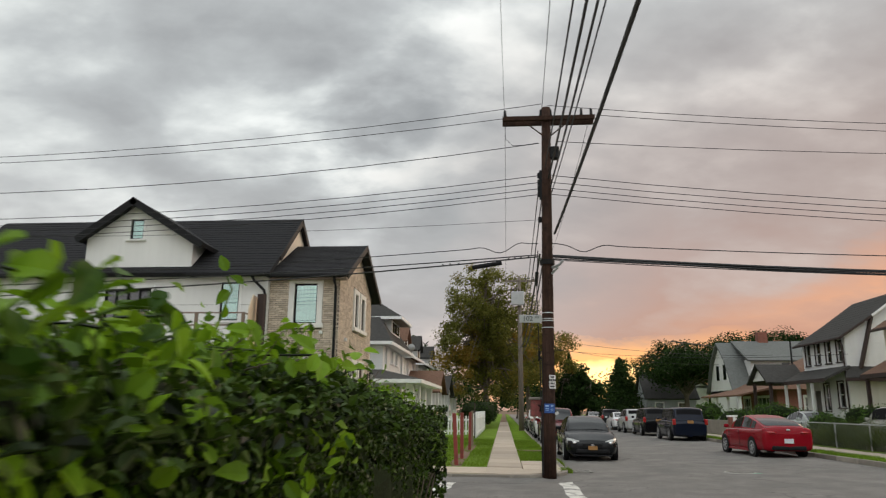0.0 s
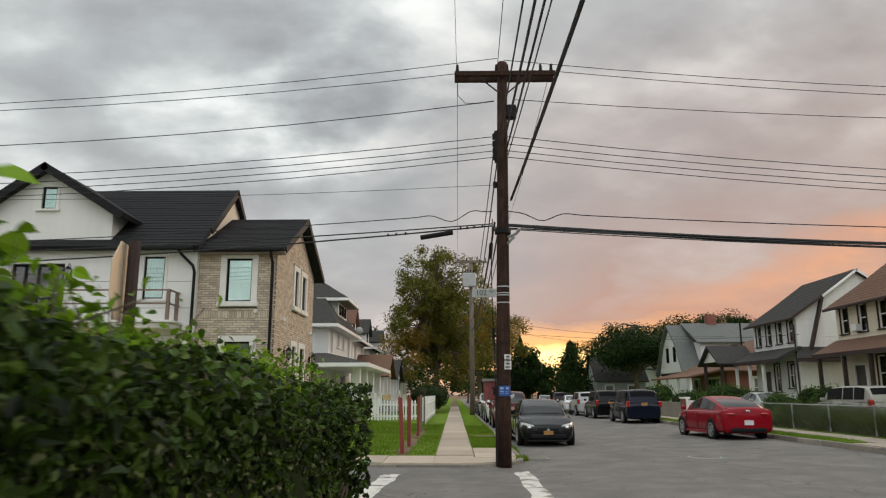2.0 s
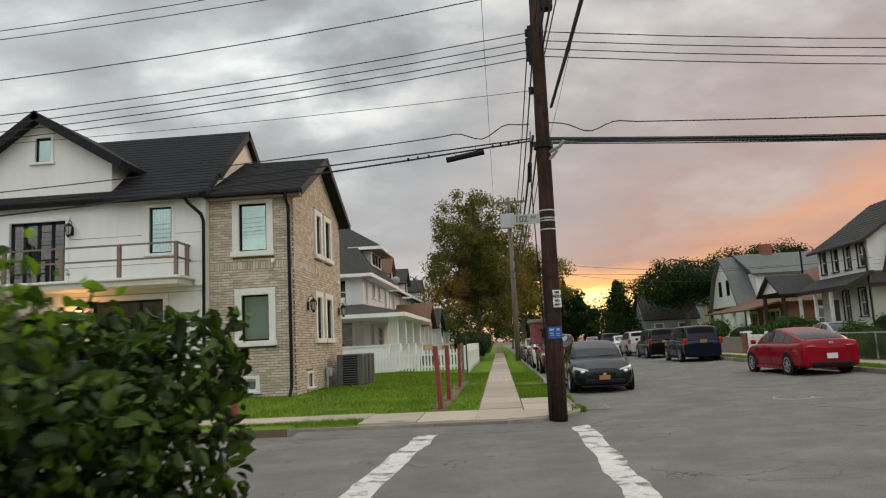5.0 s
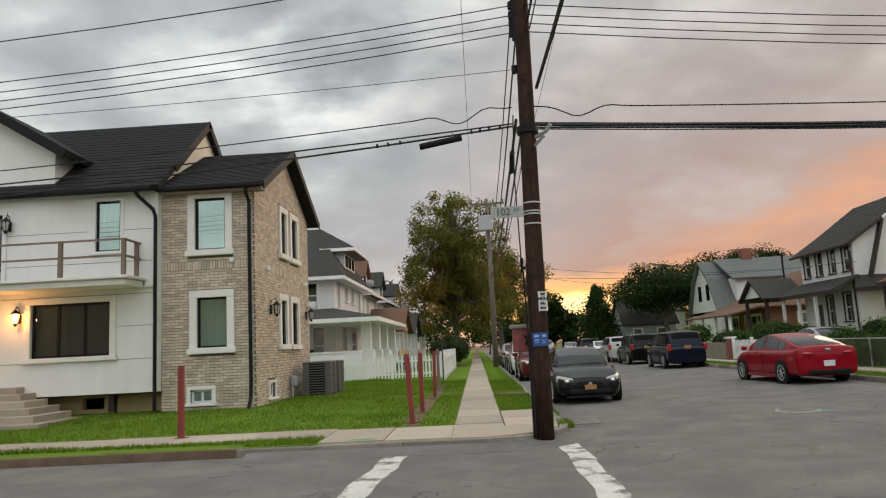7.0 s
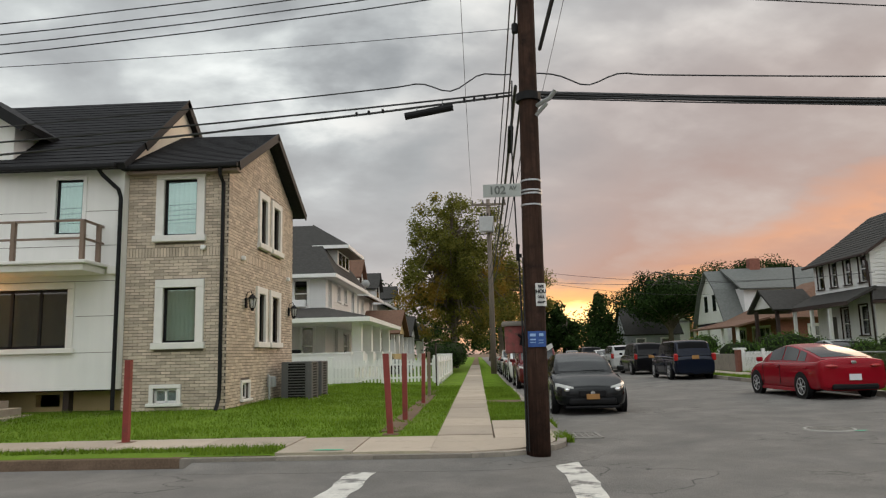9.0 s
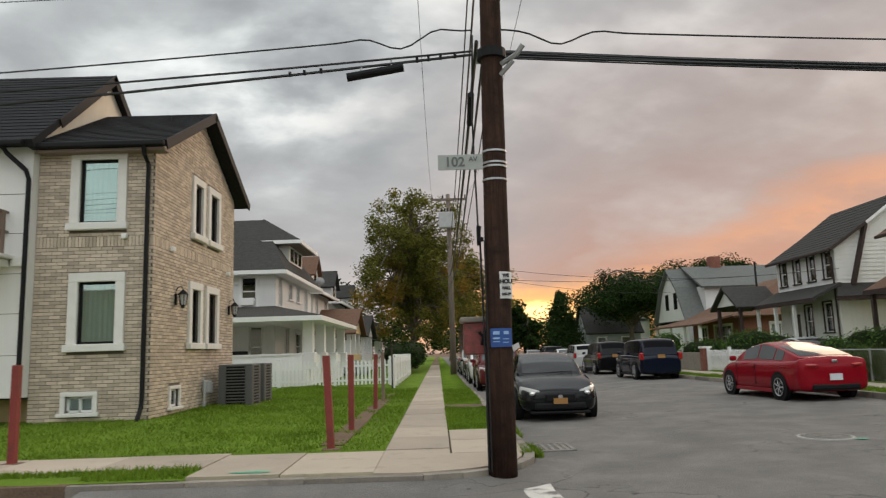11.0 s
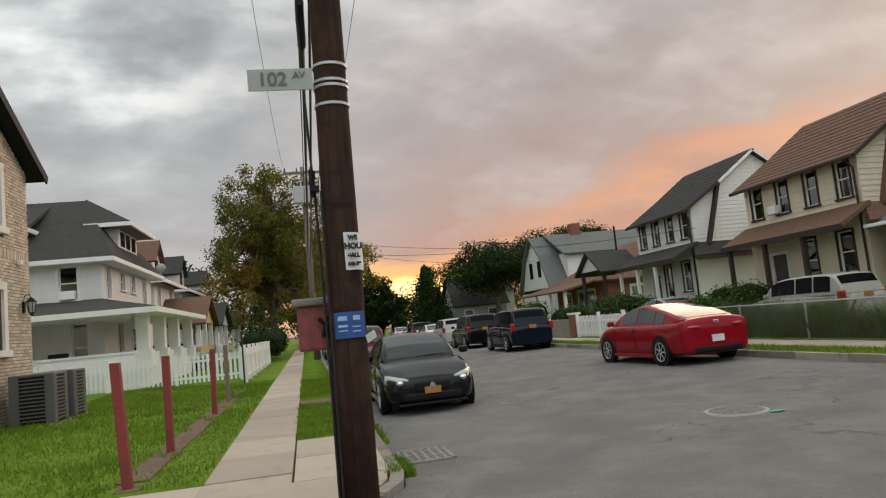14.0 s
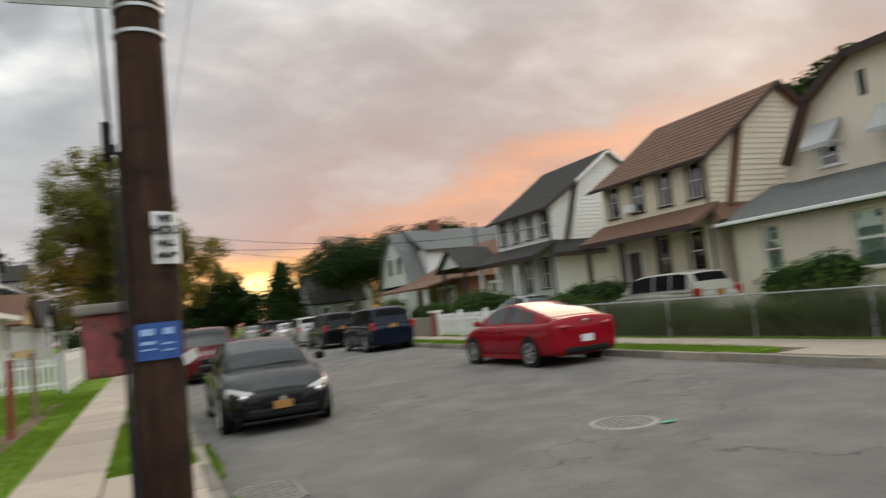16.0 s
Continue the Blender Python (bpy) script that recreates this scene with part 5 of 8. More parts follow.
part("cable_bracket", join(T([(1.72, 17.4, 5.2), (1.9, 17.25, 5.26), (1.98, 17.2, 5.36)], 0.035, 7), T([(1.7, 17.4, 5.05), (1.86, 17.3, 5.2)], 0.03, 6)), STEEL, pole)
part("pole_clamp", T([on_pole(5.35) - Vector((0, 0, 0.05)), on_pole(5.35) + Vector((0, 0, 0.07))], 0.19, 16), BLACK, pole)
for z in (4.05, 3.9, 3.85, 3.68):
    part("steel_band", T([on_pole(z) - Vector((0, 0, 0.012)), on_pole(z) + Vector((0, 0, 0.012))], pole_r(z) + 0.008, 18), STEEL, pole)
part("riser_cable", T([(1.36, 17.42, 0.13), (1.37, 17.45, 1.5), (1.36, 17.5, 3.0), (1.37, 17.5, 3.1)], 0.014, 6), WIRE, pole)
part("riser_cable", T([(1.39, 17.36, 0.13), (1.40, 17.37, 1.6), (1.41, 17.42, 2.9)], 0.01, 6), WIRE, pole)
part("cable_hook", join(B(1.32, 1.4, 17.42, 17.5, 2.9, 2.95), T([(1.34, 17.46, 2.85), (1.34, 17.46, 3.1)], 0.025, 6)), BLACK, pole)

sign = thing("street_sign", (1.15, 17.33, 3.8), "faded grey street name sign banded to the pole", "street sign")
part("panel", B(0.86, 1.42, 17.31, 17.325, 3.79, 3.985, bevel=0.004), SIGN_GREY, sign)
lettering("street_number", "102", 0.17, SIGN_TXT, pose(1.07, 17.305, 3.885, 90, 0, 0), sign, bold=0.004)
lettering("street_suffix", "AV", 0.085, SIGN_TXT, pose(1.3, 17.305, 3.92, 90, 0, 0), sign, bold=0.002)

card = thing("advert_card", (1.63, 17.33, 2.2), "white paper advert with black lettering on the pole", "notice")
bm = bmesh.new()
cols = []
for k in range(9):
    x = 1.57 + 0.165 * k / 8
    y = 17.5 - math.sqrt(max(0.0, 0.172 ** 2 - (x - 1.565) ** 2)) - 0.006
    cols.append([bm.verts.new((x, y, z)) for z in (2.17, 2.5)])
for a, b in zip(cols, cols[1:]):
    bm.faces.new((a[0], b[0], b[1], a[1]))
part("sheet", bm, SIGN_WHITE, card)
for txt, z, s in (("WE", 2.48, 0.055), ("HOU", 2.405, 0.072), ("$ALL", 2.325, 0.05), ("646-58", 2.25, 0.042)):
    lettering("line", txt, s, INK, pose(1.648, 17.322, z - 0.03, 90, 0, 18), card, bold=0.004)

poster = thing("blue_poster", (1.56, 17.33, 1.59), "small blue poster with pale print stapled to the pole", "poster")
bm = bmesh.new()
cols = []
for k in range(9):
    x = 1.435 + 0.26 * k / 8
    y = 17.5 - math.sqrt(max(0.0, 0.178 ** 2 - (x - 1.56) ** 2)) - 0.006
    cols.append([bm.verts.new((x, y, z)) for z in (1.585, 1.81)])
for a, b in zip(cols, cols[1:]):
    bm.faces.new((a[0], b[0], b[1], a[1]))
part("sheet", bm, SIGN_BLUE, poster)
for x0, x1, z0, z1 in ((1.45, 1.53, 1.70, 1.74), (1.45, 1.53, 1.645, 1.665), (1.45, 1.53, 1.61, 1.62), (1.58, 1.64, 1.70, 1.74), (1.57, 1.64, 1.64, 1.65), (1.57, 1.64, 1.60, 1.61)):
    part("print_bar", B(x0 + 0.012, x1 + 0.012, 17.309, 17.3115, z0 + 0.035, z1 + 0.035), SIGN_BLUE2, poster)
part("torn_corner", slab(bmesh.new(), [(1.69, 17.37, 1.595), (1.77, 17.36, 1.635), (1.79, 17.38, 1.575), (1.71, 17.4, 1.525)], 0.002), SIGN_WHITE, poster)

pbox = thing("pole_box", (1.27, 17.75, 1.5), "faded red metal box with grey lid fixed behind the pole", "cabinet")
part("case", B(1.12, 1.42, 17.62, 17.9, 1.5, 1.9, bevel=0.02), RUST, pbox)
part("lid", B(1.08, 1.44, 17.58, 17.93, 1.9, 1.97, bevel=0.02), KERB, pbox)
part("handle", T([(1.34, 17.61, 1.62), (1.36, 17.59, 1.72), (1.31, 17.59, 1.78)], 0.02, 6), BLACK, pbox)
part("bracket", B(1.36, 1.5, 17.6, 17.66, 1.6, 1.8), BLACK, pbox)


# ---- cables ----
def span(a, b, sag, n=14):
    a, b = Vector(a), Vector(b)
    return [a.lerp(b, i / n) - Vector((0, 0, 4 * sag * (i / n) * (1 - i / n))) for i in range(n + 1)]


def cable(pts, r, label="black overhead cable strung between poles", group="overhead cables"):
    return solo("overhead_cable", T(pts, r, 5), WIRE, label, "cable", group=group, base=tuple(pts[0]))


WX, EX = -33.0, 38.0
for z, zl, sag, x in ((9.75, 9.4, 1.05, 1.55), (9.4, 9.2, 0.95, 1.0)):
    cable(span((x, 17.5, z), (WX, 17.5, zl), sag), 0.009)
cable(span((1.45, 17.5, 8.62), (WX, 17.5, 8.6), 1.15), 0.011)
for z in (7.71, 7.52, 7.35, 7.19):
    cable(span((1.42, 17.5, z), (WX, 17.5, z + 0.1), 1.05), 0.010)
cable(span((1.42, 17.5, 6.5), (WX, 17.5, 7.2), 0.6), 0.006)
FY_, UP = 18.12, 0.15           # the low cables hang behind the pole
cable(span((1.4, FY_, 5.55 + UP), (WX, FY_, 5.0 + UP), 0.5), 0.016)
cable(span((1.4, FY_, 5.5 + UP), (WX, FY_ + 0.05, 4.6 + UP), 0.6), 0.02)
low = span((1.4, FY_, 5.86 + UP), (WX, FY_, 5.3 + UP), 0.55, 240)
for i, p in enumerate(low):
    p.z -= 0.17 * math.exp(-((i - 7) / 2.2) ** 2) - 0.07 * math.exp(-((i - 3.4) / 1.6) ** 2) - 0.03 * math.exp(-((i - 10.5) / 1.5) ** 2)
cable(low, 0.012)
part("extension_arm", join(B(1.44, 1.76, 17.9, 18.16, 5.52, 5.58, bevel=0.01), T([(1.6, 17.6, 5.55), (1.6, 18.12, 5.55)], 0.035, 8), T([(1.6, 18.12, 5.5), (1.6, 18.12, 6.02)], 0.025, 8)), STEEL, pole, "galvanised extension arm")
sp = thing("splice_case", (0.1, FY_, 5.35), "black cylindrical cable splice case hung under the wires", "splice case")
part("case", T([(-0.36, FY_, 5.36), (-0.33, FY_, 5.365), (0.40, FY_, 5.485), (0.43, FY_, 5.49)], 0.06, 12), PLASTIC, sp)
for x, z in ((-0.16, 5.44), (0.26, 5.51)):
    part("strap", T([(x, FY_, z), (x, FY_, z + 0.09)], 0.015, 6), STEEL, sp)
for x in (-1.15, -0.95, -0.72, 0.62, 0.78, 0.95, 1.15):
    z = 5.5 + UP - (1.4 - x) * 0.026 - 2.4 * ((1.4 - x) / 34.4) * (1 - (1.4 - x) / 34.4)
    part("cable_clip", T([(x, FY_, z - 0.02), (x, FY_, z + 0.045)], 0.022, 6), PLASTIC, sp)
for z, ze, sag, x in ((9.7, 9.6, 1.0, 1.7), (9.4, 9.3, 0.95, 2.86)):
    cable(span((x, 17.5, z), (EX, 17.5, ze), sag), 0.009)
cable(span((1.9, 17.5, 8.66), (EX, 17.5, 8.7), 0.75), 0.009)
for z in (7.71, 7.52, 7.35, 7.19):
    cable(span((1.75, 17.5, z), (EX, 17.5, z - 0.6), 1.0), 0.010)
hi = span((1.75, FY_, 5.86 + UP), (EX, FY_, 5.6 + UP), 0.5, 240)
for i, p in enumerate(hi):
    p.z -= 0.19 * math.exp(-((i - 5.6) / 2.2) ** 2) - 0.03 * math.exp(-((i - 9.5) / 1.5) ** 2)
cable(hi, 0.013)
for dz, r, s in ((0.0, 0.038, 0.62), (-0.02, 0.03, 0.72), (-0.1, 0.018, 0.55), (-0.14, 0.012, 0.6)):
    cable(span((1.72, FY_ + dz, 5.52 + UP + dz), (EX, FY_, 5.35 + UP + dz), s), r)
# along the street: towards the near pole behind the walk and on to the far pole
P2 = Vector((1.76, 54.3, 0.15))
for x, z, xe, ze, r, sag in ((1.6, 7.9, 1.1, 8.2, 0.016, 0.9), (1.68, 7.6, 1.4, 7.9, 0.024, 0.9), (1.72, 7.35, 1.62, 7.6, 0.02, 0.9), (1.75, 7.2, 1.8, 7.6, 0.012, 0.9), (1.8, 6.1, 2.1, 7.4, 0.03, 0.8), (1.55, 9.6, 0.6, 9.8, 0.009, 0.5)):
    cable(span((x, 17.4, z), (xe, -22, ze), sag), r)
for x, z, xe, ze, r, sag in ((1.45, 7.6, 1.6, 8.0, 0.014, 1.0), (1.5, 7.1, 1.65, 7.0, 0.018, 1.0), (1.42, 5.6, 1.6, 6.4, 0.028, 0.9), (1.5, 5.4, 1.7, 6.0, 0.02, 0.9), (1.75, 6.0, 1.9, 6.3, 0.012, 0.8), (0.56, 9.5, 0.7, 11.6, 0.007, 1.3), (2.86, 9.5, 2.8, 11.6, 0.007, 1.3)):
    cable(span((x, 17.6, z), (xe, P2.y, ze), sag), r)
cable([(1.37, 17.62, 5.7), (1.33, 17.7, 4.6), (1.36, 17.75, 3.0)], 0.012)
bb = thing("cable_closure", (1.4, 19.0, 5.0), "black bulging cable closure hanging on the lines", "splice case")
part("case", T([(1.40, 18.9, 5.36), (1.40, 19.1, 5.28), (1.41, 19.5, 5.2), (1.41, 19.7, 5.17)], 0.05, 10), PLASTIC, bb)
cable([(0.56, 17.45, 9.2), (0.57, 17.45, 8.75), (0.75, 17.45, 8.55), (1.0, 17.45, 8.55), (1.45, 17.5, 8.63)], 0.008)
cable([(0.54, 17.5, 9.6), (0.4, 10, 11.0), (0.3, 0, 12.5)], 0.006)
for x1, y1, z1, z0 in ((19.5, 52.0, 5.6, 6.9), (19.8, 66.0, 5.8, 6.4), (20.5, 43.0, 5.0, 6.0)):
    cable(span((1.8, P2.y, z0 + 0.4), (x1, y1, z1), 0.5), 0.012, "thin service drop cable to a house")

p2 = thing("utility_pole", tuple(P2), "weathered grey wooden utility pole with transformer box", "utility pole", "utility poles")
part("shaft", T([(1.76, 54.3, 0.1), (1.76, 54.3, 6), (1.74, 54.3, 11.8)], 0.2, 12, 0.13), POLEGREY, p2, smooth=True)
part("crossarm", B(0.6, 2.95, 54.12, 54.24, 11.35, 11.5), POLEGREY, p2)
part("transformer", B(1.1, 2.1, 53.75, 54.15, 9.5, 10.55, bevel=0.06), GREYBOX, p2, "grey boxy transformer")
for x in (1.3, 1.5, 1.7, 1.9):
    part("bushing", T([(x, 53.95, 10.55), (x, 53.95, 10.8)], 0.05, 8, 0.03), PLASTIC, p2)
for x in (0.7, 1.4, 2.2, 2.85):
    part("insulator", T([(x, 54.18, 11.5), (x, 54.18, 11.75)], 0.05, 6, 0.03), PLASTIC, p2)

# ---- red posts, white fence ----
for (x, y, lx, ly) in ((-5.33, 19.2, 0.0, 0.0), (-0.86, 19.75, -0.05, 0.0), (-0.86, 22.3, 0.0, 0.0), (-0.86, 27.4, 0.02, 0.0)):
    th = thing("fence_post", (x, y, 0.14), "square red-painted timber post standing alone in grass", "post", "red posts along the pavement")
    bm = B(x - 0.052, x + 0.052, y - 0.052, y + 0.052, 0.05, 1.55, bevel=0.006)
    for v in bm.verts:
        v.co.x += lx * (v.co.z - 0.1)
    part("post", bm, REDPOST, th)
    part("footing", B(x - 0.14, x + 0.14, y - 0.12, y + 0.12, 0.05, 0.165, bevel=0.02), DIRT, th)
th = thing("fence_post", (-0.9, 30.6, 0.14), "weathered brown timber post standing alone in grass", "post", "posts along the pavement")
part("post", B(-0.95, -0.85, 30.55, 30.65, 0.05, 1.6, bevel=0.006), WOODTRIM, th)
th = thing("fence_post", (-1.07, 37.7, 0.14), "dark slim steel post at the fence corner", "post", "posts along the pavement")
part("post", B(-1.1, -1.04, 37.67, 37.73, 0.05, 2.0), DARKTRIM, th)


def picket_fence(axis, at, u0, u1, z, label, h=1.05, gap=0.155, solid=False, group="white fences"):
    base = (at, u0, z) if axis == "x" else (u0, at, z)
    th = thing("picket_fence", base, label, "fence", group)
    n = int((u1 - u0) / gap)
    cache = None
    for k in range(n):
        u = u0 + (k + 0.5) * (u1 - u0) / n
        w = gap / 2 + 0.004 if solid else 0.042
        if cache is None:
            bm = bmesh.new()
            prism(bm, [(-w, 0.06), (w, 0.06), (w, h - (0 if solid else 0.06)), (0, h), (-w, h - (0 if solid else 0.06))], "x" if axis == "x" else "y", -0.012, 0.012)
            cache = mesh_of("picket", bm, WHITEFENCE)
        o = new("picket", cache)
        o.parent = th
        o.location = (0, u - u0, 0) if axis == "x" else (u - u0, 0, 0)
    for zz in (0.2, h - 0.28):
        part("rail", put(axis, at, u0, u1, 0.014, 0.055, z + zz, z + zz + 0.08), WHITEFENCE, th)
    m = max(1, round((u1 - u0) / 2.4))
    for k in range(m + 1):
        u = u0 + (u1 - u0) * k / m
        p = part("fence_post", put(axis, at, u - 0.06, u + 0.06, -0.06, 0.06, z, z + h + 0.08), WHITEFENCE, th)
        part("cap", put(axis, at, u - 0.075, u + 0.075, -0.075, 0.075, z + h + 0.08, z + h + 0.12, 0.015), WHITEFENCE, p)
    return th


picket_fence("y", 38.0, -10.2, -1.15, 0.3, "white picket fence across the end of the lawn")
picket_fence("x", -1.05, 38.1, 55.5, 0.16, "white boarded fence beside the pavement", h=1.25, gap=0.3, solid=True)

# ---- stop sign seen from behind ----
st = thing("stop_sign", (-2.19, 6.97, 0.13), "bare aluminium back of an octagonal road sign on a dark post", "road sign")
part("sign_post", T([(-2.19, 6.97, 0.1), (-2.19, 6.97, 2.87)], 0.05, 8), DARKTRIM, st)
bm = bmesh.new()
ang = radians(98)
pts = []
for k in range(8):
    a = radians(22.5 + 45 * k)
    pts.append((0.345 * math.cos(a), 0.345 * math.sin(a)))
tmp = bmesh.new()
prism(tmp, pts, "y", -0.004, 0.004)
merge(bm, tmp, Matrix.Translation((-2.26, 6.97, 2.53)) @ Matrix.Rotation(ang, 4, "Z"))
part("plate", bm, ALU, st)

# ---- cars ----
def loft(rows):
    """Skin over rows of points, closed at both ends."""
    bm = bmesh.new()
    vs = [[bm.verts.new(p) for p in r] for r in rows]
    for a, b in zip(vs, vs[1:]):
        for k in range(len(a) - 1):
            bm.faces.new((a[k], a[k + 1], b[k + 1], b[k]))
    if len(vs[0]) > 2:
        bm.faces.new(vs[0][::-1]), bm.faces.new(vs[-1])
    return bm


def car_shell(stations):
    """stations: y, floor z, top z at the middle, top z at the shoulder, half width."""
    rows = []
    for y, zf, zt, zs, w in stations:
        half = [(0.0, zf), (w * 0.86, zf), (w * 0.965, zf + 0.08), (w, zf + 0.25), (w * 0.995, zs - 0.16), (w * 0.965, zs - 0.05), (w * 0.9, zs), (w * 0.5, zt - (zt - zs) * 0.2), (0.0, zt)]
        rows.append([(x, y, z) for x, z in half] + [(-x, y, z) for x, z in half[-2:0:-1]] + [(0.0, y, zf)])
    return loft(rows)


def blob(c, r, turn):
    tmp = bmesh.new()
    bmesh.ops.create_uvsphere(tmp, u_segments=18, v_segments=10, radius=1)
    bm = bmesh.new()
    merge(bm, tmp, Matrix.Translation(c) @ Matrix.Rotation(radians(turn), 4, "Z") @ Matrix.Diagonal((*r, 1)))
    return bm


def lens(c, s):
    """Swept-back wedge lamp, tall outboard and pointed inboard."""
    pts = [(-0.24, -0.13, -0.05), (-0.2, -0.12, 0.045), (0.02, -0.02, 0.1), (0.17, 0.24, 0.13), (0.2, 0.2, 0.0), (0.12, 0.02, -0.085), (-0.1, -0.09, -0.085)]
    bm = bmesh.new()
    front = [bm.verts.new((c[0] + s * x, c[1] + y - 0.02, c[2] + z)) for x, y, z in pts]
    back = [bm.verts.new((c[0] + s * x * 0.8, c[1] + y + 0.2, c[2] + z * 0.8)) for x, y, z in pts]
    mid_v = bm.verts.new((c[0], c[1] - 0.09, c[2]))
    for k in range(len(pts)):
        j = (k + 1) % len(pts)
        bm.faces.new((front[k], front[j], mid_v))
        bm.faces.new((front[j], front[k], back[k], back[j]))
    return bm


def wheel(th, x, y, r, side, rimmat):
    bm = bmesh.new()
    prof = [(0.0, r - 0.03), (0.02, r), (0.17, r), (0.2, r - 0.03)]
    n = 28
    rings = [[bm.verts.new((x - side * d, y + rr * math.cos(2 * math.pi * k / n), r + rr * math.sin(2 * math.pi * k / n))) for k in range(n)] for d, rr in [(0.0, r * 0.68)] + prof + [(0.2, r * 0.68)]]
    for a, b in zip(rings, rings[1:]):
        for k in range(n):
            bm.faces.new((a[k], a[(k + 1) % n], b[(k + 1) % n], b[k]))
    w = part("wheel", bm, TYRE, th, "black tyre on alloy rim", smooth=True)
    bm = bmesh.new()
    tube(bm, [(x - side * 0.015, y, r), (x - side * 0.05, y, r)], 0.06, 10)
    for k in range(7):
        a = 2 * math.pi * k / 7
        c, s = math.cos(a), math.sin(a)
        tube(bm, [(x - side * 0.02, y + 0.03 * c, r + 0.03 * s), (x - side * 0.02, y + r * 0.66 * c, r + r * 0.66 * s)], 0.028, 5, 0.02)
    n = 24
    for rr, d in ((r * 0.69, 0.012),):
        tube(bm, [(x - side * d, y + rr * math.cos(2 * math.pi * k / n), r + rr * math.sin(2 * math.pi * k / n)) for k in range(n + 1)], 0.018, 5)
    part("rim", bm, rimmat, w)
    part("brake_disc", T([(x - side * 0.08, y, r), (x - side * 0.1, y, r)], r * 0.66, 20), PLASTIC, w)
    return w


def car(base, heading, paint, label, spec, group="parked cars", plate=None, rimmat=None, tail_lit=False):
    """A car in its own frame: front bumper at y = 0, tail at y = L; then set at base and turned."""
    th = tagged(new("car"), label, "car", group)
    ORIGIN[th.name] = Vector((0, 0, 0))
    L, wd, H = spec["L"], spec["W"] / 2, spec["H"]
    belt, hood, deck = spec["belt"], spec["hood"], spec["deck"]
    y0, y1, y2, y3 = spec["cabin"]
    nose, tailz = spec["nose"], spec["tail"]
    r = spec["r"]
    st = [(0.0, 0.26, nose - 0.16, nose - 0.19, wd * 0.66), (0.07, 0.2, nose - 0.03, nose - 0.08, wd * 0.8), (0.25, 0.18, nose + 0.02, nose - 0.05, wd * 0.92), (0.6, 0.18, hood - 0.06, hood - 0.11, wd * 0.98),
          (y0 - 0.25, 0.19, hood, hood - 0.05, wd), (y0 + 0.1, 0.19, belt + 0.02, belt, wd), ((y1 + y2) / 2, 0.19, belt + 0.03, belt, wd), (y3 - 0.1, 0.2, max(belt, deck), belt + 0.01, wd),
          (y3 + 0.15, 0.21, deck + 0.01, deck - 0.05, wd * 0.985), (L - 0.3, 0.23, tailz, tailz - 0.05, wd * 0.95), (L - 0.05, 0.27, tailz - 0.02, tailz - 0.06, wd * 0.9), (L, 0.34, tailz - 0.22, tailz - 0.24, wd * 0.84)]
    st = sorted(st)
    body = part("body", car_shell(st), paint, th, smooth=True)
    sub = body.modifiers.new("round", "SUBSURF")
    sub.levels = sub.render_levels = 2
    # glasshouse: one curved skin from cowl to tail; glass lies on it
    wb, wr = wd * 0.9, wd * spec.get("roofw", 0.66)
    keys = [(y0, belt - 0.03), (y0 + (y1 - y0) * 0.5, belt + (H - belt) * 0.56), (y1, H - 0.07), (y1 + (y2 - y1) * 0.45, H), (y2, H - spec.get("fall", 0.06)), (y2 + (y3 - y2) * 0.55, belt + (H - belt) * 0.52), (y3, max(belt, deck) - 0.03)]

    def crest(y):
        """The roof's height over the middle line, a smooth curve through the keys."""
        for i in range(len(keys) - 1):
            (ya, za), (yb, zc) = keys[i], keys[i + 1]
            if y <= yb or i == len(keys) - 2:
                pa, pb = keys[max(i - 1, 0)], keys[min(i + 2, len(keys) - 1)]
                ma = (zc - pa[1]) / (yb - pa[0]) * (yb - ya)
                mb = (pb[1] - za) / (pb[0] - ya) * (yb - ya)
                t = (y - ya) / (yb - ya)
                return (2 * t ** 3 - 3 * t ** 2 + 1) * za + (t ** 3 - 2 * t ** 2 + t) * ma + (3 * t ** 2 - 2 * t ** 3) * zc + (t ** 3 - t ** 2) * mb

    def section(y):
        zt = crest(y)
        h = max(0.01, zt - belt + 0.03)
        end = max(0.0, 1 - min(y - y0, y3 - y) / 0.5)
        w0 = wb * (1 - 0.1 * end ** 2)
        f = min(1.0, h / (H - belt))
        w1 = w0 - (wb - wr) * 0.85 * f
        out_ = [(w0 + (w1 - w0) * k / 6, belt - 0.03 + h * 0.86 * k / 6) for k in range(7)]
        for k in range(1, 4):
            t = k / 3
            out_.append((w1 * (1 - 0.24 * t ** 1.5), belt - 0.03 + h * (0.86 + 0.1 * (1 - (1 - t) ** 2))))
        for k in range(1, 6):
            t = k / 5
            out_.append((w1 * 0.76 * (1 - t), belt - 0.03 + h * (0.96 + 0.04 * (1 - (1 - t) ** 2))))
        return [(x_, y, z_) for x_, z_ in out_]

    def skin(ya, yb, ny_, j0, j1, sides_, lift):
        bm_ = bmesh.new()
        for s_ in sides_:
            g_ = [[bm_.verts.new((s_ * p[0] * (1 + lift), p[1], p[2] + lift * 0.9)) for p in section(ya + (yb - ya) * i / ny_)[j0:j1 + 1]] for i in range(ny_ + 1)]
            for r0_, r1_ in zip(g_, g_[1:]):
                for k in range(len(r0_) - 1):
                    bm_.faces.new((r0_[k], r0_[k + 1], r1_[k + 1], r1_[k]))
        bmesh.ops.remove_doubles(bm_, verts=bm_.verts, dist=0.0008)
        return bm_

    part("cabin", skin(y0, y3, 30, 0, 14, (1, -1), 0.0), paint, th, smooth=True)
    side_glass = TINTED if spec.get("suv") else CARGLASS
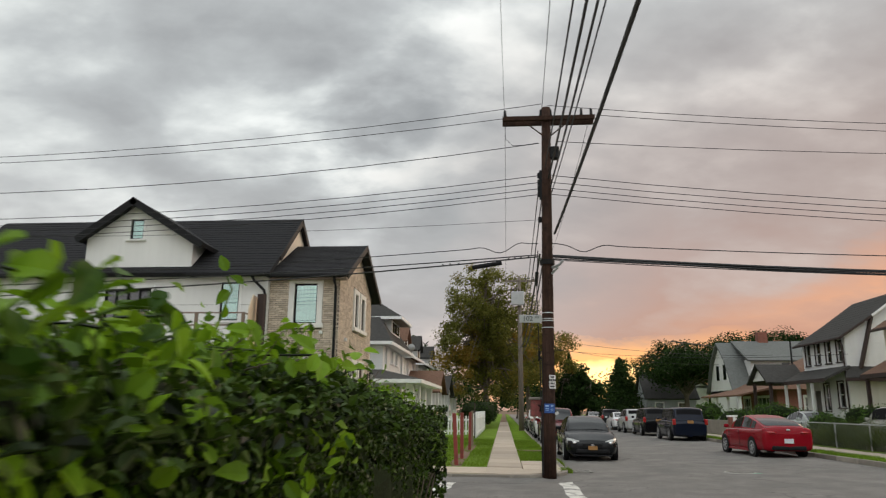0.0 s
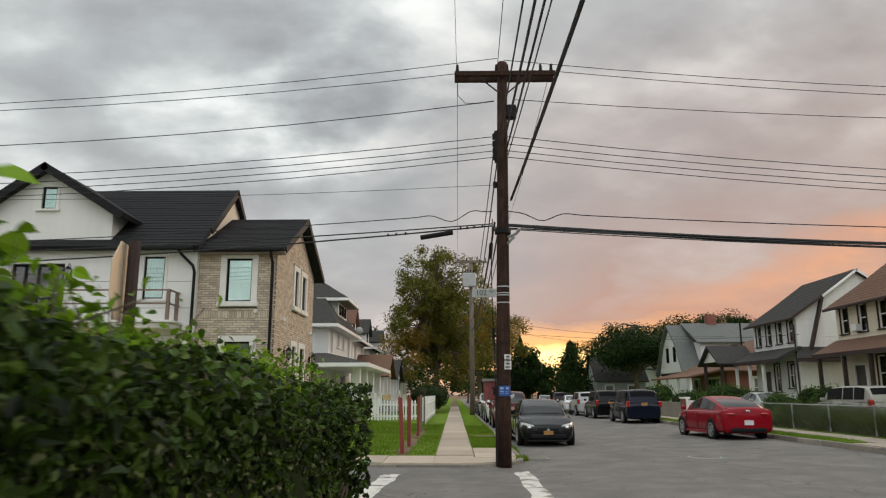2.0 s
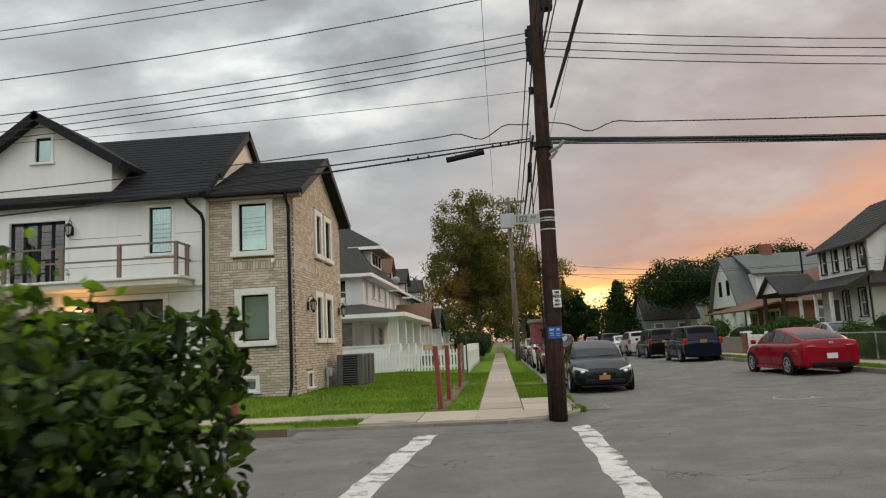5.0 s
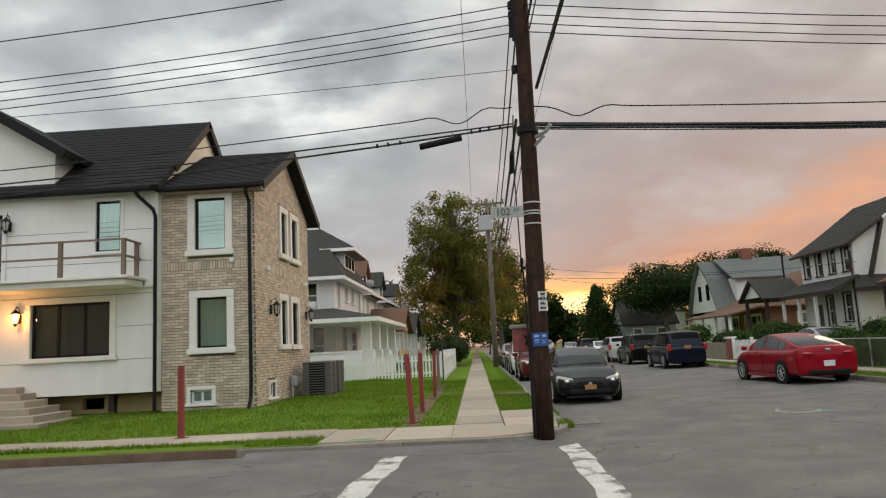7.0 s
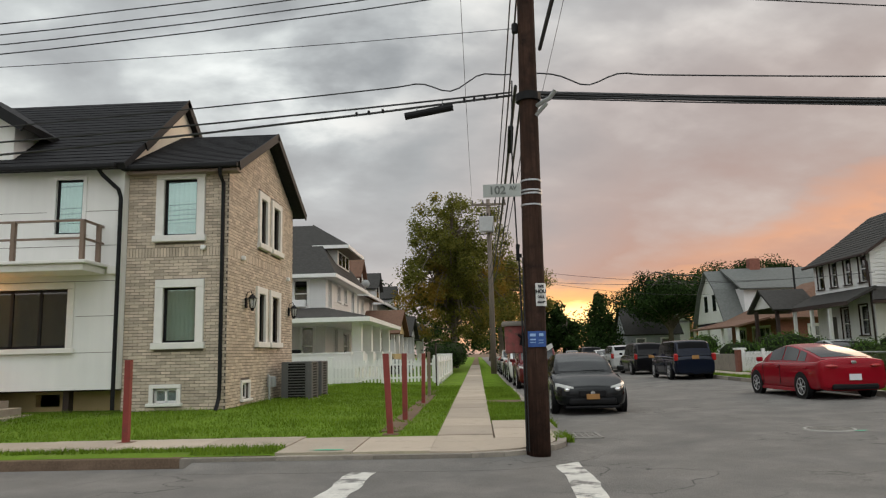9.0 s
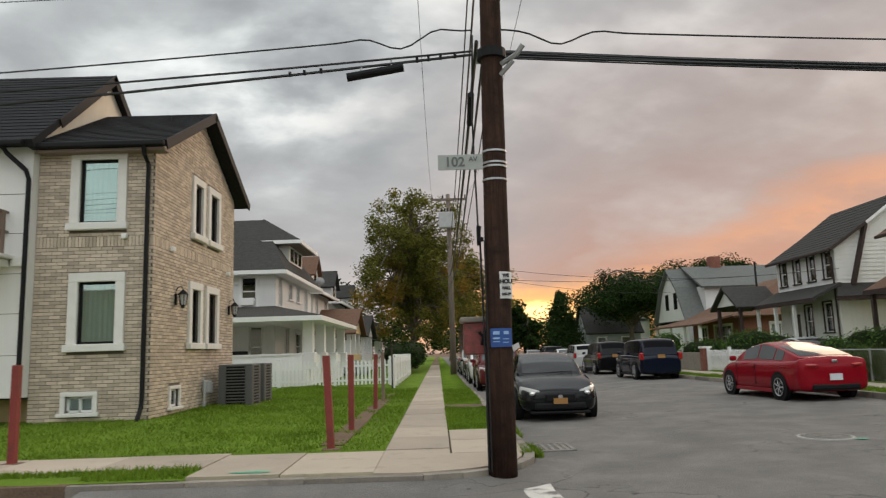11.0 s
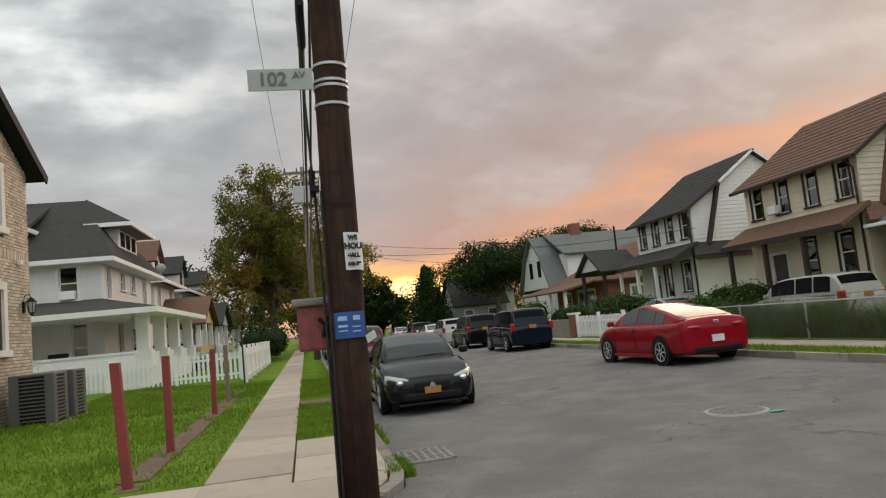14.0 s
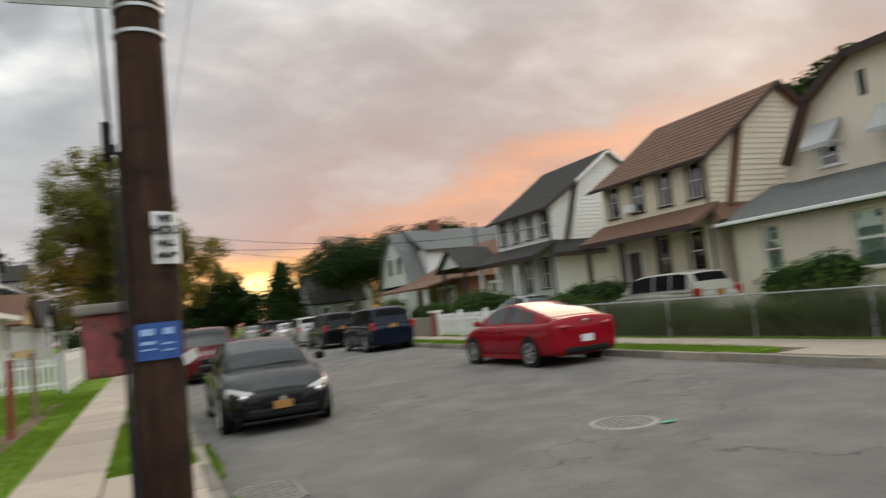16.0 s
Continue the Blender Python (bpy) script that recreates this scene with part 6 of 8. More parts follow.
    part("windshield", skin(y0 + 0.08, y1 - 0.06, 8, 8, 14, (1, -1), 0.008), CARGLASS, th, smooth=True)
    part("rear_window", skin(y2 + 0.06, y3 - spec.get("rw", 0.12), 8, 8, 14, (1, -1), 0.008), side_glass, th, smooth=True)
    cuts = [y0 + (y1 - y0) * 0.62, (y1 + y2) / 2 - 0.12, y2 + (y3 - y2) * 0.12, y2 + (y3 - y2) * 0.5] if not spec.get("suv") else [y0 + (y1 - y0) * 0.6, y1 + (y2 - y1) * 0.36, y1 + (y2 - y1) * 0.68, y2 - 0.03]
    for s in (1, -1):
        for c0, c1 in zip(cuts, cuts[1:]):
            part("side_window", skin(c0 + 0.03, c1 - 0.03, 5, 1, 6, (s,), 0.008), side_glass, th, smooth=True)
        part("mirror", B(s * wd - 0.1 + s * 0.12, s * wd + 0.1 + s * 0.1, y0 + 0.38, y0 + 0.5, belt, belt + 0.14, bevel=0.04), spec.get("mirror", paint), th)
        for yy in spec["axles"]:
            part("wheel_arch", T([(s * (wd - 0.12), yy, r + 0.01), (s * (wd + 0.006), yy, r + 0.01)], r + 0.055, 26), PLASTIC, th)
            wheel(th, s * (wd + 0.012), yy, r, s, rimmat or RIM)
        for ys in ((y1 + y2) / 2 - 0.12, y0 + 0.35):
            part("door_seam", B(min(s * (wd - 0.01), s * (wd + 0.003)), max(s * (wd - 0.01), s * (wd + 0.003)), ys, ys + 0.012, 0.35, belt - 0.06), PLASTIC, th)
        for yy in ((y1 + y2) / 2 - 0.35, y3 - 0.55):
            part("door_handle", B(s * wd - 0.012, s * wd + 0.018, yy, yy + 0.18, belt - 0.17, belt - 0.13, bevel=0.008), paint, th)
        part("sill", B(s * wd * 0.97 - 0.02, s * wd * 0.97 + 0.02, spec["axles"][0] + r, spec["axles"][1] - r, 0.17, 0.27, bevel=0.01), PLASTIC if spec.get("suv") else paint, th)
        # lamps
        hz = nose - 0.13
        hl = part("headlight", lens((s * wd * 0.72, 0.2, hz + 0.03), s), LAMPGLASS, th, "clear headlamp lens", smooth=True)
        part("lamp_reflector", blob((s * wd * 0.66, 0.03, hz + 0.005), (0.07, 0.05, 0.05), 0), CHROME, hl, smooth=True)
        tz = spec["tailz"]
        if spec.get("suv"):
            part("tail_light", B(s * wd * 0.9 - 0.09, s * wd * 0.9 + 0.09, L - 0.2, L + 0.005, tz - 0.02, tz + 0.3, bevel=0.05), TAIL, th, "red tail lamp")
        else:
            part("tail_light", blob((s * wd * 0.7, L - 0.1, tz + 0.04), (0.25, 0.11, 0.055), -s * 30), TAIL, th, "red tail lamp", smooth=True)
    part("grille", B(-wd * 0.36, wd * 0.36, -0.018, 0.06, nose - 0.3, nose - 0.13, bevel=0.03), PLASTIC, th)
    part("lower_intake", B(-wd * 0.62, wd * 0.62, -0.012, 0.09, 0.24, 0.4, bevel=0.05), PLASTIC, th)
    part("front_badge", T([(0, -0.035, nose - 0.2), (0, -0.02, nose - 0.2)], 0.055, 14), CHROME, th)
    part("front_bumper_lip", B(-wd * 0.72, wd * 0.72, 0.0, 0.14, 0.16, 0.22, bevel=0.03), spec.get("lip", PLASTIC), th)
    part("front_plate", B(-0.15, 0.15, -0.045, -0.02, 0.37, 0.49), PLATE_Y, th, "amber number plate")
    part("rear_plate", B(-0.155, 0.155, L + 0.005, L + 0.025, spec["platez"], spec["platez"] + 0.155), plate or PLATE_Y, th)
    part("rear_badge", B(-0.07, 0.07, L - 0.012, L + 0.012, tailz - 0.13, tailz - 0.06, bevel=0.02), CHROME, th)
    part("rear_diffuser", B(-wd * 0.66, wd * 0.66, L - 0.06, L + 0.004, 0.26, spec.get("difz", 0.42), bevel=0.05), PLASTIC, th)
    for s in (1, -1):
        part("wiper", T([(s * 0.1, y0 + 0.0, belt + 0.03), (s * 0.1 + 0.42, y0 + 0.06, belt + 0.05)], 0.007, 4), PLASTIC, th)
    th.matrix_basis = pose(*base, 0, 0, heading)
    return th


SEDAN = dict(L=4.72, W=1.78, H=1.45, belt=0.96, hood=0.93, deck=1.02, nose=0.71, tail=0.98, cabin=(1.22, 2.12, 3.2, 4.2), axles=(0.9, 3.72), r=0.325, tailz=0.78, platez=0.78)
COMPACT = dict(L=4.57, W=1.82, H=1.46, belt=0.96, hood=0.94, deck=1.08, nose=0.74, tail=1.05, fall=0.1, cabin=(1.0, 1.95, 3.1, 4.3), axles=(0.88, 3.58), r=0.32, difz=0.42, tailz=0.82, platez=0.5)
SUV = dict(L=4.75, W=1.87, H=1.78, belt=1.08, hood=1.08, deck=1.06, nose=0.9, tail=1.06, cabin=(1.2, 1.85, 4.3, 4.62), axles=(0.92, 3.72), r=0.36, tailz=0.86, platez=0.92, suv=True, roofw=0.78)
BOXY = dict(SUV, H=1.7, L=4.5, cabin=(1.15, 1.8, 4.05, 4.38), axles=(0.9, 3.55))
GRAPHITE, CHERRY, NAVY, INKY, SILVER = car_paint("graphite_paint", (0.008, 0.009, 0.010)), car_paint("red_paint", (0.25, 0.006, 0.014)), car_paint("navy_paint", (0.006, 0.009, 0.02)), car_paint("black_paint", (0.006, 0.006, 0.007)), car_paint("silver_paint", (0.42, 0.42, 0.41))
MAROON, WHITEP, PEARL = car_paint("maroon_paint", (0.10, 0.012, 0.014)), car_paint("white_paint", (0.68, 0.68, 0.68)), car_paint("pale_silver_paint", (0.34, 0.36, 0.35))
car((3.37, 24.1, rz(3.37)), 0, GRAPHITE, "dark graphite sedan parked facing the crossing", SEDAN)
car((3.25, 36.5, rz(3.2)), 0, MAROON, "dark red pickup-like car parked at the kerb", SUV)
car((3.2, 43.0, rz(3.2)), 0, WHITEP, "white car parked at the kerb", SUV)
car((3.2, 49.5, rz(3.2)), 0, INKY, "black car parked at the kerb", SEDAN)
car((3.2, 56.0, rz(3.2)), 0, SILVER, "silver car parked at the kerb", BOXY)
car((3.2, 62.5, rz(3.2)), 0, INKY, "dark car parked at the kerb", SEDAN)


def parked(x, y_rear, paint, label, spec, plate=None, turn=0.0):
    """Parked on the far side, tail towards the crossing."""
    return car((x, y_rear + spec["L"], rz(x)), 180 + turn, paint, label, spec, plate=plate)


parked(10.1, 25.95, CHERRY, "bright red compact sedan parked at the kerb", COMPACT, PLATE_W, 3)
parked(10.42, 39.6, NAVY, "dark navy sport utility car parked at the kerb", SUV)
parked(10.3, 47.2, INKY, "black sport utility car with bright tail lamps", SUV)
parked(10.2, 53.5, SILVER, "silver sport utility car parked at the kerb", BOXY)
parked(10.2, 60.0, WHITEP, "white sedan parked at the kerb", SEDAN)
parked(10.2, 66.5, INKY, "dark car parked at the kerb", BOXY)
parked(10.2, 78, SILVER, "silver car parked far along the street", SEDAN)

# ---- hedge at the near corner ----
hedge = thing("hedge", (-0.7, 1.2, 0.13), "tall privet hedge overgrown with vines", "hedge")
rng = np.random.default_rng(5)


def hedge_top(y, x=0.0):
    return 1.73 - 0.07 * x + 0.1 * noise.noise((x * 1.2, y * 0.9, 0)) + 0.05 * noise.noise((x * 3, y * 3, 4)) - 0.07 * min(1.0, max(0.0, (y - 2.4) / 1.4))


def hedge_face(y, z):
    return -0.15 + 0.07 * noise.noise((y * 1.1, z * 1.4, 7)) - 0.05 * max(0, z - 1.3)


# core under the leaves, its near-black colour standing in for the hedge's inner shade
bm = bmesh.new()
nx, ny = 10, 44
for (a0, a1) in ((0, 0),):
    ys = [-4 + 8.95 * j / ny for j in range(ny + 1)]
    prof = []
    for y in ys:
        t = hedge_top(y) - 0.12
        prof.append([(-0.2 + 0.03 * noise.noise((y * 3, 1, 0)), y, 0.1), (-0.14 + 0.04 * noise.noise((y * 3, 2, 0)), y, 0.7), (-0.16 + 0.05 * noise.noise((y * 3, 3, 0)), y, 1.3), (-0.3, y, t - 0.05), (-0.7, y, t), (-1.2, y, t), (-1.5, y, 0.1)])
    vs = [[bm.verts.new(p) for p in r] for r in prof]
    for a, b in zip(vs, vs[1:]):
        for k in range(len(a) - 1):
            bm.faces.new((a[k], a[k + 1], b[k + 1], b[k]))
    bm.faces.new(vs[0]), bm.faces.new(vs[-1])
part("inside", bm, HEDGE_SHADE, hedge)
N = 60000
y, z = rng.uniform(-2.5, 5.25, N), rng.uniform(0.2, 1.8, N)
x = np.array([hedge_face(b, c) for b, c in zip(y, z)]) - rng.exponential(0.06, N)
top = np.array([hedge_top(b) for b in y])
k = z < top
f1, n1 = np.stack([x, y, z], 1)[k], np.tile((1.0, 0.1, 0.35), (k.sum(), 1))
M = 32000
x, y = rng.uniform(-1.5, 0.0, M), rng.uniform(-2.5, 5.2, M)
z = np.array([hedge_top(b, a) for a, b in zip(x, y)]) - rng.exponential(0.05, M) - np.maximum(0, x + 0.12) * 0.5
f2, n2 = np.stack([x, y, z], 1), np.tile((0.1, 0.0, 1.0), (M, 1))
E_ = 16000
x, z = rng.uniform(-1.5, 0.0, E_), rng.uniform(0.25, 1.68, E_)
y = 5.22 + 0.1 * np.array([noise.noise((a * 2, c * 2, 9)) for a, c in zip(x, z)]) - rng.exponential(0.08, E_)
f3, n3 = np.stack([x, y, z], 1), np.tile((0.1, 1.0, 0.3), (E_, 1))
leaves("foliage", np.concatenate([f1, f2, f3]), np.concatenate([n1, n2, n3]), 0.03, LEAF_HEDGE, hedge, seed=8, spread=0.8, fine=True)
# sprigs that stand above the top
sp_c, sp_n = [], []
twigs = bmesh.new()
for s in range(1300):
    bx, by = rng.uniform(-1.3, -0.2), rng.uniform(0.2, 5.2)
    h = rng.uniform(0.06, 0.24) * (0.6 if by < 1.4 else 0.8)
    b0 = Vector((bx, by, hedge_top(by, bx) - 0.06))
    b1 = b0 + Vector((rng.normal() * 0.07, rng.normal() * 0.07, h))
    tube(twigs, [b0, b0.lerp(b1, 0.5) + Vector((rng.normal() * 0.02, 0, 0)), b1], 0.004, 4, 0.0015)
    for q in range(9):
        p = b0.lerp(b1, 0.15 + 0.85 * q / 8)
        sp_c.append(p + Vector(rng.normal(size=3) * 0.025)), sp_n.append((rng.normal(), rng.normal(), 1.2))
leaves("sprig_leaves", np.array(sp_c), np.array(sp_n), 0.03, LEAF_VINE, hedge, seed=9, fine=True)
for s in range(26):
    by, bz = rng.uniform(4.2, 5.2), 0.15
    tube(twigs, [(rng.uniform(-0.5, -0.1), by, bz), (rng.uniform(-0.4, -0.05), by + 0.05, 0.6), (rng.uniform(-0.5, 0.0), by + 0.1, 1.2)], 0.012, 5, 0.005)
part("twig_work", twigs, BARK, hedge, kind="stuff")
# broad vine leaves trailing over the near end
vine = thing("vine", (-0.4, 0.9, 1.4), "bright green broad-leaved vine climbing over the hedge", "vine")
vc, vn = [], []
stems = bmesh.new()
for s in range(170):
    y0, z0 = rng.uniform(-0.6, 1.9), rng.uniform(0.9, 1.75)
    p = Vector((hedge_face(y0, z0) - 0.15, y0, z0))
    d = Vector((rng.normal() * 0.4 + 0.1, rng.normal() * 0.5, rng.uniform(0.1, 0.9))).normalized()
    pts = [p]
    for q in range(7):
        d = (d + Vector(rng.normal(size=3) * 0.3) + Vector((-0.05, 0, -0.06))).normalized()
        p = p + d * 0.075
        p.x, p.z = min(p.x, -0.04), min(p.z, 1.79)
        pts.append(p)
        vc.append(p + Vector(rng.normal(size=3) * 0.03)), vn.append((0.7, 0.1, 0.9))
        vc.append(p + Vector(rng.normal(size=3) * 0.04)), vn.append((0.5, -0.4, 0.8))
    tube(stems, pts, 0.004, 4, 0.002)
bc, bn = [], []
shoots = [(-0.97, 2.6, 1.55, 0.7), (-0.82, 2.45, 1.55, 0.45), (-1.15, 2.5, 1.55, 0.5)]
shoots += [(rng.uniform(-1.3, -0.5), rng.uniform(1.3, 3.2), 1.55, rng.uniform(0.16, 0.34)) for q in range(30)]
for x0, y0, z0, h in shoots:
    p, pts = Vector((x0, y0, z0)), []
    for q in range(11):
        p = p + Vector((rng.normal() * 0.03, rng.normal() * 0.03, h / 11))
        pts.append(p)
        bc.append(p + Vector(rng.normal(size=3) * 0.05)), bn.append((0.5, -0.7, 0.6))
        if q < 8:
            bc.append(p + Vector(rng.normal(size=3) * 0.08)), bn.append((0.3, -0.6, 0.8))
    tube(stems, pts, 0.008, 5, 0.004)
part("stem", stems, LEAF_HEDGE, vine, kind="stuff")
leaves("vine_leaves", np.array(vc), np.array(vn), 0.052, LEAF_VINE, vine, seed=12, fold=0.16, spread=0.8, fine=True)
leaves("shoot_leaves", np.array(bc), np.array(bn), 0.075, LEAF_VINE, vine, seed=13, fold=0.12, spread=0.5, fine=True)

# ---- trees and distant greenery ----
def spire(name, base, height, radius, count, size, label, seed):
    """A cone-shaped evergreen: trunk, drooping boughs in whorls, ragged leaves."""
    rg = np.random.default_rng(seed)
    th = thing(name, base, label, "tree")
    bx, by, bz = base
    part("trunk", T([(bx, by, bz - 0.1), (bx, by, bz + height * 0.96)], 0.16, 8, 0.02), BARK, th)
    boughs, cs, ns = bmesh.new(), [], []
    n = 110
    for k in range(n):
        f = (k + 0.5) / n
        z = bz + 0.3 + (height - 0.5) * f
        r = radius * min(1.0, 0.55 + 3 * f) * (1 - f) ** 0.72 * rg.uniform(0.75, 1.12) + 0.08
        a = k * 2.4
        tip = Vector((bx + r * math.cos(a), by + r * math.sin(a), z - 0.12 * r))
        tube(boughs, [(bx, by, z), tip], 0.035, 4, 0.01)
        m_ = max(6, int(count / n * (0.35 + 1.3 * (1 - f))))
        u = rg.uniform(0.3, 1.05, m_)[:, None]
        cs.append(np.array((bx, by, z)) * (1 - u) + np.array(tip) * u + rg.normal(size=(m_, 3)) * (0.1 + 0.12 * r))
        ns.append(np.tile((math.cos(a), math.sin(a), 0.5), (m_, 1)))
    part("boughs", boughs, BARK, th, kind="stuff")
    leaves("foliage", np.concatenate(cs), np.concatenate(ns), size, LEAF_DARK, th, seed=seed)
    return th



tree("plane_tree", (-1.5, 74, 0.15), 16.5, 0.45, (9.0, 6.3, 7.6), 52000, 0.2, LEAF_TREE, "tall street plane tree, green turning gold", 21, 0.2, 240)
tree("street_tree", (3.6, 92, 0.15), 13.5, 0.4, (8.2, 6.0, 4.6), 20000, 0.27, LEAF_TREE, "street tree with thin gold-green crown", 22, 0.35, 60)
tree("locust_tree", (20.2, 80, 0.3), 11.0, 0.4, (6.3, 6.2, 2.4), 26000, 0.22, LEAF_DARK, "flat-topped dark tree behind the houses", 23, 0.25, 130)
tree("garden_tree", (33, 92, 0.3), 11, 0.4, (7.5, 9, 3.2), 60000, 0.26, LEAF_DARK, "broad dark tree behind the far roofs", 24, 0.3, 200)
tree("garden_tree", (46, 86, 0.3), 11, 0.4, (7.3, 9, 3.4), 60000, 0.26, LEAF_DARK, "broad dark tree behind the far roofs", 25, 0.3, 200)
tree("garden_tree", (47, 66, 0.3), 13.5, 0.4, (7.6, 7, 3.2), 40000, 0.25, LEAF_DARK, "dark tree rising behind the brown-roofed house", 26, 0.3, 140)
tree("garden_tree", (38, 39.5, 0.3), 12.5, 0.35, (10.6, 3.8, 2.0), 7000, 0.34, LEAF_DARK, "dark tree behind the cream house", 27, 0.3, 40)
tree("garden_tree", (-14, 96, 0.3), 12, 0.35, (7.0, 6.0, 3.5), 3200, 0.55, LEAF_DARK, "dark tree beyond the row of houses", 28, 0.3, 24)
for k, (x, y, h, w) in enumerate(((9.2, 118, 6.0, 3.2), (6.0, 125, 6.5, 4), (11.8, 96, 6.6, 1.7), (3, 140, 8, 6), (16, 150, 9, 7), (24, 150, 10, 8), (-8, 140, 10, 8), (35, 130, 10, 8))):
    tree("far_tree", (x, y, 0.1), h, 0.2, (h * 0.5, w, h * 0.42), 2200, 0.5, LEAF_DARK, "dark tree far down the street", 40 + k, 0.2, 20)
spire("conifer", (13.9, 84, 0.1), 7.6, 2.7, 9000, 0.26, "dark broad cone-shaped evergreen down the street", 61)
tree("street_tree", (9.2, 98, 0.1), 8.2, 0.3, (4.3, 3.6, 3.4), 11000, 0.34, LEAF_DARK, "dark round tree down the street", 62, 0.15, 60)
spire("conifer", (10.6, 112, 0.1), 10.4, 1.5, 2500, 0.3, "thin pointed conifer far down the street", 63)
bushy("clipped_hedge", (-1.6, 62.5, 0.15), (1.5, 6.5, 1.3), 12, 5000, 0.16, LEAF_DARK, "dark clipped hedge beside the pavement", "hedge", 51)
bushy("bush", (16.6, 44.5, 0.3), (1.4, 2.6, 1.1), 8, 3600, 0.12, LEAF_BUSH, "rounded green bush in a front garden", "bush", 52)
bushy("bush", (16.4, 49.5, 0.3), (1.3, 2.4, 1.0), 7, 3200, 0.12, LEAF_BUSH, "rounded green bush in a front garden", "bush", 53)
bushy("bush", (15.6, 55.0, 0.3), (1.4, 2.0, 1.3), 6, 2600, 0.13, LEAF_BUSH, "pale green bush in a front garden", "bush", 54)
bushy("bush", (18.6, 37.6, 0.3), (1.2, 1.6, 1.0), 5, 2200, 0.11, LEAF_BUSH, "leafy bush beside the porch", "bush", 55)
bushy("bush", (15.5, 34.6, 0.28), (0.8, 1.3, 0.8), 6, 2400, 0.1, LEAF_BUSH, "leafy dark bush beside the fence", "bush", 57)
bushy("bush", (19.4, 27.8, 0.3), (0.9, 1.6, 1.0), 6, 2400, 0.12, LEAF_BUSH, "leafy shrub under the cream house's window", "bush", 56)

# ---- houses across the street ----
def clap(bm, axis, at, out, u0, u1, z0, z1, holes=(), step=0.2, clip=None):
    """Lapped siding boards proud of a wall."""
    z = z0
    while z < z1 - 0.02:
        segs = [(u0, u1)]
        if clip:
            a, b = clip(z + step / 2)
            segs = [(max(u0, a), min(u1, b))]
        for h in holes:
            if h[2] < z + step and h[3] > z:
                segs = [s for a, b in segs for s in ((a, min(b, h[0])), (max(a, h[1]), b)) if s[1] - s[0] > 0.02]
        for a, b in segs:
            if b - a < 0.05:
                continue
            n0, n1 = 0.03 * out, 0.006 * out
            t = min(z + step, z1)
            if axis == "x":
                prism(bm, [(at - 0.002 * out, z), (at + n0, z), (at + n1, t), (at - 0.002 * out, t)], "y", a, b)
            else:
                prism(bm, [(at - 0.002 * out, z), (at + n0, z), (at + n1, t), (at - 0.002 * out, t)], "x", a, b)
        z += step
    return bm


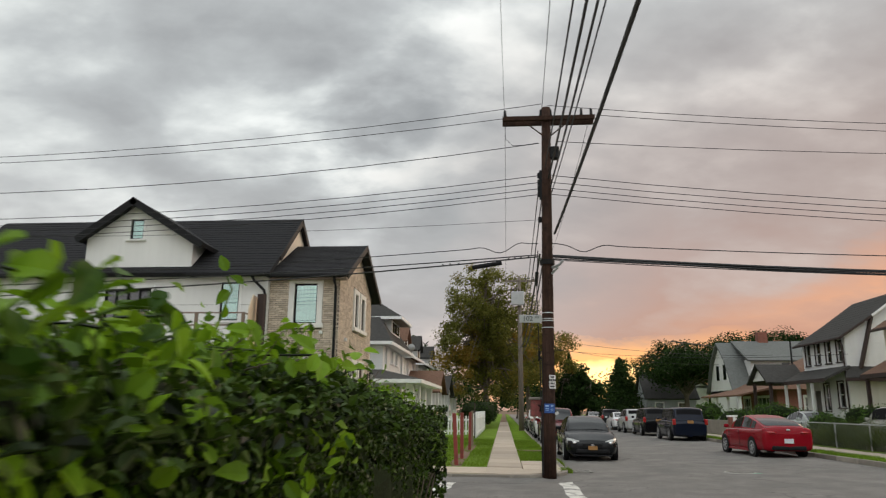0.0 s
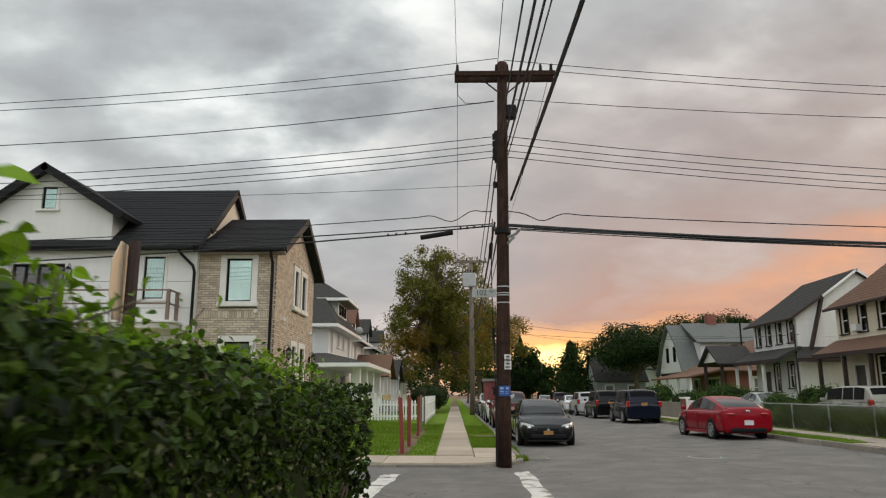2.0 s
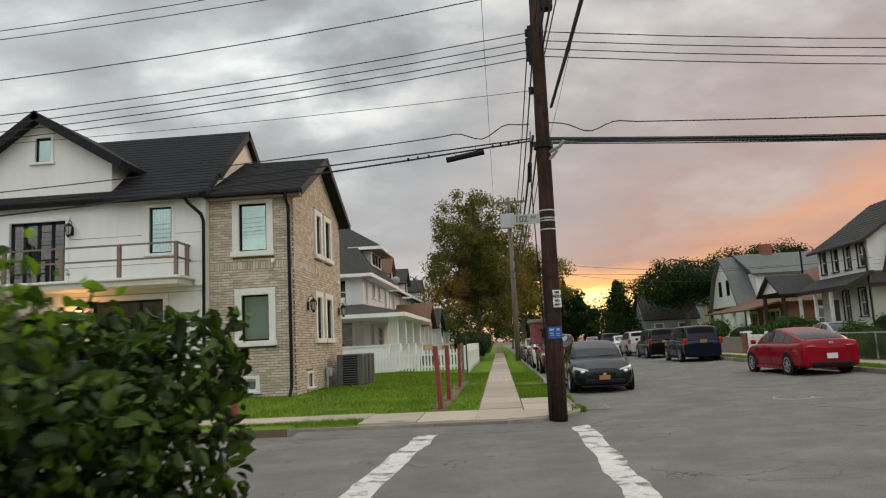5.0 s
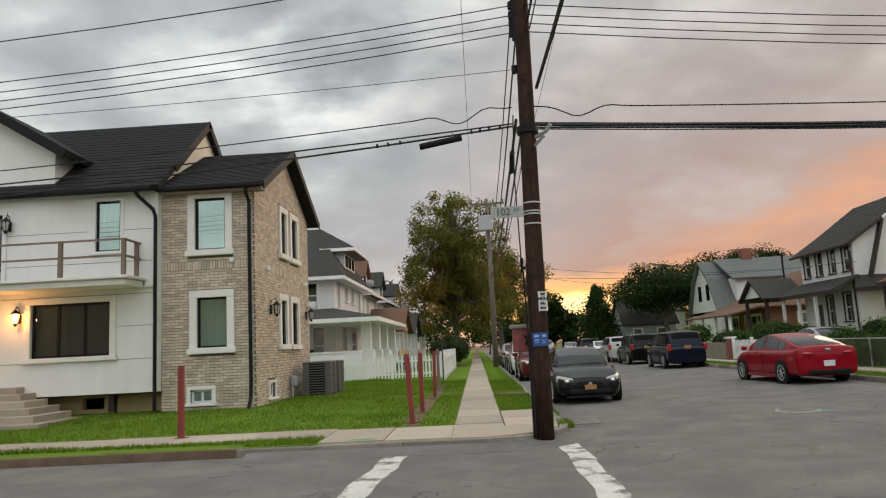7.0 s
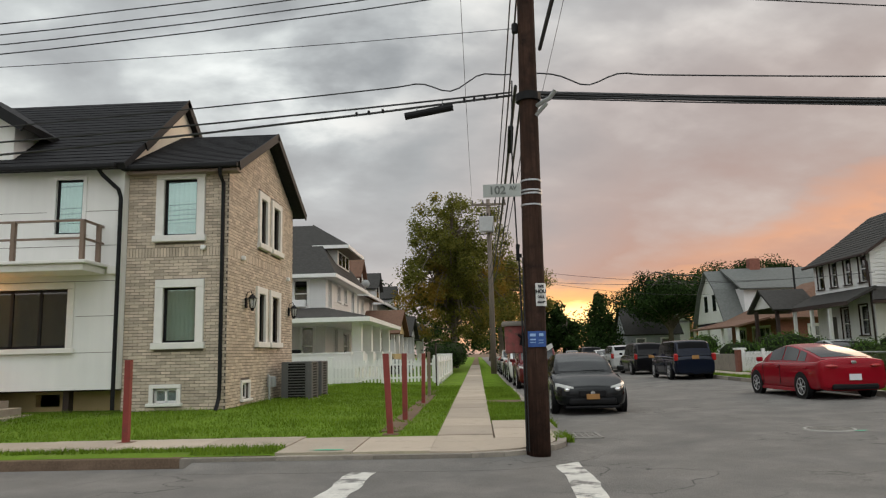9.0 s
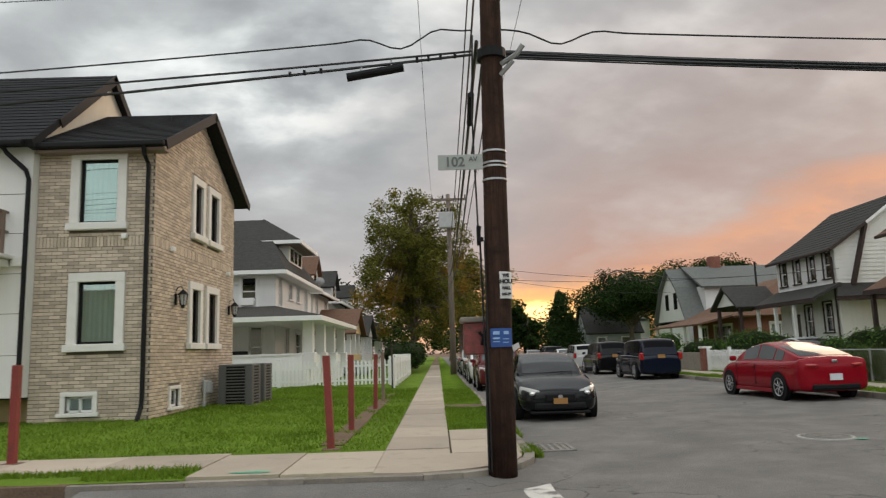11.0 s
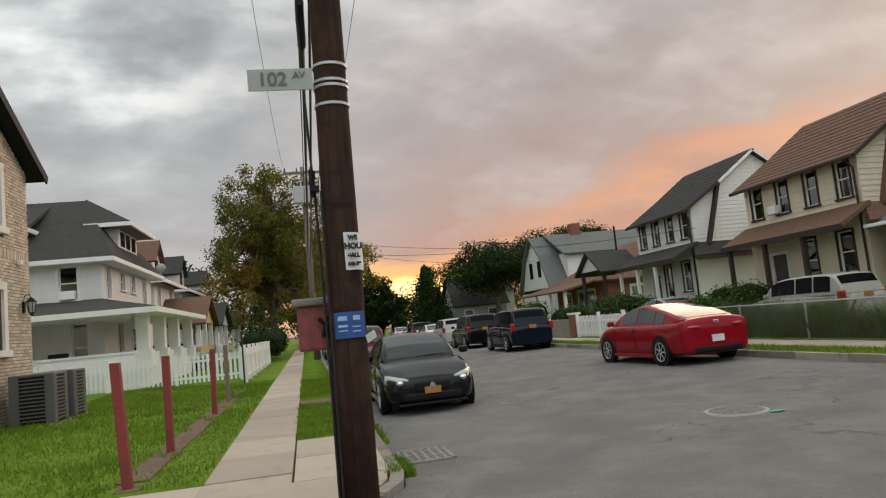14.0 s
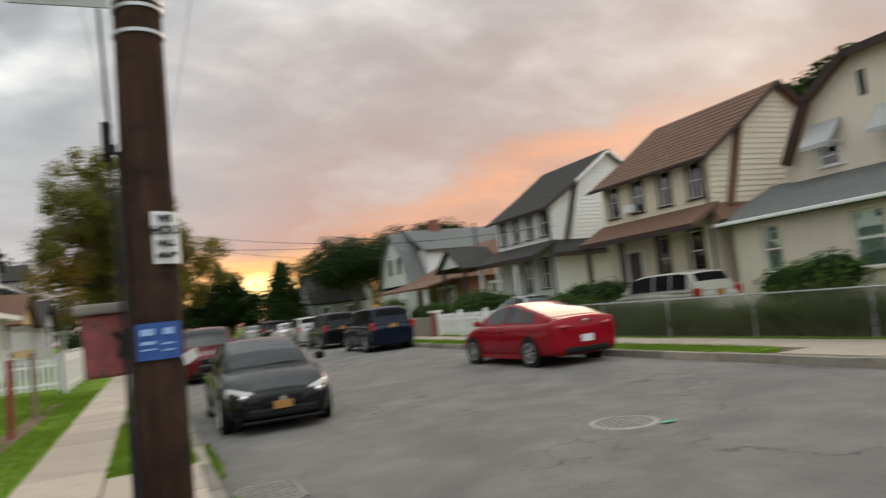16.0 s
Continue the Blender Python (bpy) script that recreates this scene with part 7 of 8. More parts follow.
def gambrel_house(y0, y1, x0, roofmat, wallmat, label, seed, porch, eave=6.1, wins=4, lower=None):
    """Front to the street (west) at x0, gambrel gables south and north."""
    rnd = random.Random(seed)
    th = thing("house", (x0, y0, 0.28), label, "house", "gambrel houses across the street")
    d = 7.6
    xr, zr = x0 + 3.7, eave + 2.65
    xb, zb = x0 + 1.5, eave + 1.08
    ups = []
    for k in range(wins):
        c = y0 + 0.75 + (y1 - y0 - 1.5) * k / (wins - 1)
        ups.append((c - 0.33, c + 0.33, eave - 1.48, eave - 0.12))
    lows = [(y0 + 0.7, y0 + 1.45, 1.95, 3.45), (y0 + 2.6, y0 + 3.3, 1.75, 3.4), (y1 - 2.2, y1 - 1.3, 0.85, 3.0)]
    part("front_wall", wall(bmesh.new(), "x", x0, 0.2, y0, y1, 0.2, eave, ups + lows), wallmat, th)
    bm = bmesh.new()
    prof = [(x0 + 0.2, 0.2), (x0 + d, 0.2), (x0 + d, eave), (2 * xr - xb, zb), (xr, zr), (xb, zb), (x0 + 0.2, eave - 0.05)]
    prism(bm, prof, "y", y0, y0 + 0.2)
    prism(bm, prof, "y", y1 - 0.2, y1)
    box(bm, x0 + d - 0.2, x0 + d, y0 + 0.2, y1 - 0.2, 0.2, eave)
    part("side_wall", bm, wallmat, th)
    bm = clap(bmesh.new(), "x", x0, -1, y0, y1, 0.9, eave, [(u[0] - 0.09, u[1] + 0.09, u[2] - 0.1, u[3] + 0.09) for u in ups + lows])
    def clip(z):
        if z < eave:
            return (x0, x0 + d)
        if z < zb:
            s = (z - eave) / (zb - eave)
            return (x0 + (xb - x0) * s, x0 + d - (xb - x0) * s)
        s = (z - zb) / (zr - zb)
        return (xb + (xr - xb) * s, 2 * xr - xb - (xr - xb) * s)
    clap(bm, "y", y0, -1, x0 - 0.02, x0 + d, 0.9, zr - 0.1, clip=clip)
    part("siding", bm, wallmat, th)
    for u in ups:
        window(th, "x", x0, -1, *u, trim=0.08, depth=0.05, trimmat=DARKTRIM, framemat=WHITETRIM, frame_w=0.05, curtain=CURTAIN if rnd.random() < 0.4 else None)
    for u in lows[:2]:
        window(th, "x", x0, -1, *u, trim=0.08, depth=0.05, trimmat=DARKTRIM, framemat=WHITETRIM, frame_w=0.05)
    dr = part("door", B(x0 + 0.02, x0 + 0.08, *lows[2][:2], lows[2][2], lows[2][3]), DOORMAT, th)
    part("door_trim", join(B(x0 - 0.06, x0, lows[2][0] - 0.1, lows[2][0], lows[2][2], lows[2][3]), B(x0 - 0.06, x0, lows[2][1], lows[2][1] + 0.1, lows[2][2], lows[2][3]), B(x0 - 0.06, x0, lows[2][0] - 0.1, lows[2][1] + 0.1, lows[2][3], lows[2][3] + 0.1)), WHITETRIM, dr)
    window(th, "y", y0, -1, x0 + 4.6, x0 + 5.2, eave - 1.35, eave - 0.15, trim=0.08, depth=0.05, trimmat=DARKTRIM, framemat=WHITETRIM)
    part("room_shade_lining", B(x0 + 0.9, x0 + 1.0, y0 + 0.3, y1 - 0.3, 0.5, eave), ROOM_SHADE, th)
    ya, yb = y0 - 0.35, y1 + 0.35
    e0 = (x0 - 0.45, eave - 0.12)
    pts = [e0, (xb, zb + 0.1), (xr, zr + 0.12), (2 * xr - xb, zb + 0.1), (x0 + d + 0.3, eave - 0.12)]
    for (a, b), nm in zip(zip(pts, pts[1:]), ("roof_slope",) * 4):
        q = [(a[0], ya, a[1]), (a[0], yb, a[1]), (b[0], yb, b[1]), (b[0], ya, b[1])]
        part(nm, slab(bmesh.new(), q, 0.12), roofmat, th)
        bm = bmesh.new()
        n = 7
        for k in range(n):
            p, r = k / n, (k + 1) / n
            xa, za, xc, zc = a[0] + (b[0] - a[0]) * p, a[1] + (b[1] - a[1]) * p, a[0] + (b[0] - a[0]) * r, a[1] + (b[1] - a[1]) * r
            hi_, lo_ = (0.03, 0.008) if b[1] > a[1] else (0.008, 0.03)
            slab(bm, [(xa, ya + 0.02, za + hi_), (xa, yb - 0.02, za + hi_), (xc, yb - 0.02, zc + lo_), (xc, ya + 0.02, zc + lo_)], 0.012)
        part("shingling", bm, roofmat, th, kind="stuff")
        part("rake_board", slab(bmesh.new(), [(a[0], ya - 0.035, a[1] + 0.01), (a[0], ya - 0.003, a[1] + 0.01), (b[0], ya - 0.003, b[1] + 0.01), (b[0], ya - 0.035, b[1] + 0.01)], 0.13), WHITETRIM if seed == 1 and a is not e0 else DARKTRIM, th)
    part("gutter", B(x0 - 0.56, x0 - 0.44, ya, yb, eave - 0.25, eave - 0.12, bevel=0.03), DARKTRIM, th)
    part("downspout", T([(x0 - 0.5, y0 + 0.1, eave - 0.2), (x0 - 0.1, y0 + 0.12, eave - 0.5), (x0 - 0.08, y0 + 0.12, 0.5)], 0.045, 6), DARKTRIM, th)
    # flared skirt strut that runs down the gable
    part("gable_strut", prism(bmesh.new(), [(x0 + 1.5, zb), (x0 + 1.64, zb), (x0 + 0.74, 4.2), (x0 + 0.6, 4.2)], "y", y0 - 0.33, y0), roofmat if seed != 1 else DARKTRIM, th)
    # pent roof between the storeys, then the porch
    pz = 4.35
    part("pent_roof", join(slab(bmesh.new(), [(x0 - porch, y0 - 0.3, 3.62), (x0 - porch, y1 + 0.3, 3.62), (x0, y1 + 0.3, pz), (x0, y0 - 0.3, pz)], 0.14), slab(bmesh.new(), [(x0 - 0.5, y0 - 0.75, 3.62), (x0 + 5.0, y0 - 0.75, 3.75), (x0 + 5.0, y0, 4.3), (x0, y0, pz)], 0.12)), roofmat, th)
    part("pent_fascia", join(B(x0 - porch - 0.04, x0 - porch + 0.04, y0 - 0.32, y1 + 0.32, 3.4, 3.6), B(x0 - 0.5, x0 + 5, y0 - 0.78, y0 - 0.72, 3.42, 3.6)), DARKTRIM, th)
    part("porch_floor", B(x0 - porch, x0, y0 + 1.6, y1, 0.2, 0.85, bevel=0.02), CONCRETE, th)
    for yy in (y0 + 1.8, (y0 + y1) / 2 + 0.8, y1 - 0.1):
        part("porch_post", B(x0 - porch + 0.05, x0 - porch + 0.22, yy - 0.08, yy + 0.08, 0.85, 3.45, bevel=0.015), WHITETRIM if seed == 1 else DARKTRIM, th)
    bm = bmesh.new()
    for k in range(int((y1 - y0 - 1.8) / 0.14)):
        tube(bm, [(x0 - porch + 0.12, y0 + 1.9 + 0.14 * k, 0.9), (x0 - porch + 0.12, y0 + 1.9 + 0.14 * k, 1.75)], 0.012, 4)
    tube(bm, [(x0 - porch + 0.12, y0 + 1.8, 1.76), (x0 - porch + 0.12, y1, 1.76)], 0.025, 5)
    tube(bm, [(x0 - porch + 0.12, y0 + 1.8, 0.95), (x0 - porch + 0.12, y1, 0.95)], 0.018, 5)
    part("porch_railing", bm, BLACK, th)
    for k in range(4):
        part("porch_step", B(x0 - porch - 0.3 * (k + 1), x0 - porch, y1 - 2.3, y1 - 1.0, 0.2, 0.85 - 0.16 * (k + 1), bevel=0.01), CONCRETE, th)
    return th


h1 = gambrel_house(43.3, 49.3, 20.5, SHINGLE_GREY, SIDING, "white-sided gambrel house with grey shingle roof", 1, 1.5)
pg = [(49.9, 3.75), (53.2, 3.75), (51.55, 4.95)]
part("porch_gable", prism(bmesh.new(), [(49.4, 3.75), (52.9, 3.75), (51.15, 4.75)], "x", 18.2, 18.3), WHITETRIM, h1)
part("porch_gable_roof", join(slab(bmesh.new(), [(17.9, 49.1, 3.6), (20.6, 49.1, 3.6), (20.6, 51.15, 4.9), (17.9, 51.15, 4.9)], 0.12), slab(bmesh.new(), [(17.9, 53.2, 3.6), (20.6, 53.2, 3.6), (20.6, 51.15, 4.9), (17.9, 51.15, 4.9)], 0.12)), SHINGLE_GREY, h1)
for yy in (49.6, 52.7):
    part("porch_post", B(18.2, 18.4, yy - 0.1, yy + 0.1, 0.3, 3.6, bevel=0.02), DARKTRIM, h1)
h2 = gambrel_house(32.3, 38.8, 20.5, SHINGLE_BROWN, CREAM, "cream-sided gambrel house with brown shingle roof", 2, 1.3)
part("air_conditioner", B(20.2, 20.5, 36.55, 37.05, 4.66, 5.0, bevel=0.02), WHITETRIM, h2)

h3 = thing("house", (20.5, 21.0, 0.28), "cream plastered house with awnings and a low front wing", "house")
LW = [(29.55, 30.3, 1.6, 3.15), (26.0, 27.0, 1.5, 3.15)]
part("wing_wall", wall(bmesh.new(), "x", 20.5, 0.2, 20, 31.5, 0.2, 3.5, LW), PLASTER, h3)
part("wing_wall", join(B(20.7, 23, 31.3, 31.5, 0.2, 3.6), B(20.7, 23, 20, 20.2, 0.2, 3.6)), PLASTER, h3)
for u in LW:
    window(h3, "x", 20.5, -1, *u, trim=0.1, depth=0.05, trimmat=PLASTER, framemat=WHITETRIM, curtain=CURTAIN, glass=GLASS)
part("wing_roof", slab(bmesh.new(), [(20.05, 19.7, 3.45), (20.05, 31.9, 3.45), (23.0, 31.9, 4.75), (23.0, 19.7, 4.75)], 0.14), SHINGLE_LIGHT, h3)
part("wing_gutter", B(19.95, 20.06, 19.7, 31.9, 3.36, 3.48, bevel=0.03), WHITETRIM, h3)
prof = [(30.9, 0.2), (21.2, 0.2), (21.2, 5.2), (22.9, 7.3), (24.6, 8.3), (28.0, 8.3), (29.7, 7.2), (30.8, 5.2)]
part("main_gable", prism(bmesh.new(), [(y, z) for y, z in prof], "x", 22.8, 23.0), PLASTER, h3)
part("main_wall", join(B(23, 31, 30.9, 31.1, 0.2, 5.4), B(23, 31, 21.2, 21.4, 0.2, 5.4)), PLASTER, h3)
for a, b in zip(prof[2:], prof[3:]):
    s = 1 if a[0] < 26 and b[0] <= 26.3 else 1
    part("roof_slope", slab(bmesh.new(), [(22.4, a[0], a[1] + 0.12), (31.2, a[0], a[1] + 0.12), (31.2, b[0], b[1] + 0.12), (22.4, b[0], b[1] + 0.12)], 0.14), SHINGLE_BROWN, h3)
    part("rake_board", slab(bmesh.new(), [(22.36, a[0], a[1] + 0.13), (22.395, a[0], a[1] + 0.13), (22.395, b[0], b[1] + 0.13), (22.36, b[0], b[1] + 0.13)], 0.26), DARKTRIM, h3)
for y in (28.75, 26.3):
    w = window(h3, "x", 22.8, -1, y, y + 0.75, 4.95, 5.6, trim=0.08, depth=0.04, trimmat=WHITETRIM, framemat=WHITETRIM, recess=-0.02)
    part("awning", join(slab(bmesh.new(), [(22.05, y - 0.2, 5.65), (22.05, y + 0.95, 5.65), (22.78, y + 0.95, 6.45), (22.78, y - 0.2, 6.45)], 0.03), B(22.06, 22.8, y - 0.2, y - 0.18, 5.62, 5.68), B(22.04, 22.07, y - 0.2, y + 0.95, 5.5, 5.64)), GREYBOX, h3, "grey metal window awning")
part("slit_window", B(22.77, 22.8, 27.55, 27.8, 6.9, 7.7), CARGLASS, h3)
part("chimney", B(26.5, 27.2, 24.5, 25.3, 8.0, 10.3, bevel=0.02), REDBRICK, h3)

# ---- next down the street: brick bungalow, white gambrel, grey house ----
bg = thing("house", (20.0, 57.0, 0.28), "red brick bungalow with brown hipped roof", "house")
part("brick_wall", wall(bmesh.new(), "x", 21.0, 0.25, 56, 65, 0.2, 3.4, [(57.5, 60.5, 1.3, 2.8), (62, 63.5, 1.3, 2.8)]), REDBRICK, bg)
part("brick_wall", join(wall(bmesh.new(), "y", 56, 0.25, 21.25, 30, 0.2, 3.4, [(23, 24.4, 1.4, 2.8)]), B(29.75, 30, 56.25, 65, 0.2, 3.4)), REDBRICK, bg)
window(bg, "x", 21.0, -1, 57.5, 60.5, 1.3, 2.8, cols=3, curtain=CURTAIN)
window(bg, "x", 21.0, -1, 62, 63.5, 1.3, 2.8, cols=2)
window(bg, "y", 56, -1, 23, 24.4, 1.4, 2.8, cols=2)
for q in ([(20.3, 55.4, 3.35), (20.3, 65.6, 3.35), (25.5, 62, 6.1), (25.5, 59, 6.1)], [(20.3, 55.4, 3.35), (30.7, 55.4, 3.35), (25.5, 59, 6.1)], [(30.7, 55.4, 3.35), (30.7, 65.6, 3.35), (25.5, 62, 6.1), (25.5, 59, 6.1)], [(20.3, 65.6, 3.35), (30.7, 65.6, 3.35), (25.5, 62, 6.1)]):
    part("roof_slope", slab(bmesh.new(), q, 0.14), SHINGLE_BROWN, bg)
part("porch_roof", slab(bmesh.new(), [(18.0, 55.8, 2.9), (18.0, 66, 2.9), (21, 66, 3.6), (21, 55.8, 3.6)], 0.12), SHINGLE_BROWN, bg)
for yy in (56.2, 59.2, 62.2, 65.6):
    part("porch_post", B(18.2, 18.4, yy - 0.1, yy + 0.1, 0.3, 2.8, bevel=0.02), WHITETRIM, bg)
part("chimney_pipe", T([(22.5, 56.5, 3.5), (22.5, 56.5, 7.0)], 0.07, 8), BLACK, bg)


def far_house(x0, x1, y0, y1, eave, ridge, wallmat, roofmat, label, along="x", gamb=False, seed=0):
    th = thing("house", ((x0 + x1) / 2, y0, 0.2), label, "house", "houses down the street")
    ym, xm = (y0 + y1) / 2, (x0 + x1) / 2
    if along == "x":
        wn = [(x0 + 0.9, x0 + 1.8, 1.2, 2.6), (x1 - 2.0, x1 - 1.1, 1.2, 2.6)] + ([(x0 + 1.0, x0 + 1.8, eave - 1.5, eave - 0.3), (x1 - 1.9, x1 - 1.1, eave - 1.5, eave - 0.3)] if eave > 4.5 else [])
    else:
        wn = [(x0 + 1.0, x0 + 1.9, 1.2, 2.6), (x1 - 2.0, x1 - 1.1, 1.2, 2.6)] + ([(xm - 1.6, xm - 0.9, eave - 1.4, eave - 0.2), (xm + 0.9, xm + 1.6, eave - 1.4, eave - 0.2)] if eave > 4.5 else [])
    part("wall", wall(bmesh.new(), "y", y0, 0.2, x0, x1, 0.1, eave, wn), wallmat, th)
    part("wall", join(B(x0, x0 + 0.2, y0 + 0.2, y1, 0.1, eave), B(x1 - 0.2, x1, y0 + 0.2, y1, 0.1, eave), B(x0 + 0.2, x1 - 0.2, y1 - 0.2, y1, 0.1, eave)), wallmat, th)
    part("room_shade_lining", B(x0 + 0.3, x1 - 0.3, y0 + 1, y0 + 1.1, 0.2, eave), ROOM_SHADE, th)
    for u in wn:
        window(th, "y", y0, -1, *u, trim=0.1, depth=0.05, cols=1)
    if along == "x":
        ends, o = (x0, x1), 0.35
        pr = [(y0 - o, eave - 0.15), (ym, ridge), (y1 + o, eave - 0.15)]
        if gamb:
            pr = [(y0 - o, eave - 0.15), (y0 + (ym - y0) * 0.45, eave + (ridge - eave) * 0.62), (ym, ridge), (y1 - (y1 - ym) * 0.45, eave + (ridge - eave) * 0.62), (y1 + o, eave - 0.15)]
        part("gable", prism(bmesh.new(), [(min(max(p[0], y0), y1), p[1] - 0.08) for p in pr], "x", x0, x0 + 0.2), wallmat, th)
        for a, b in zip(pr, pr[1:]):
            part("roof_slope", slab(bmesh.new(), [(x0 - o, a[0], a[1]), (x1 + o, a[0], a[1]), (x1 + o, b[0], b[1]), (x0 - o, b[0], b[1])], 0.14), roofmat, th)
    else:
        o = 0.35
        pr = [(x0 - o, eave - 0.15), (xm, ridge), (x1 + o, eave - 0.15)]
        if gamb:
            pr = [(x0 - o, eave - 0.15), (x0 + (xm - x0) * 0.4, eave + (ridge - eave) * 0.62), (xm, ridge), (x1 - (x1 - xm) * 0.4, eave + (ridge - eave) * 0.62), (x1 + o, eave - 0.15)]
        part("gable", prism(bmesh.new(), [(min(max(p[0], x0), x1), p[1] - 0.08) for p in pr], "y", y0, y0 + 0.2), wallmat, th)
        for a, b in zip(pr, pr[1:]):
            part("roof_slope", slab(bmesh.new(), [(a[0], y0 - o, a[1]), (a[0], y1 + o, a[1]), (b[0], y1 + o, b[1]), (b[0], y0 - o, b[1])], 0.14), roofmat, th)
        window(th, "y", y0, -1, xm - 0.4, xm + 0.4, eave + 0.1, eave + 1.0, trim=0.08, depth=0.04, recess=-0.03)
    return th


fg = far_house(21.4, 32, 67, 75, 3.6, 8.2, SIDING, SHINGLE_LIGHT, "white gambrel house with faded grey roof", "x", True)
part("dormer_wall", B(22.9, 31.9, 66.9, 69.2, 3.5, 6.35), SIDING, fg)
part("dormer_roof", slab(bmesh.new(), [(22.5, 66.4, 6.25), (32.3, 66.4, 6.25), (32.3, 71, 8.36), (22.5, 71, 8.36)], 0.14), SHINGLE_LIGHT, fg)
part("chimney", B(25.0, 25.9, 70.6, 71.4, 7.8, 9.2, bevel=0.02), REDBRICK, fg)
for x_ in (25.6, 28.9):
    part("dormer_window", B(x_, x_ + 1.0, 66.86, 66.92, 5.0, 6.0), CARGLASS, fg)
for y_ in (69.4, 71.6):
    part("gable_window", B(21.36, 21.42, y_, y_ + 0.8, 4.6, 6.0), CARGLASS, fg)
far_house(17.0, 22.5, 85, 92, 3.2, 6.3, GREYWALL, SHINGLE_GREY, "grey-sided house with dark hipped roof", "x")
far_house(10.5, 15, 150, 158, 4.5, 7.2, SIDING, SHINGLE_GREY, "white house far down the street", "x")
far_house(20, 28, 100, 108, 5.0, 8.0, SIDING, SHINGLE_GREY, "pale house behind the trees", "y")

# ---- houses on the near side, beyond the lawn ----
hp = thing("house", (-8.5, 40.0, 0.3), "white two-storey house with hipped grey roof and wide porch", "house")
PX, PY0, PY1 = -4.9, 39.6, 50.2
HWX, NY, FYH = -6.8, 42.2, 51.6
wins = [(42.9, 43.6, 4.0, 5.4), (45.2, 46.0, 4.5, 5.3), (47.2, 48.0, 4.5, 5.3), (49.6, 50.4, 4.0, 5.4), (44.4, 45.2, 1.0, 3.0), (47.0, 48.6, 1.4, 2.8)]
part("front_wall", wall(bmesh.new(), "x", HWX, -0.2, NY, FYH, 0.2, 5.6, wins), SIDING, hp)
sw = [(-8.4, -7.7, 4.0, 5.35), (-12.5, -11.6, 4.5, 5.2), (-8.0, -7.4, 1.1, 3.0)]
part("side_wall", wall(bmesh.new(), "y", NY, 0.2, -16, HWX - 0.2, 0.2, 5.6, sw), SIDING, hp)
part("side_wall", join(B(-16, HWX - 0.2, FYH - 0.2, FYH, 0.2, 5.6), B(-16.2, -16, NY, FYH, 0.2, 5.6)), SIDING, hp)
part("siding", clap(clap(bmesh.new(), "x", HWX, 1, NY, FYH, 3.6, 5.6, [(u[0] - 0.1, u[1] + 0.1, u[2] - 0.1, u[3] + 0.1) for u in wins], 0.125), "y", NY, -1, -16, HWX, 0.6, 5.6, [(u[0] - 0.1, u[1] + 0.1, u[2] - 0.1, u[3] + 0.1) for u in sw], 0.125), SIDING, hp)
for u in wins:
    window(hp, "x", HWX, 1, *u, trim=0.1, depth=0.05)
for u in sw:
    window(hp, "y", NY, -1, *u, trim=0.1, depth=0.05)
part("window_unit", B(-8.35, -7.75, NY - 0.3, NY, 4.0, 4.35, bevel=0.02), WHITETRIM, hp)
part("room_shade_lining", join(B(-8.6, -8.5, NY + 0.3, FYH - 0.3, 0.3, 5.5), B(-15.8, -7.6, NY + 1.0, NY + 1.1, 0.3, 5.5)), ROOM_SHADE, hp)
ex0, ex1, ey0, ey1, ez = -16.7, HWX + 0.6, NY - 0.6, FYH + 0.6, 5.62
rya, rxa, rxb, rzz = 46.9, -8.5, -14.2, 9.0
for q in ([(ex1, ey0, ez), (ex1, ey1, ez), (rxa, rya, rzz)], [(ex0, ey0, ez), (ex1, ey0, ez), (rxa, rya, rzz), (rxb, rya, rzz)], [(ex0, ey1, ez), (ex1, ey1, ez), (rxa, rya, rzz), (rxb, rya, rzz)], [(ex0, ey0, ez), (ex0, ey1, ez), (rxb, rya, rzz)]):
    part("roof_slope", slab(bmesh.new(), q, 0.14), SHINGLE_GREY, hp)
part("eave_board", join(B(ex1 - 0.05, ex1 + 0.05, ey0, ey1, ez - 0.2, ez - 0.02), B(ex0, ex1, ey0 - 0.05, ey0 + 0.05, ez - 0.2, ez - 0.02)), WHITETRIM, hp)
part("eave_soffit", join(B(HWX, ex1, ey0, ey1, ez - 0.22, ez - 0.19), B(ex0, HWX, ey0, NY, ez - 0.22, ez - 0.19)), WHITETRIM, hp)
part("dormer", B(-9.0, -6.75, 45.1, 48.7, 5.9, 7.35), SIDING, hp)
part("dormer", B(-12.6, -10.2, 43.3, 46.0, 5.9, 7.2), SIDING, hp)
DE = 7.47
for q in ([(-6.05, 44.45, DE), (-6.05, 49.35, DE), (rxa, rya, 9.06)], [(-8.1, 44.45, DE), (-6.05, 44.45, DE), (rxa, rya, 9.06)], [(-8.1, 49.35, DE), (-6.05, 49.35, DE), (rxa, rya, 9.06)]):
    part("dormer_roof", slab(bmesh.new(), q, 0.1), SHINGLE_GREY, hp)
part("dormer_roof", slab(bmesh.new(), [(-13.1, 42.8, 7.2), (-9.7, 42.8, 7.2), (-9.9, 46.4, 8.7), (-12.9, 46.4, 8.7)], 0.14), SHINGLE_GREY, hp)
part("dormer_eave", join(B(-6.1, -6.0, 44.4, 49.4, DE - 0.2, DE - 0.02), B(-8.0, -6.1, 44.4, 44.48, DE - 0.2, DE - 0.02)), WHITETRIM, hp)
part("dormer_soffit", B(-7.6, -6.1, 44.5, 49.3, DE - 0.2, DE - 0.17), SOFFIT, hp)
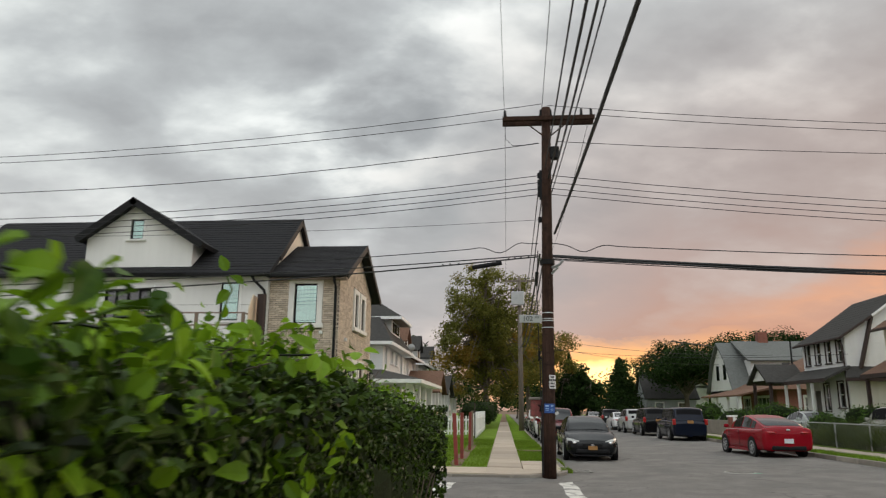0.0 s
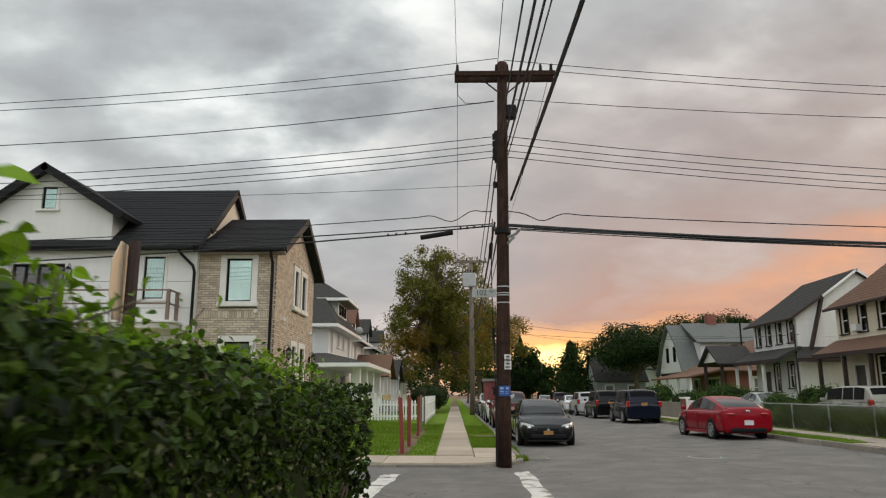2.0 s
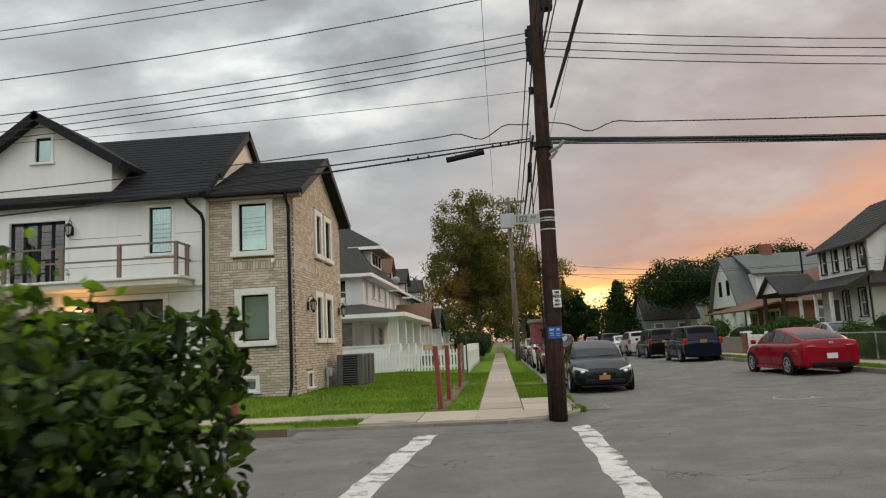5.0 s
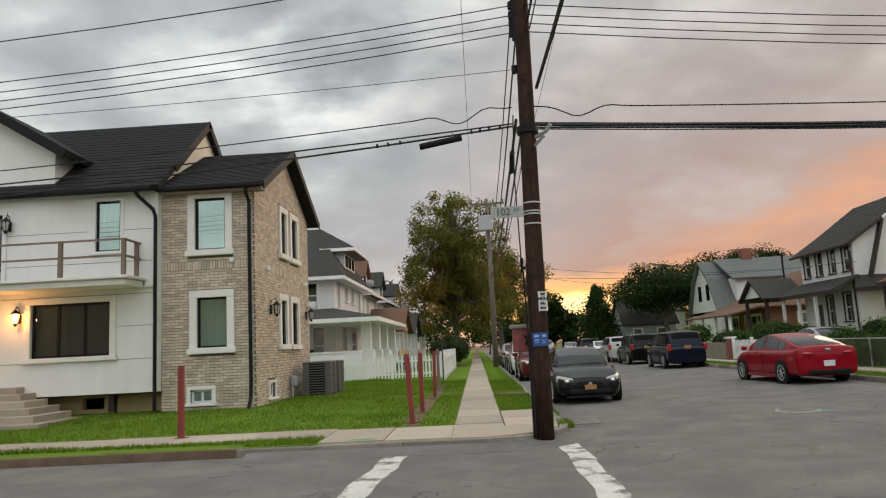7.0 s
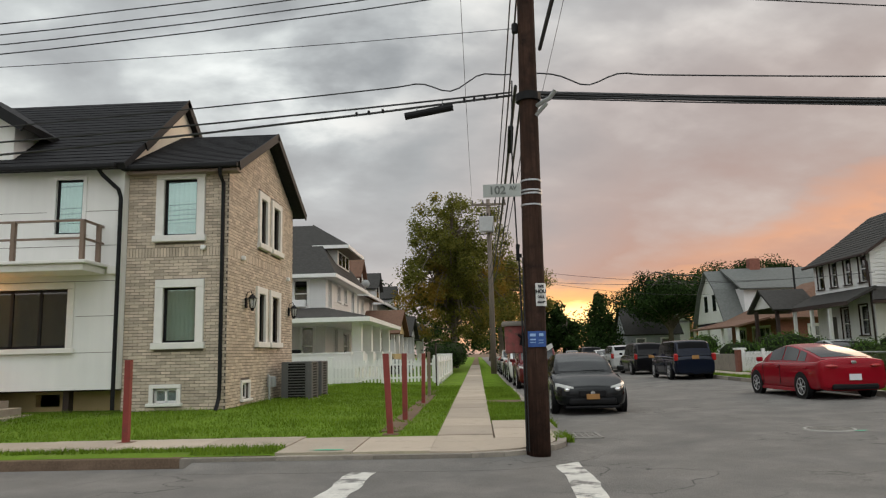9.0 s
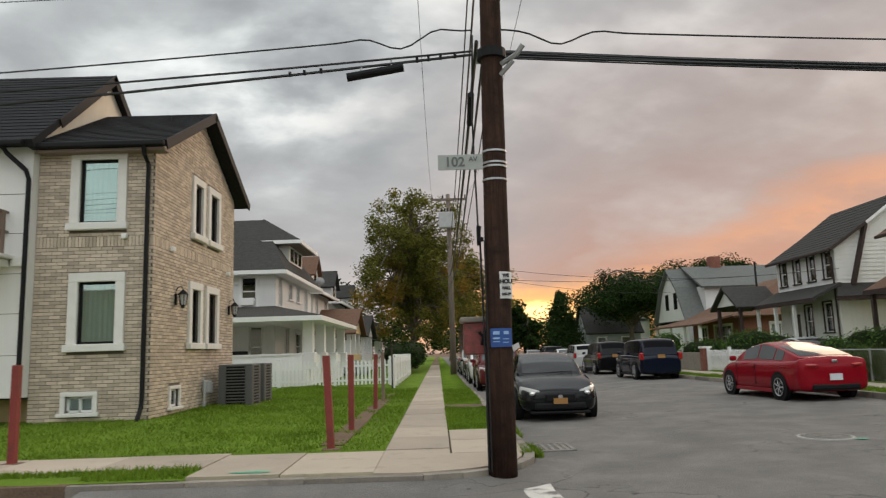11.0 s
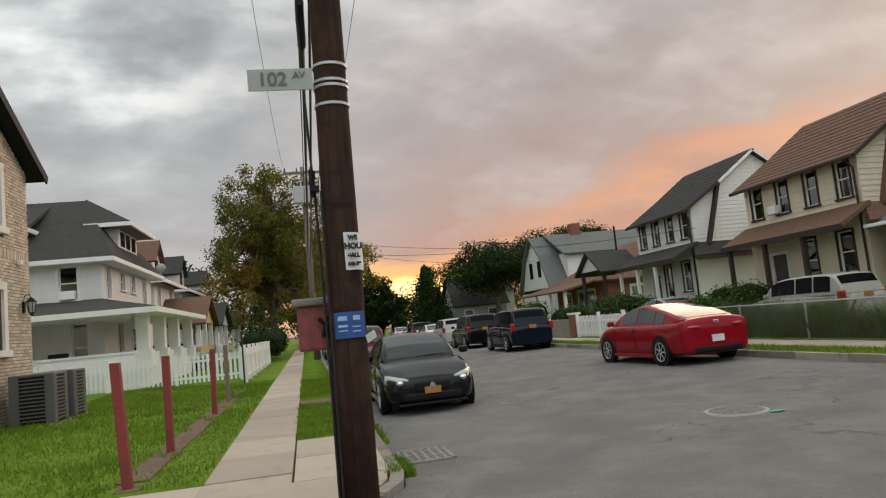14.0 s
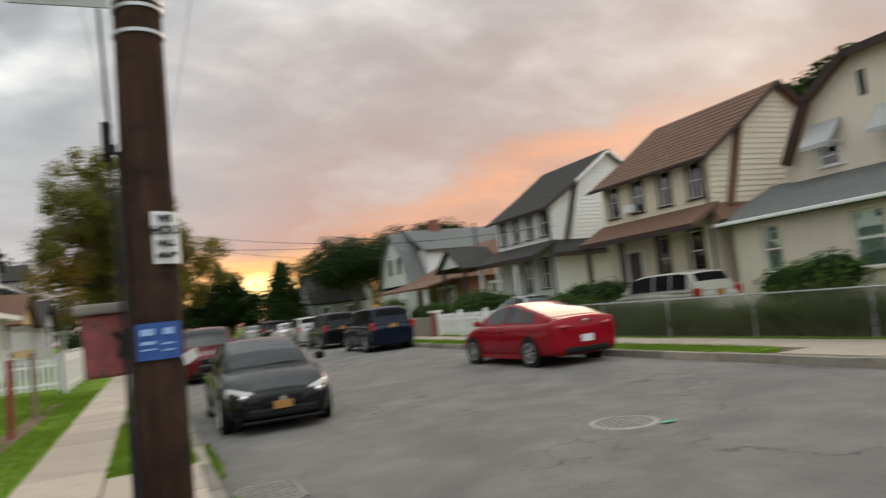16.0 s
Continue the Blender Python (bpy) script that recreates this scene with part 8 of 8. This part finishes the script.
part("dormer_eave", join(B(-13.1, -9.7, 42.75, 42.85, 7.0, 7.18), B(-9.75, -9.65, 42.8, 44.4, 7.0, 7.18)), WHITETRIM, hp)
for y in (46.1, 47.1, 48.2):
    part("dormer_window", B(-6.77, -6.7, y - 0.6, y, 6.5, 7.15), CARGLASS, hp)
part("dormer_window", B(-11.6, -10.9, 43.27, 43.32, 6.3, 7.0), CARGLASS, hp)
part("porch_floor", B(-16, PX + 0.2, PY0 - 1.0, PY1, 0.2, 1.0, bevel=0.02), SIDING, hp)
part("porch_parapet", join(B(PX, PX + 0.15, PY0, PY1, 1.0, 1.62), B(-16, PX, PY0 - 0.95, PY0 - 0.8, 1.0, 1.62), B(-16, PX + 0.05, PY0 - 1.0, PY0 - 0.75, 1.62, 1.7)), WHITETRIM, hp)
for y in (PY0, PY0 + 3.2, PY0 + 6.4, PY1 - 0.3):
    col = part("porch_column", join(B(PX - 0.1, PX + 0.35, y - 0.2, y + 0.25, 1.7, 3.05, bevel=0.03), B(PX - 0.2, PX + 0.45, y - 0.3, y + 0.35, 1.0, 1.72, bevel=0.03)), WHITETRIM, hp)
part("porch_column", B(-15.5, -15.1, PY0 - 0.95, PY0 - 0.55, 1.0, 3.05, bevel=0.03), WHITETRIM, hp)
pz0, pz1 = 3.25, 3.95
for q in ([(PX + 0.9, PY0 - 1.5, pz0), (PX + 0.9, PY1 + 0.7, pz0), (HWX, PY1 - 1, pz1), (HWX, NY, pz1)], [(-16.5, PY0 - 1.5, pz0), (PX + 0.9, PY0 - 1.5, pz0), (HWX, NY, pz1), (-16.5, NY, pz1)]):
    part("porch_roof", slab(bmesh.new(), q, 0.12), SHINGLE_GREY, hp)
part("porch_eave", join(B(PX + 0.8, PX + 0.95, PY0 - 1.55, PY1 + 0.7, pz0 - 0.22, pz0 - 0.02), B(-16.5, PX + 0.8, PY0 - 1.55, PY0 - 1.45, pz0 - 0.22, pz0 - 0.02)), WHITETRIM, hp)
part("porch_ceiling", B(-16.4, PX + 0.8, PY0 - 1.4, PY1 + 0.6, pz0 - 0.21, pz0 - 0.18), WHITETRIM, hp)
for x in (-13.2, -11.0, -9.9, -7.6):
    ch = thing("porch_chair", (x, 39.6, 1.0), "dark porch chair seen over the parapet", "chair", "porch chairs")
    part("backrest", B(x - 0.35, x + 0.35, 39.15, 39.25, 1.4, 1.86, bevel=0.05), PLASTIC, ch)
    part("seat", B(x - 0.33, x + 0.33, 39.25, 39.75, 1.4, 1.5, bevel=0.03), PLASTIC, ch)
    for sx in (-0.3, 0.3):
        part("leg", B(x + sx - 0.03, x + sx + 0.03, 39.2, 39.26, 1.0, 1.45), PLASTIC, ch)
        part("leg", B(x + sx - 0.03, x + sx + 0.03, 39.68, 39.74, 1.0, 1.45), PLASTIC, ch)


def row_house(y0, y1, x, eave, wallmat, roofmat, label, porchmat, seed):
    th = thing("house", (x, y0, 0.3), label, "house", "row of houses beyond the porch")
    wins = [(y0 + 1, y0 + 1.8, eave - 1.6, eave - 0.3), (y1 - 1.8, y1 - 1, eave - 1.6, eave - 0.3), (y0 + 1.2, y0 + 2.2, 1.2, 2.7), (y1 - 2.2, y1 - 1.2, 0.6, 2.7)]
    part("front_wall", wall(bmesh.new(), "x", x, -0.2, y0, y1, 0.2, eave, wins), wallmat, th)
    part("side_wall", wall(bmesh.new(), "y", y0, 0.2, x - 9, x - 0.2, 0.2, eave, [(x - 1.6, x - 0.9, eave - 1.6, eave - 0.3)]), wallmat, th)
    part("side_wall", join(B(x - 9, x - 0.2, y1 - 0.2, y1, 0.2, eave), B(x - 9.2, x - 9, y0, y1, 0.2, eave)), wallmat, th)
    for u in wins:
        window(th, "x", x, 1, *u, trim=0.09, depth=0.05)
    window(th, "y", y0, -1, x - 1.6, x - 0.9, eave - 1.6, eave - 0.3, trim=0.09, depth=0.05)
    part("room_shade_lining", B(x - 1.6, x - 1.5, y0 + 0.3, y1 - 0.3, 0.3, eave), ROOM_SHADE, th)
    ym = (y0 + y1) / 2
    for q in ([(x + 0.7, y0 - 0.5, eave), (x + 0.7, y1 + 0.5, eave), (x - 4.5, ym + 0.5, eave + 2.4), (x - 4.5, ym - 0.5, eave + 2.4)], [(x - 9.5, y0 - 0.5, eave), (x + 0.7, y0 - 0.5, eave), (x - 4.5, ym - 0.5, eave + 2.4)], [(x - 9.5, y1 + 0.5, eave), (x + 0.7, y1 + 0.5, eave), (x - 4.5, ym + 0.5, eave + 2.4)], [(x - 9.5, y0 - 0.5, eave), (x - 9.5, y1 + 0.5, eave), (x - 4.5, ym, eave + 2.4)]):
        part("roof_slope", slab(bmesh.new(), q, 0.14), roofmat, th)
    part("eave_board", join(B(x + 0.62, x + 0.74, y0 - 0.5, y1 + 0.5, eave - 0.2, eave - 0.02), B(x - 9.5, x + 0.62, y0 - 0.55, y0 - 0.45, eave - 0.2, eave - 0.02)), WHITETRIM, th)
    # gabled dormer to the street
    part("dormer", prism(bmesh.new(), [(ym - 1.3, eave + 0.3), (ym + 1.3, eave + 0.3), (ym + 1.3, eave + 1.4), (ym, eave + 2.5), (ym - 1.3, eave + 1.4)], "x", x - 3, x - 0.4), wallmat, th)
    part("dormer_roof", join(slab(bmesh.new(), [(x - 0.1, ym - 1.6, eave + 1.3), (x - 4, ym - 1.6, eave + 1.3), (x - 4, ym, eave + 2.7), (x - 0.1, ym, eave + 2.7)], 0.12), slab(bmesh.new(), [(x - 0.1, ym + 1.6, eave + 1.3), (x - 4, ym + 1.6, eave + 1.3), (x - 4, ym, eave + 2.7), (x - 0.1, ym, eave + 2.7)], 0.12)), roofmat, th)
    part("dormer_window", B(x - 0.42, x - 0.37, ym - 0.4, ym + 0.4, eave + 0.6, eave + 1.5), CARGLASS, th)
    part("porch", join(B(x, x + 2.3, y0 + 0.3, y1 - 0.3, 0.2, 0.9), B(x + 2.1, x + 2.3, y0 + 0.3, y1 - 0.3, 0.9, 1.6)), YELLOWWALL if seed == 3 else wallmat, th)
    for yy in (y0 + 0.5, ym, y1 - 0.5):
        part("porch_post", B(x + 2.05, x + 2.3, yy - 0.15, yy + 0.15, 1.6, 3.0), WHITETRIM, th)
    part("porch_gable", prism(bmesh.new(), [(y0 + 0.1, 3.0), (y1 - 0.1, 3.0), (ym, 4.5)], "x", x + 2.2, x + 2.35), YELLOWWALL if seed == 3 else wallmat, th)
    part("porch_roof", join(slab(bmesh.new(), [(x, y0 - 0.2, 2.95), (x + 2.7, y0 - 0.2, 2.95), (x + 2.7, ym, 4.65), (x, ym, 4.65)], 0.12), slab(bmesh.new(), [(x, y1 + 0.2, 2.95), (x + 2.7, y1 + 0.2, 2.95), (x + 2.7, ym, 4.65), (x, ym, 4.65)], 0.12)), porchmat, th)
    return th


row_house(53.5, 60, -7.0, 5.6, SIDING, SHINGLE_BROWN, "white house with brown roof and gabled dormer", SHINGLE_BROWN, 3)
row_house(62, 69, -7.0, 5.6, SIDING, SHINGLE_GREY, "white house with dark dormer roof", SHINGLE_GREY, 4)
row_house(78, 85, -7.4, 6.0, SIDING, SHINGLE_GREY, "pale grey house beyond the tree", SHINGLE_GREY, 5)
dish = thing("satellite_dish", (-6.6, 53.8, 5.9), "grey satellite dish on the eave", "satellite dish")
tmp = bmesh.new()
bmesh.ops.create_uvsphere(tmp, u_segments=16, v_segments=8, radius=0.4)
bmesh.ops.delete(tmp, geom=[v for v in tmp.verts if v.co.z > -0.18], context="VERTS")
bm = bmesh.new()
merge(bm, tmp, Matrix.Translation((-6.5, 53.6, 6.3)) @ Matrix.Rotation(radians(-70), 4, "X"))
part("bowl", bm, GREYBOX, dish)
part("stand", T([(-6.6, 53.9, 5.7), (-6.55, 53.75, 6.2)], 0.03, 6), GREYBOX, dish)
car((-3.4, 52.2, 0.2), 90, PEARL, "pale sport utility car in a driveway behind the fence", SUV)

# ---- fences and driveway cars across the street ----
TAUPE = car_paint("warm_silver_paint", (0.36, 0.35, 0.31))
cf = thing("chain_link_fence", (13.72, 19.0, 0.28), "low grey chain-link fence with steel posts", "fence")
bm = bmesh.new()
for k in range(150):
    y = 18.9 + k * 0.09
    if y < 32.4:
        for s in (1, -1):
            ya, yb = (y, y + 0.9) if s > 0 else (y + 0.9, y)
            a, b = (13.72, ya, 0.3), (13.72, yb, 1.2)
            bm.faces.new([bm.verts.new(p) for p in ((13.72, ya, 0.3), (13.72, ya + 0.006, 0.3), (13.72, yb + 0.006, 1.2), (13.72, yb, 1.2))])
part("mesh", bm, STEEL, cf, kind="stuff")
part("top_rail", T([(13.72, 18.9, 1.22), (13.72, 33.0, 1.24)], 0.022, 6), STEEL, cf)
for k in range(6):
    part("fence_post", T([(13.72, 18.9 + 2.8 * k, 0.2), (13.72, 18.9 + 2.8 * k, 1.28)], 0.03, 8), STEEL, cf)
picket_fence("x", 13.75, 35.5, 43.0, 0.28, "white picket fence in front of the white house", h=1.0, gap=0.17)
gp = thing("gate_pier", (13.75, 43.4, 0.28), "brick gate pier with pale cap", "pier")
part("pier", B(13.55, 13.95, 43.2, 43.6, 0.2, 1.35, bevel=0.01), REDBRICK, gp)
part("cap", B(13.5, 14.0, 43.15, 43.65, 1.35, 1.45, bevel=0.02), STONE, gp)
gw = thing("garden_wall", (13.75, 46.5, 0.28), "low brownish concrete garden wall", "wall")
part("wall", B(13.62, 13.88, 43.65, 50, 0.2, 1.15, bevel=0.01), KERB, gw)
car((16.6, 36.9, 0.28), 0, PEARL, "pale silver sedan in a driveway behind the fence", SEDAN)
car((16.6, 33.2, 0.25), 184, TAUPE, "pale sport utility car in the garden drive", BOXY)
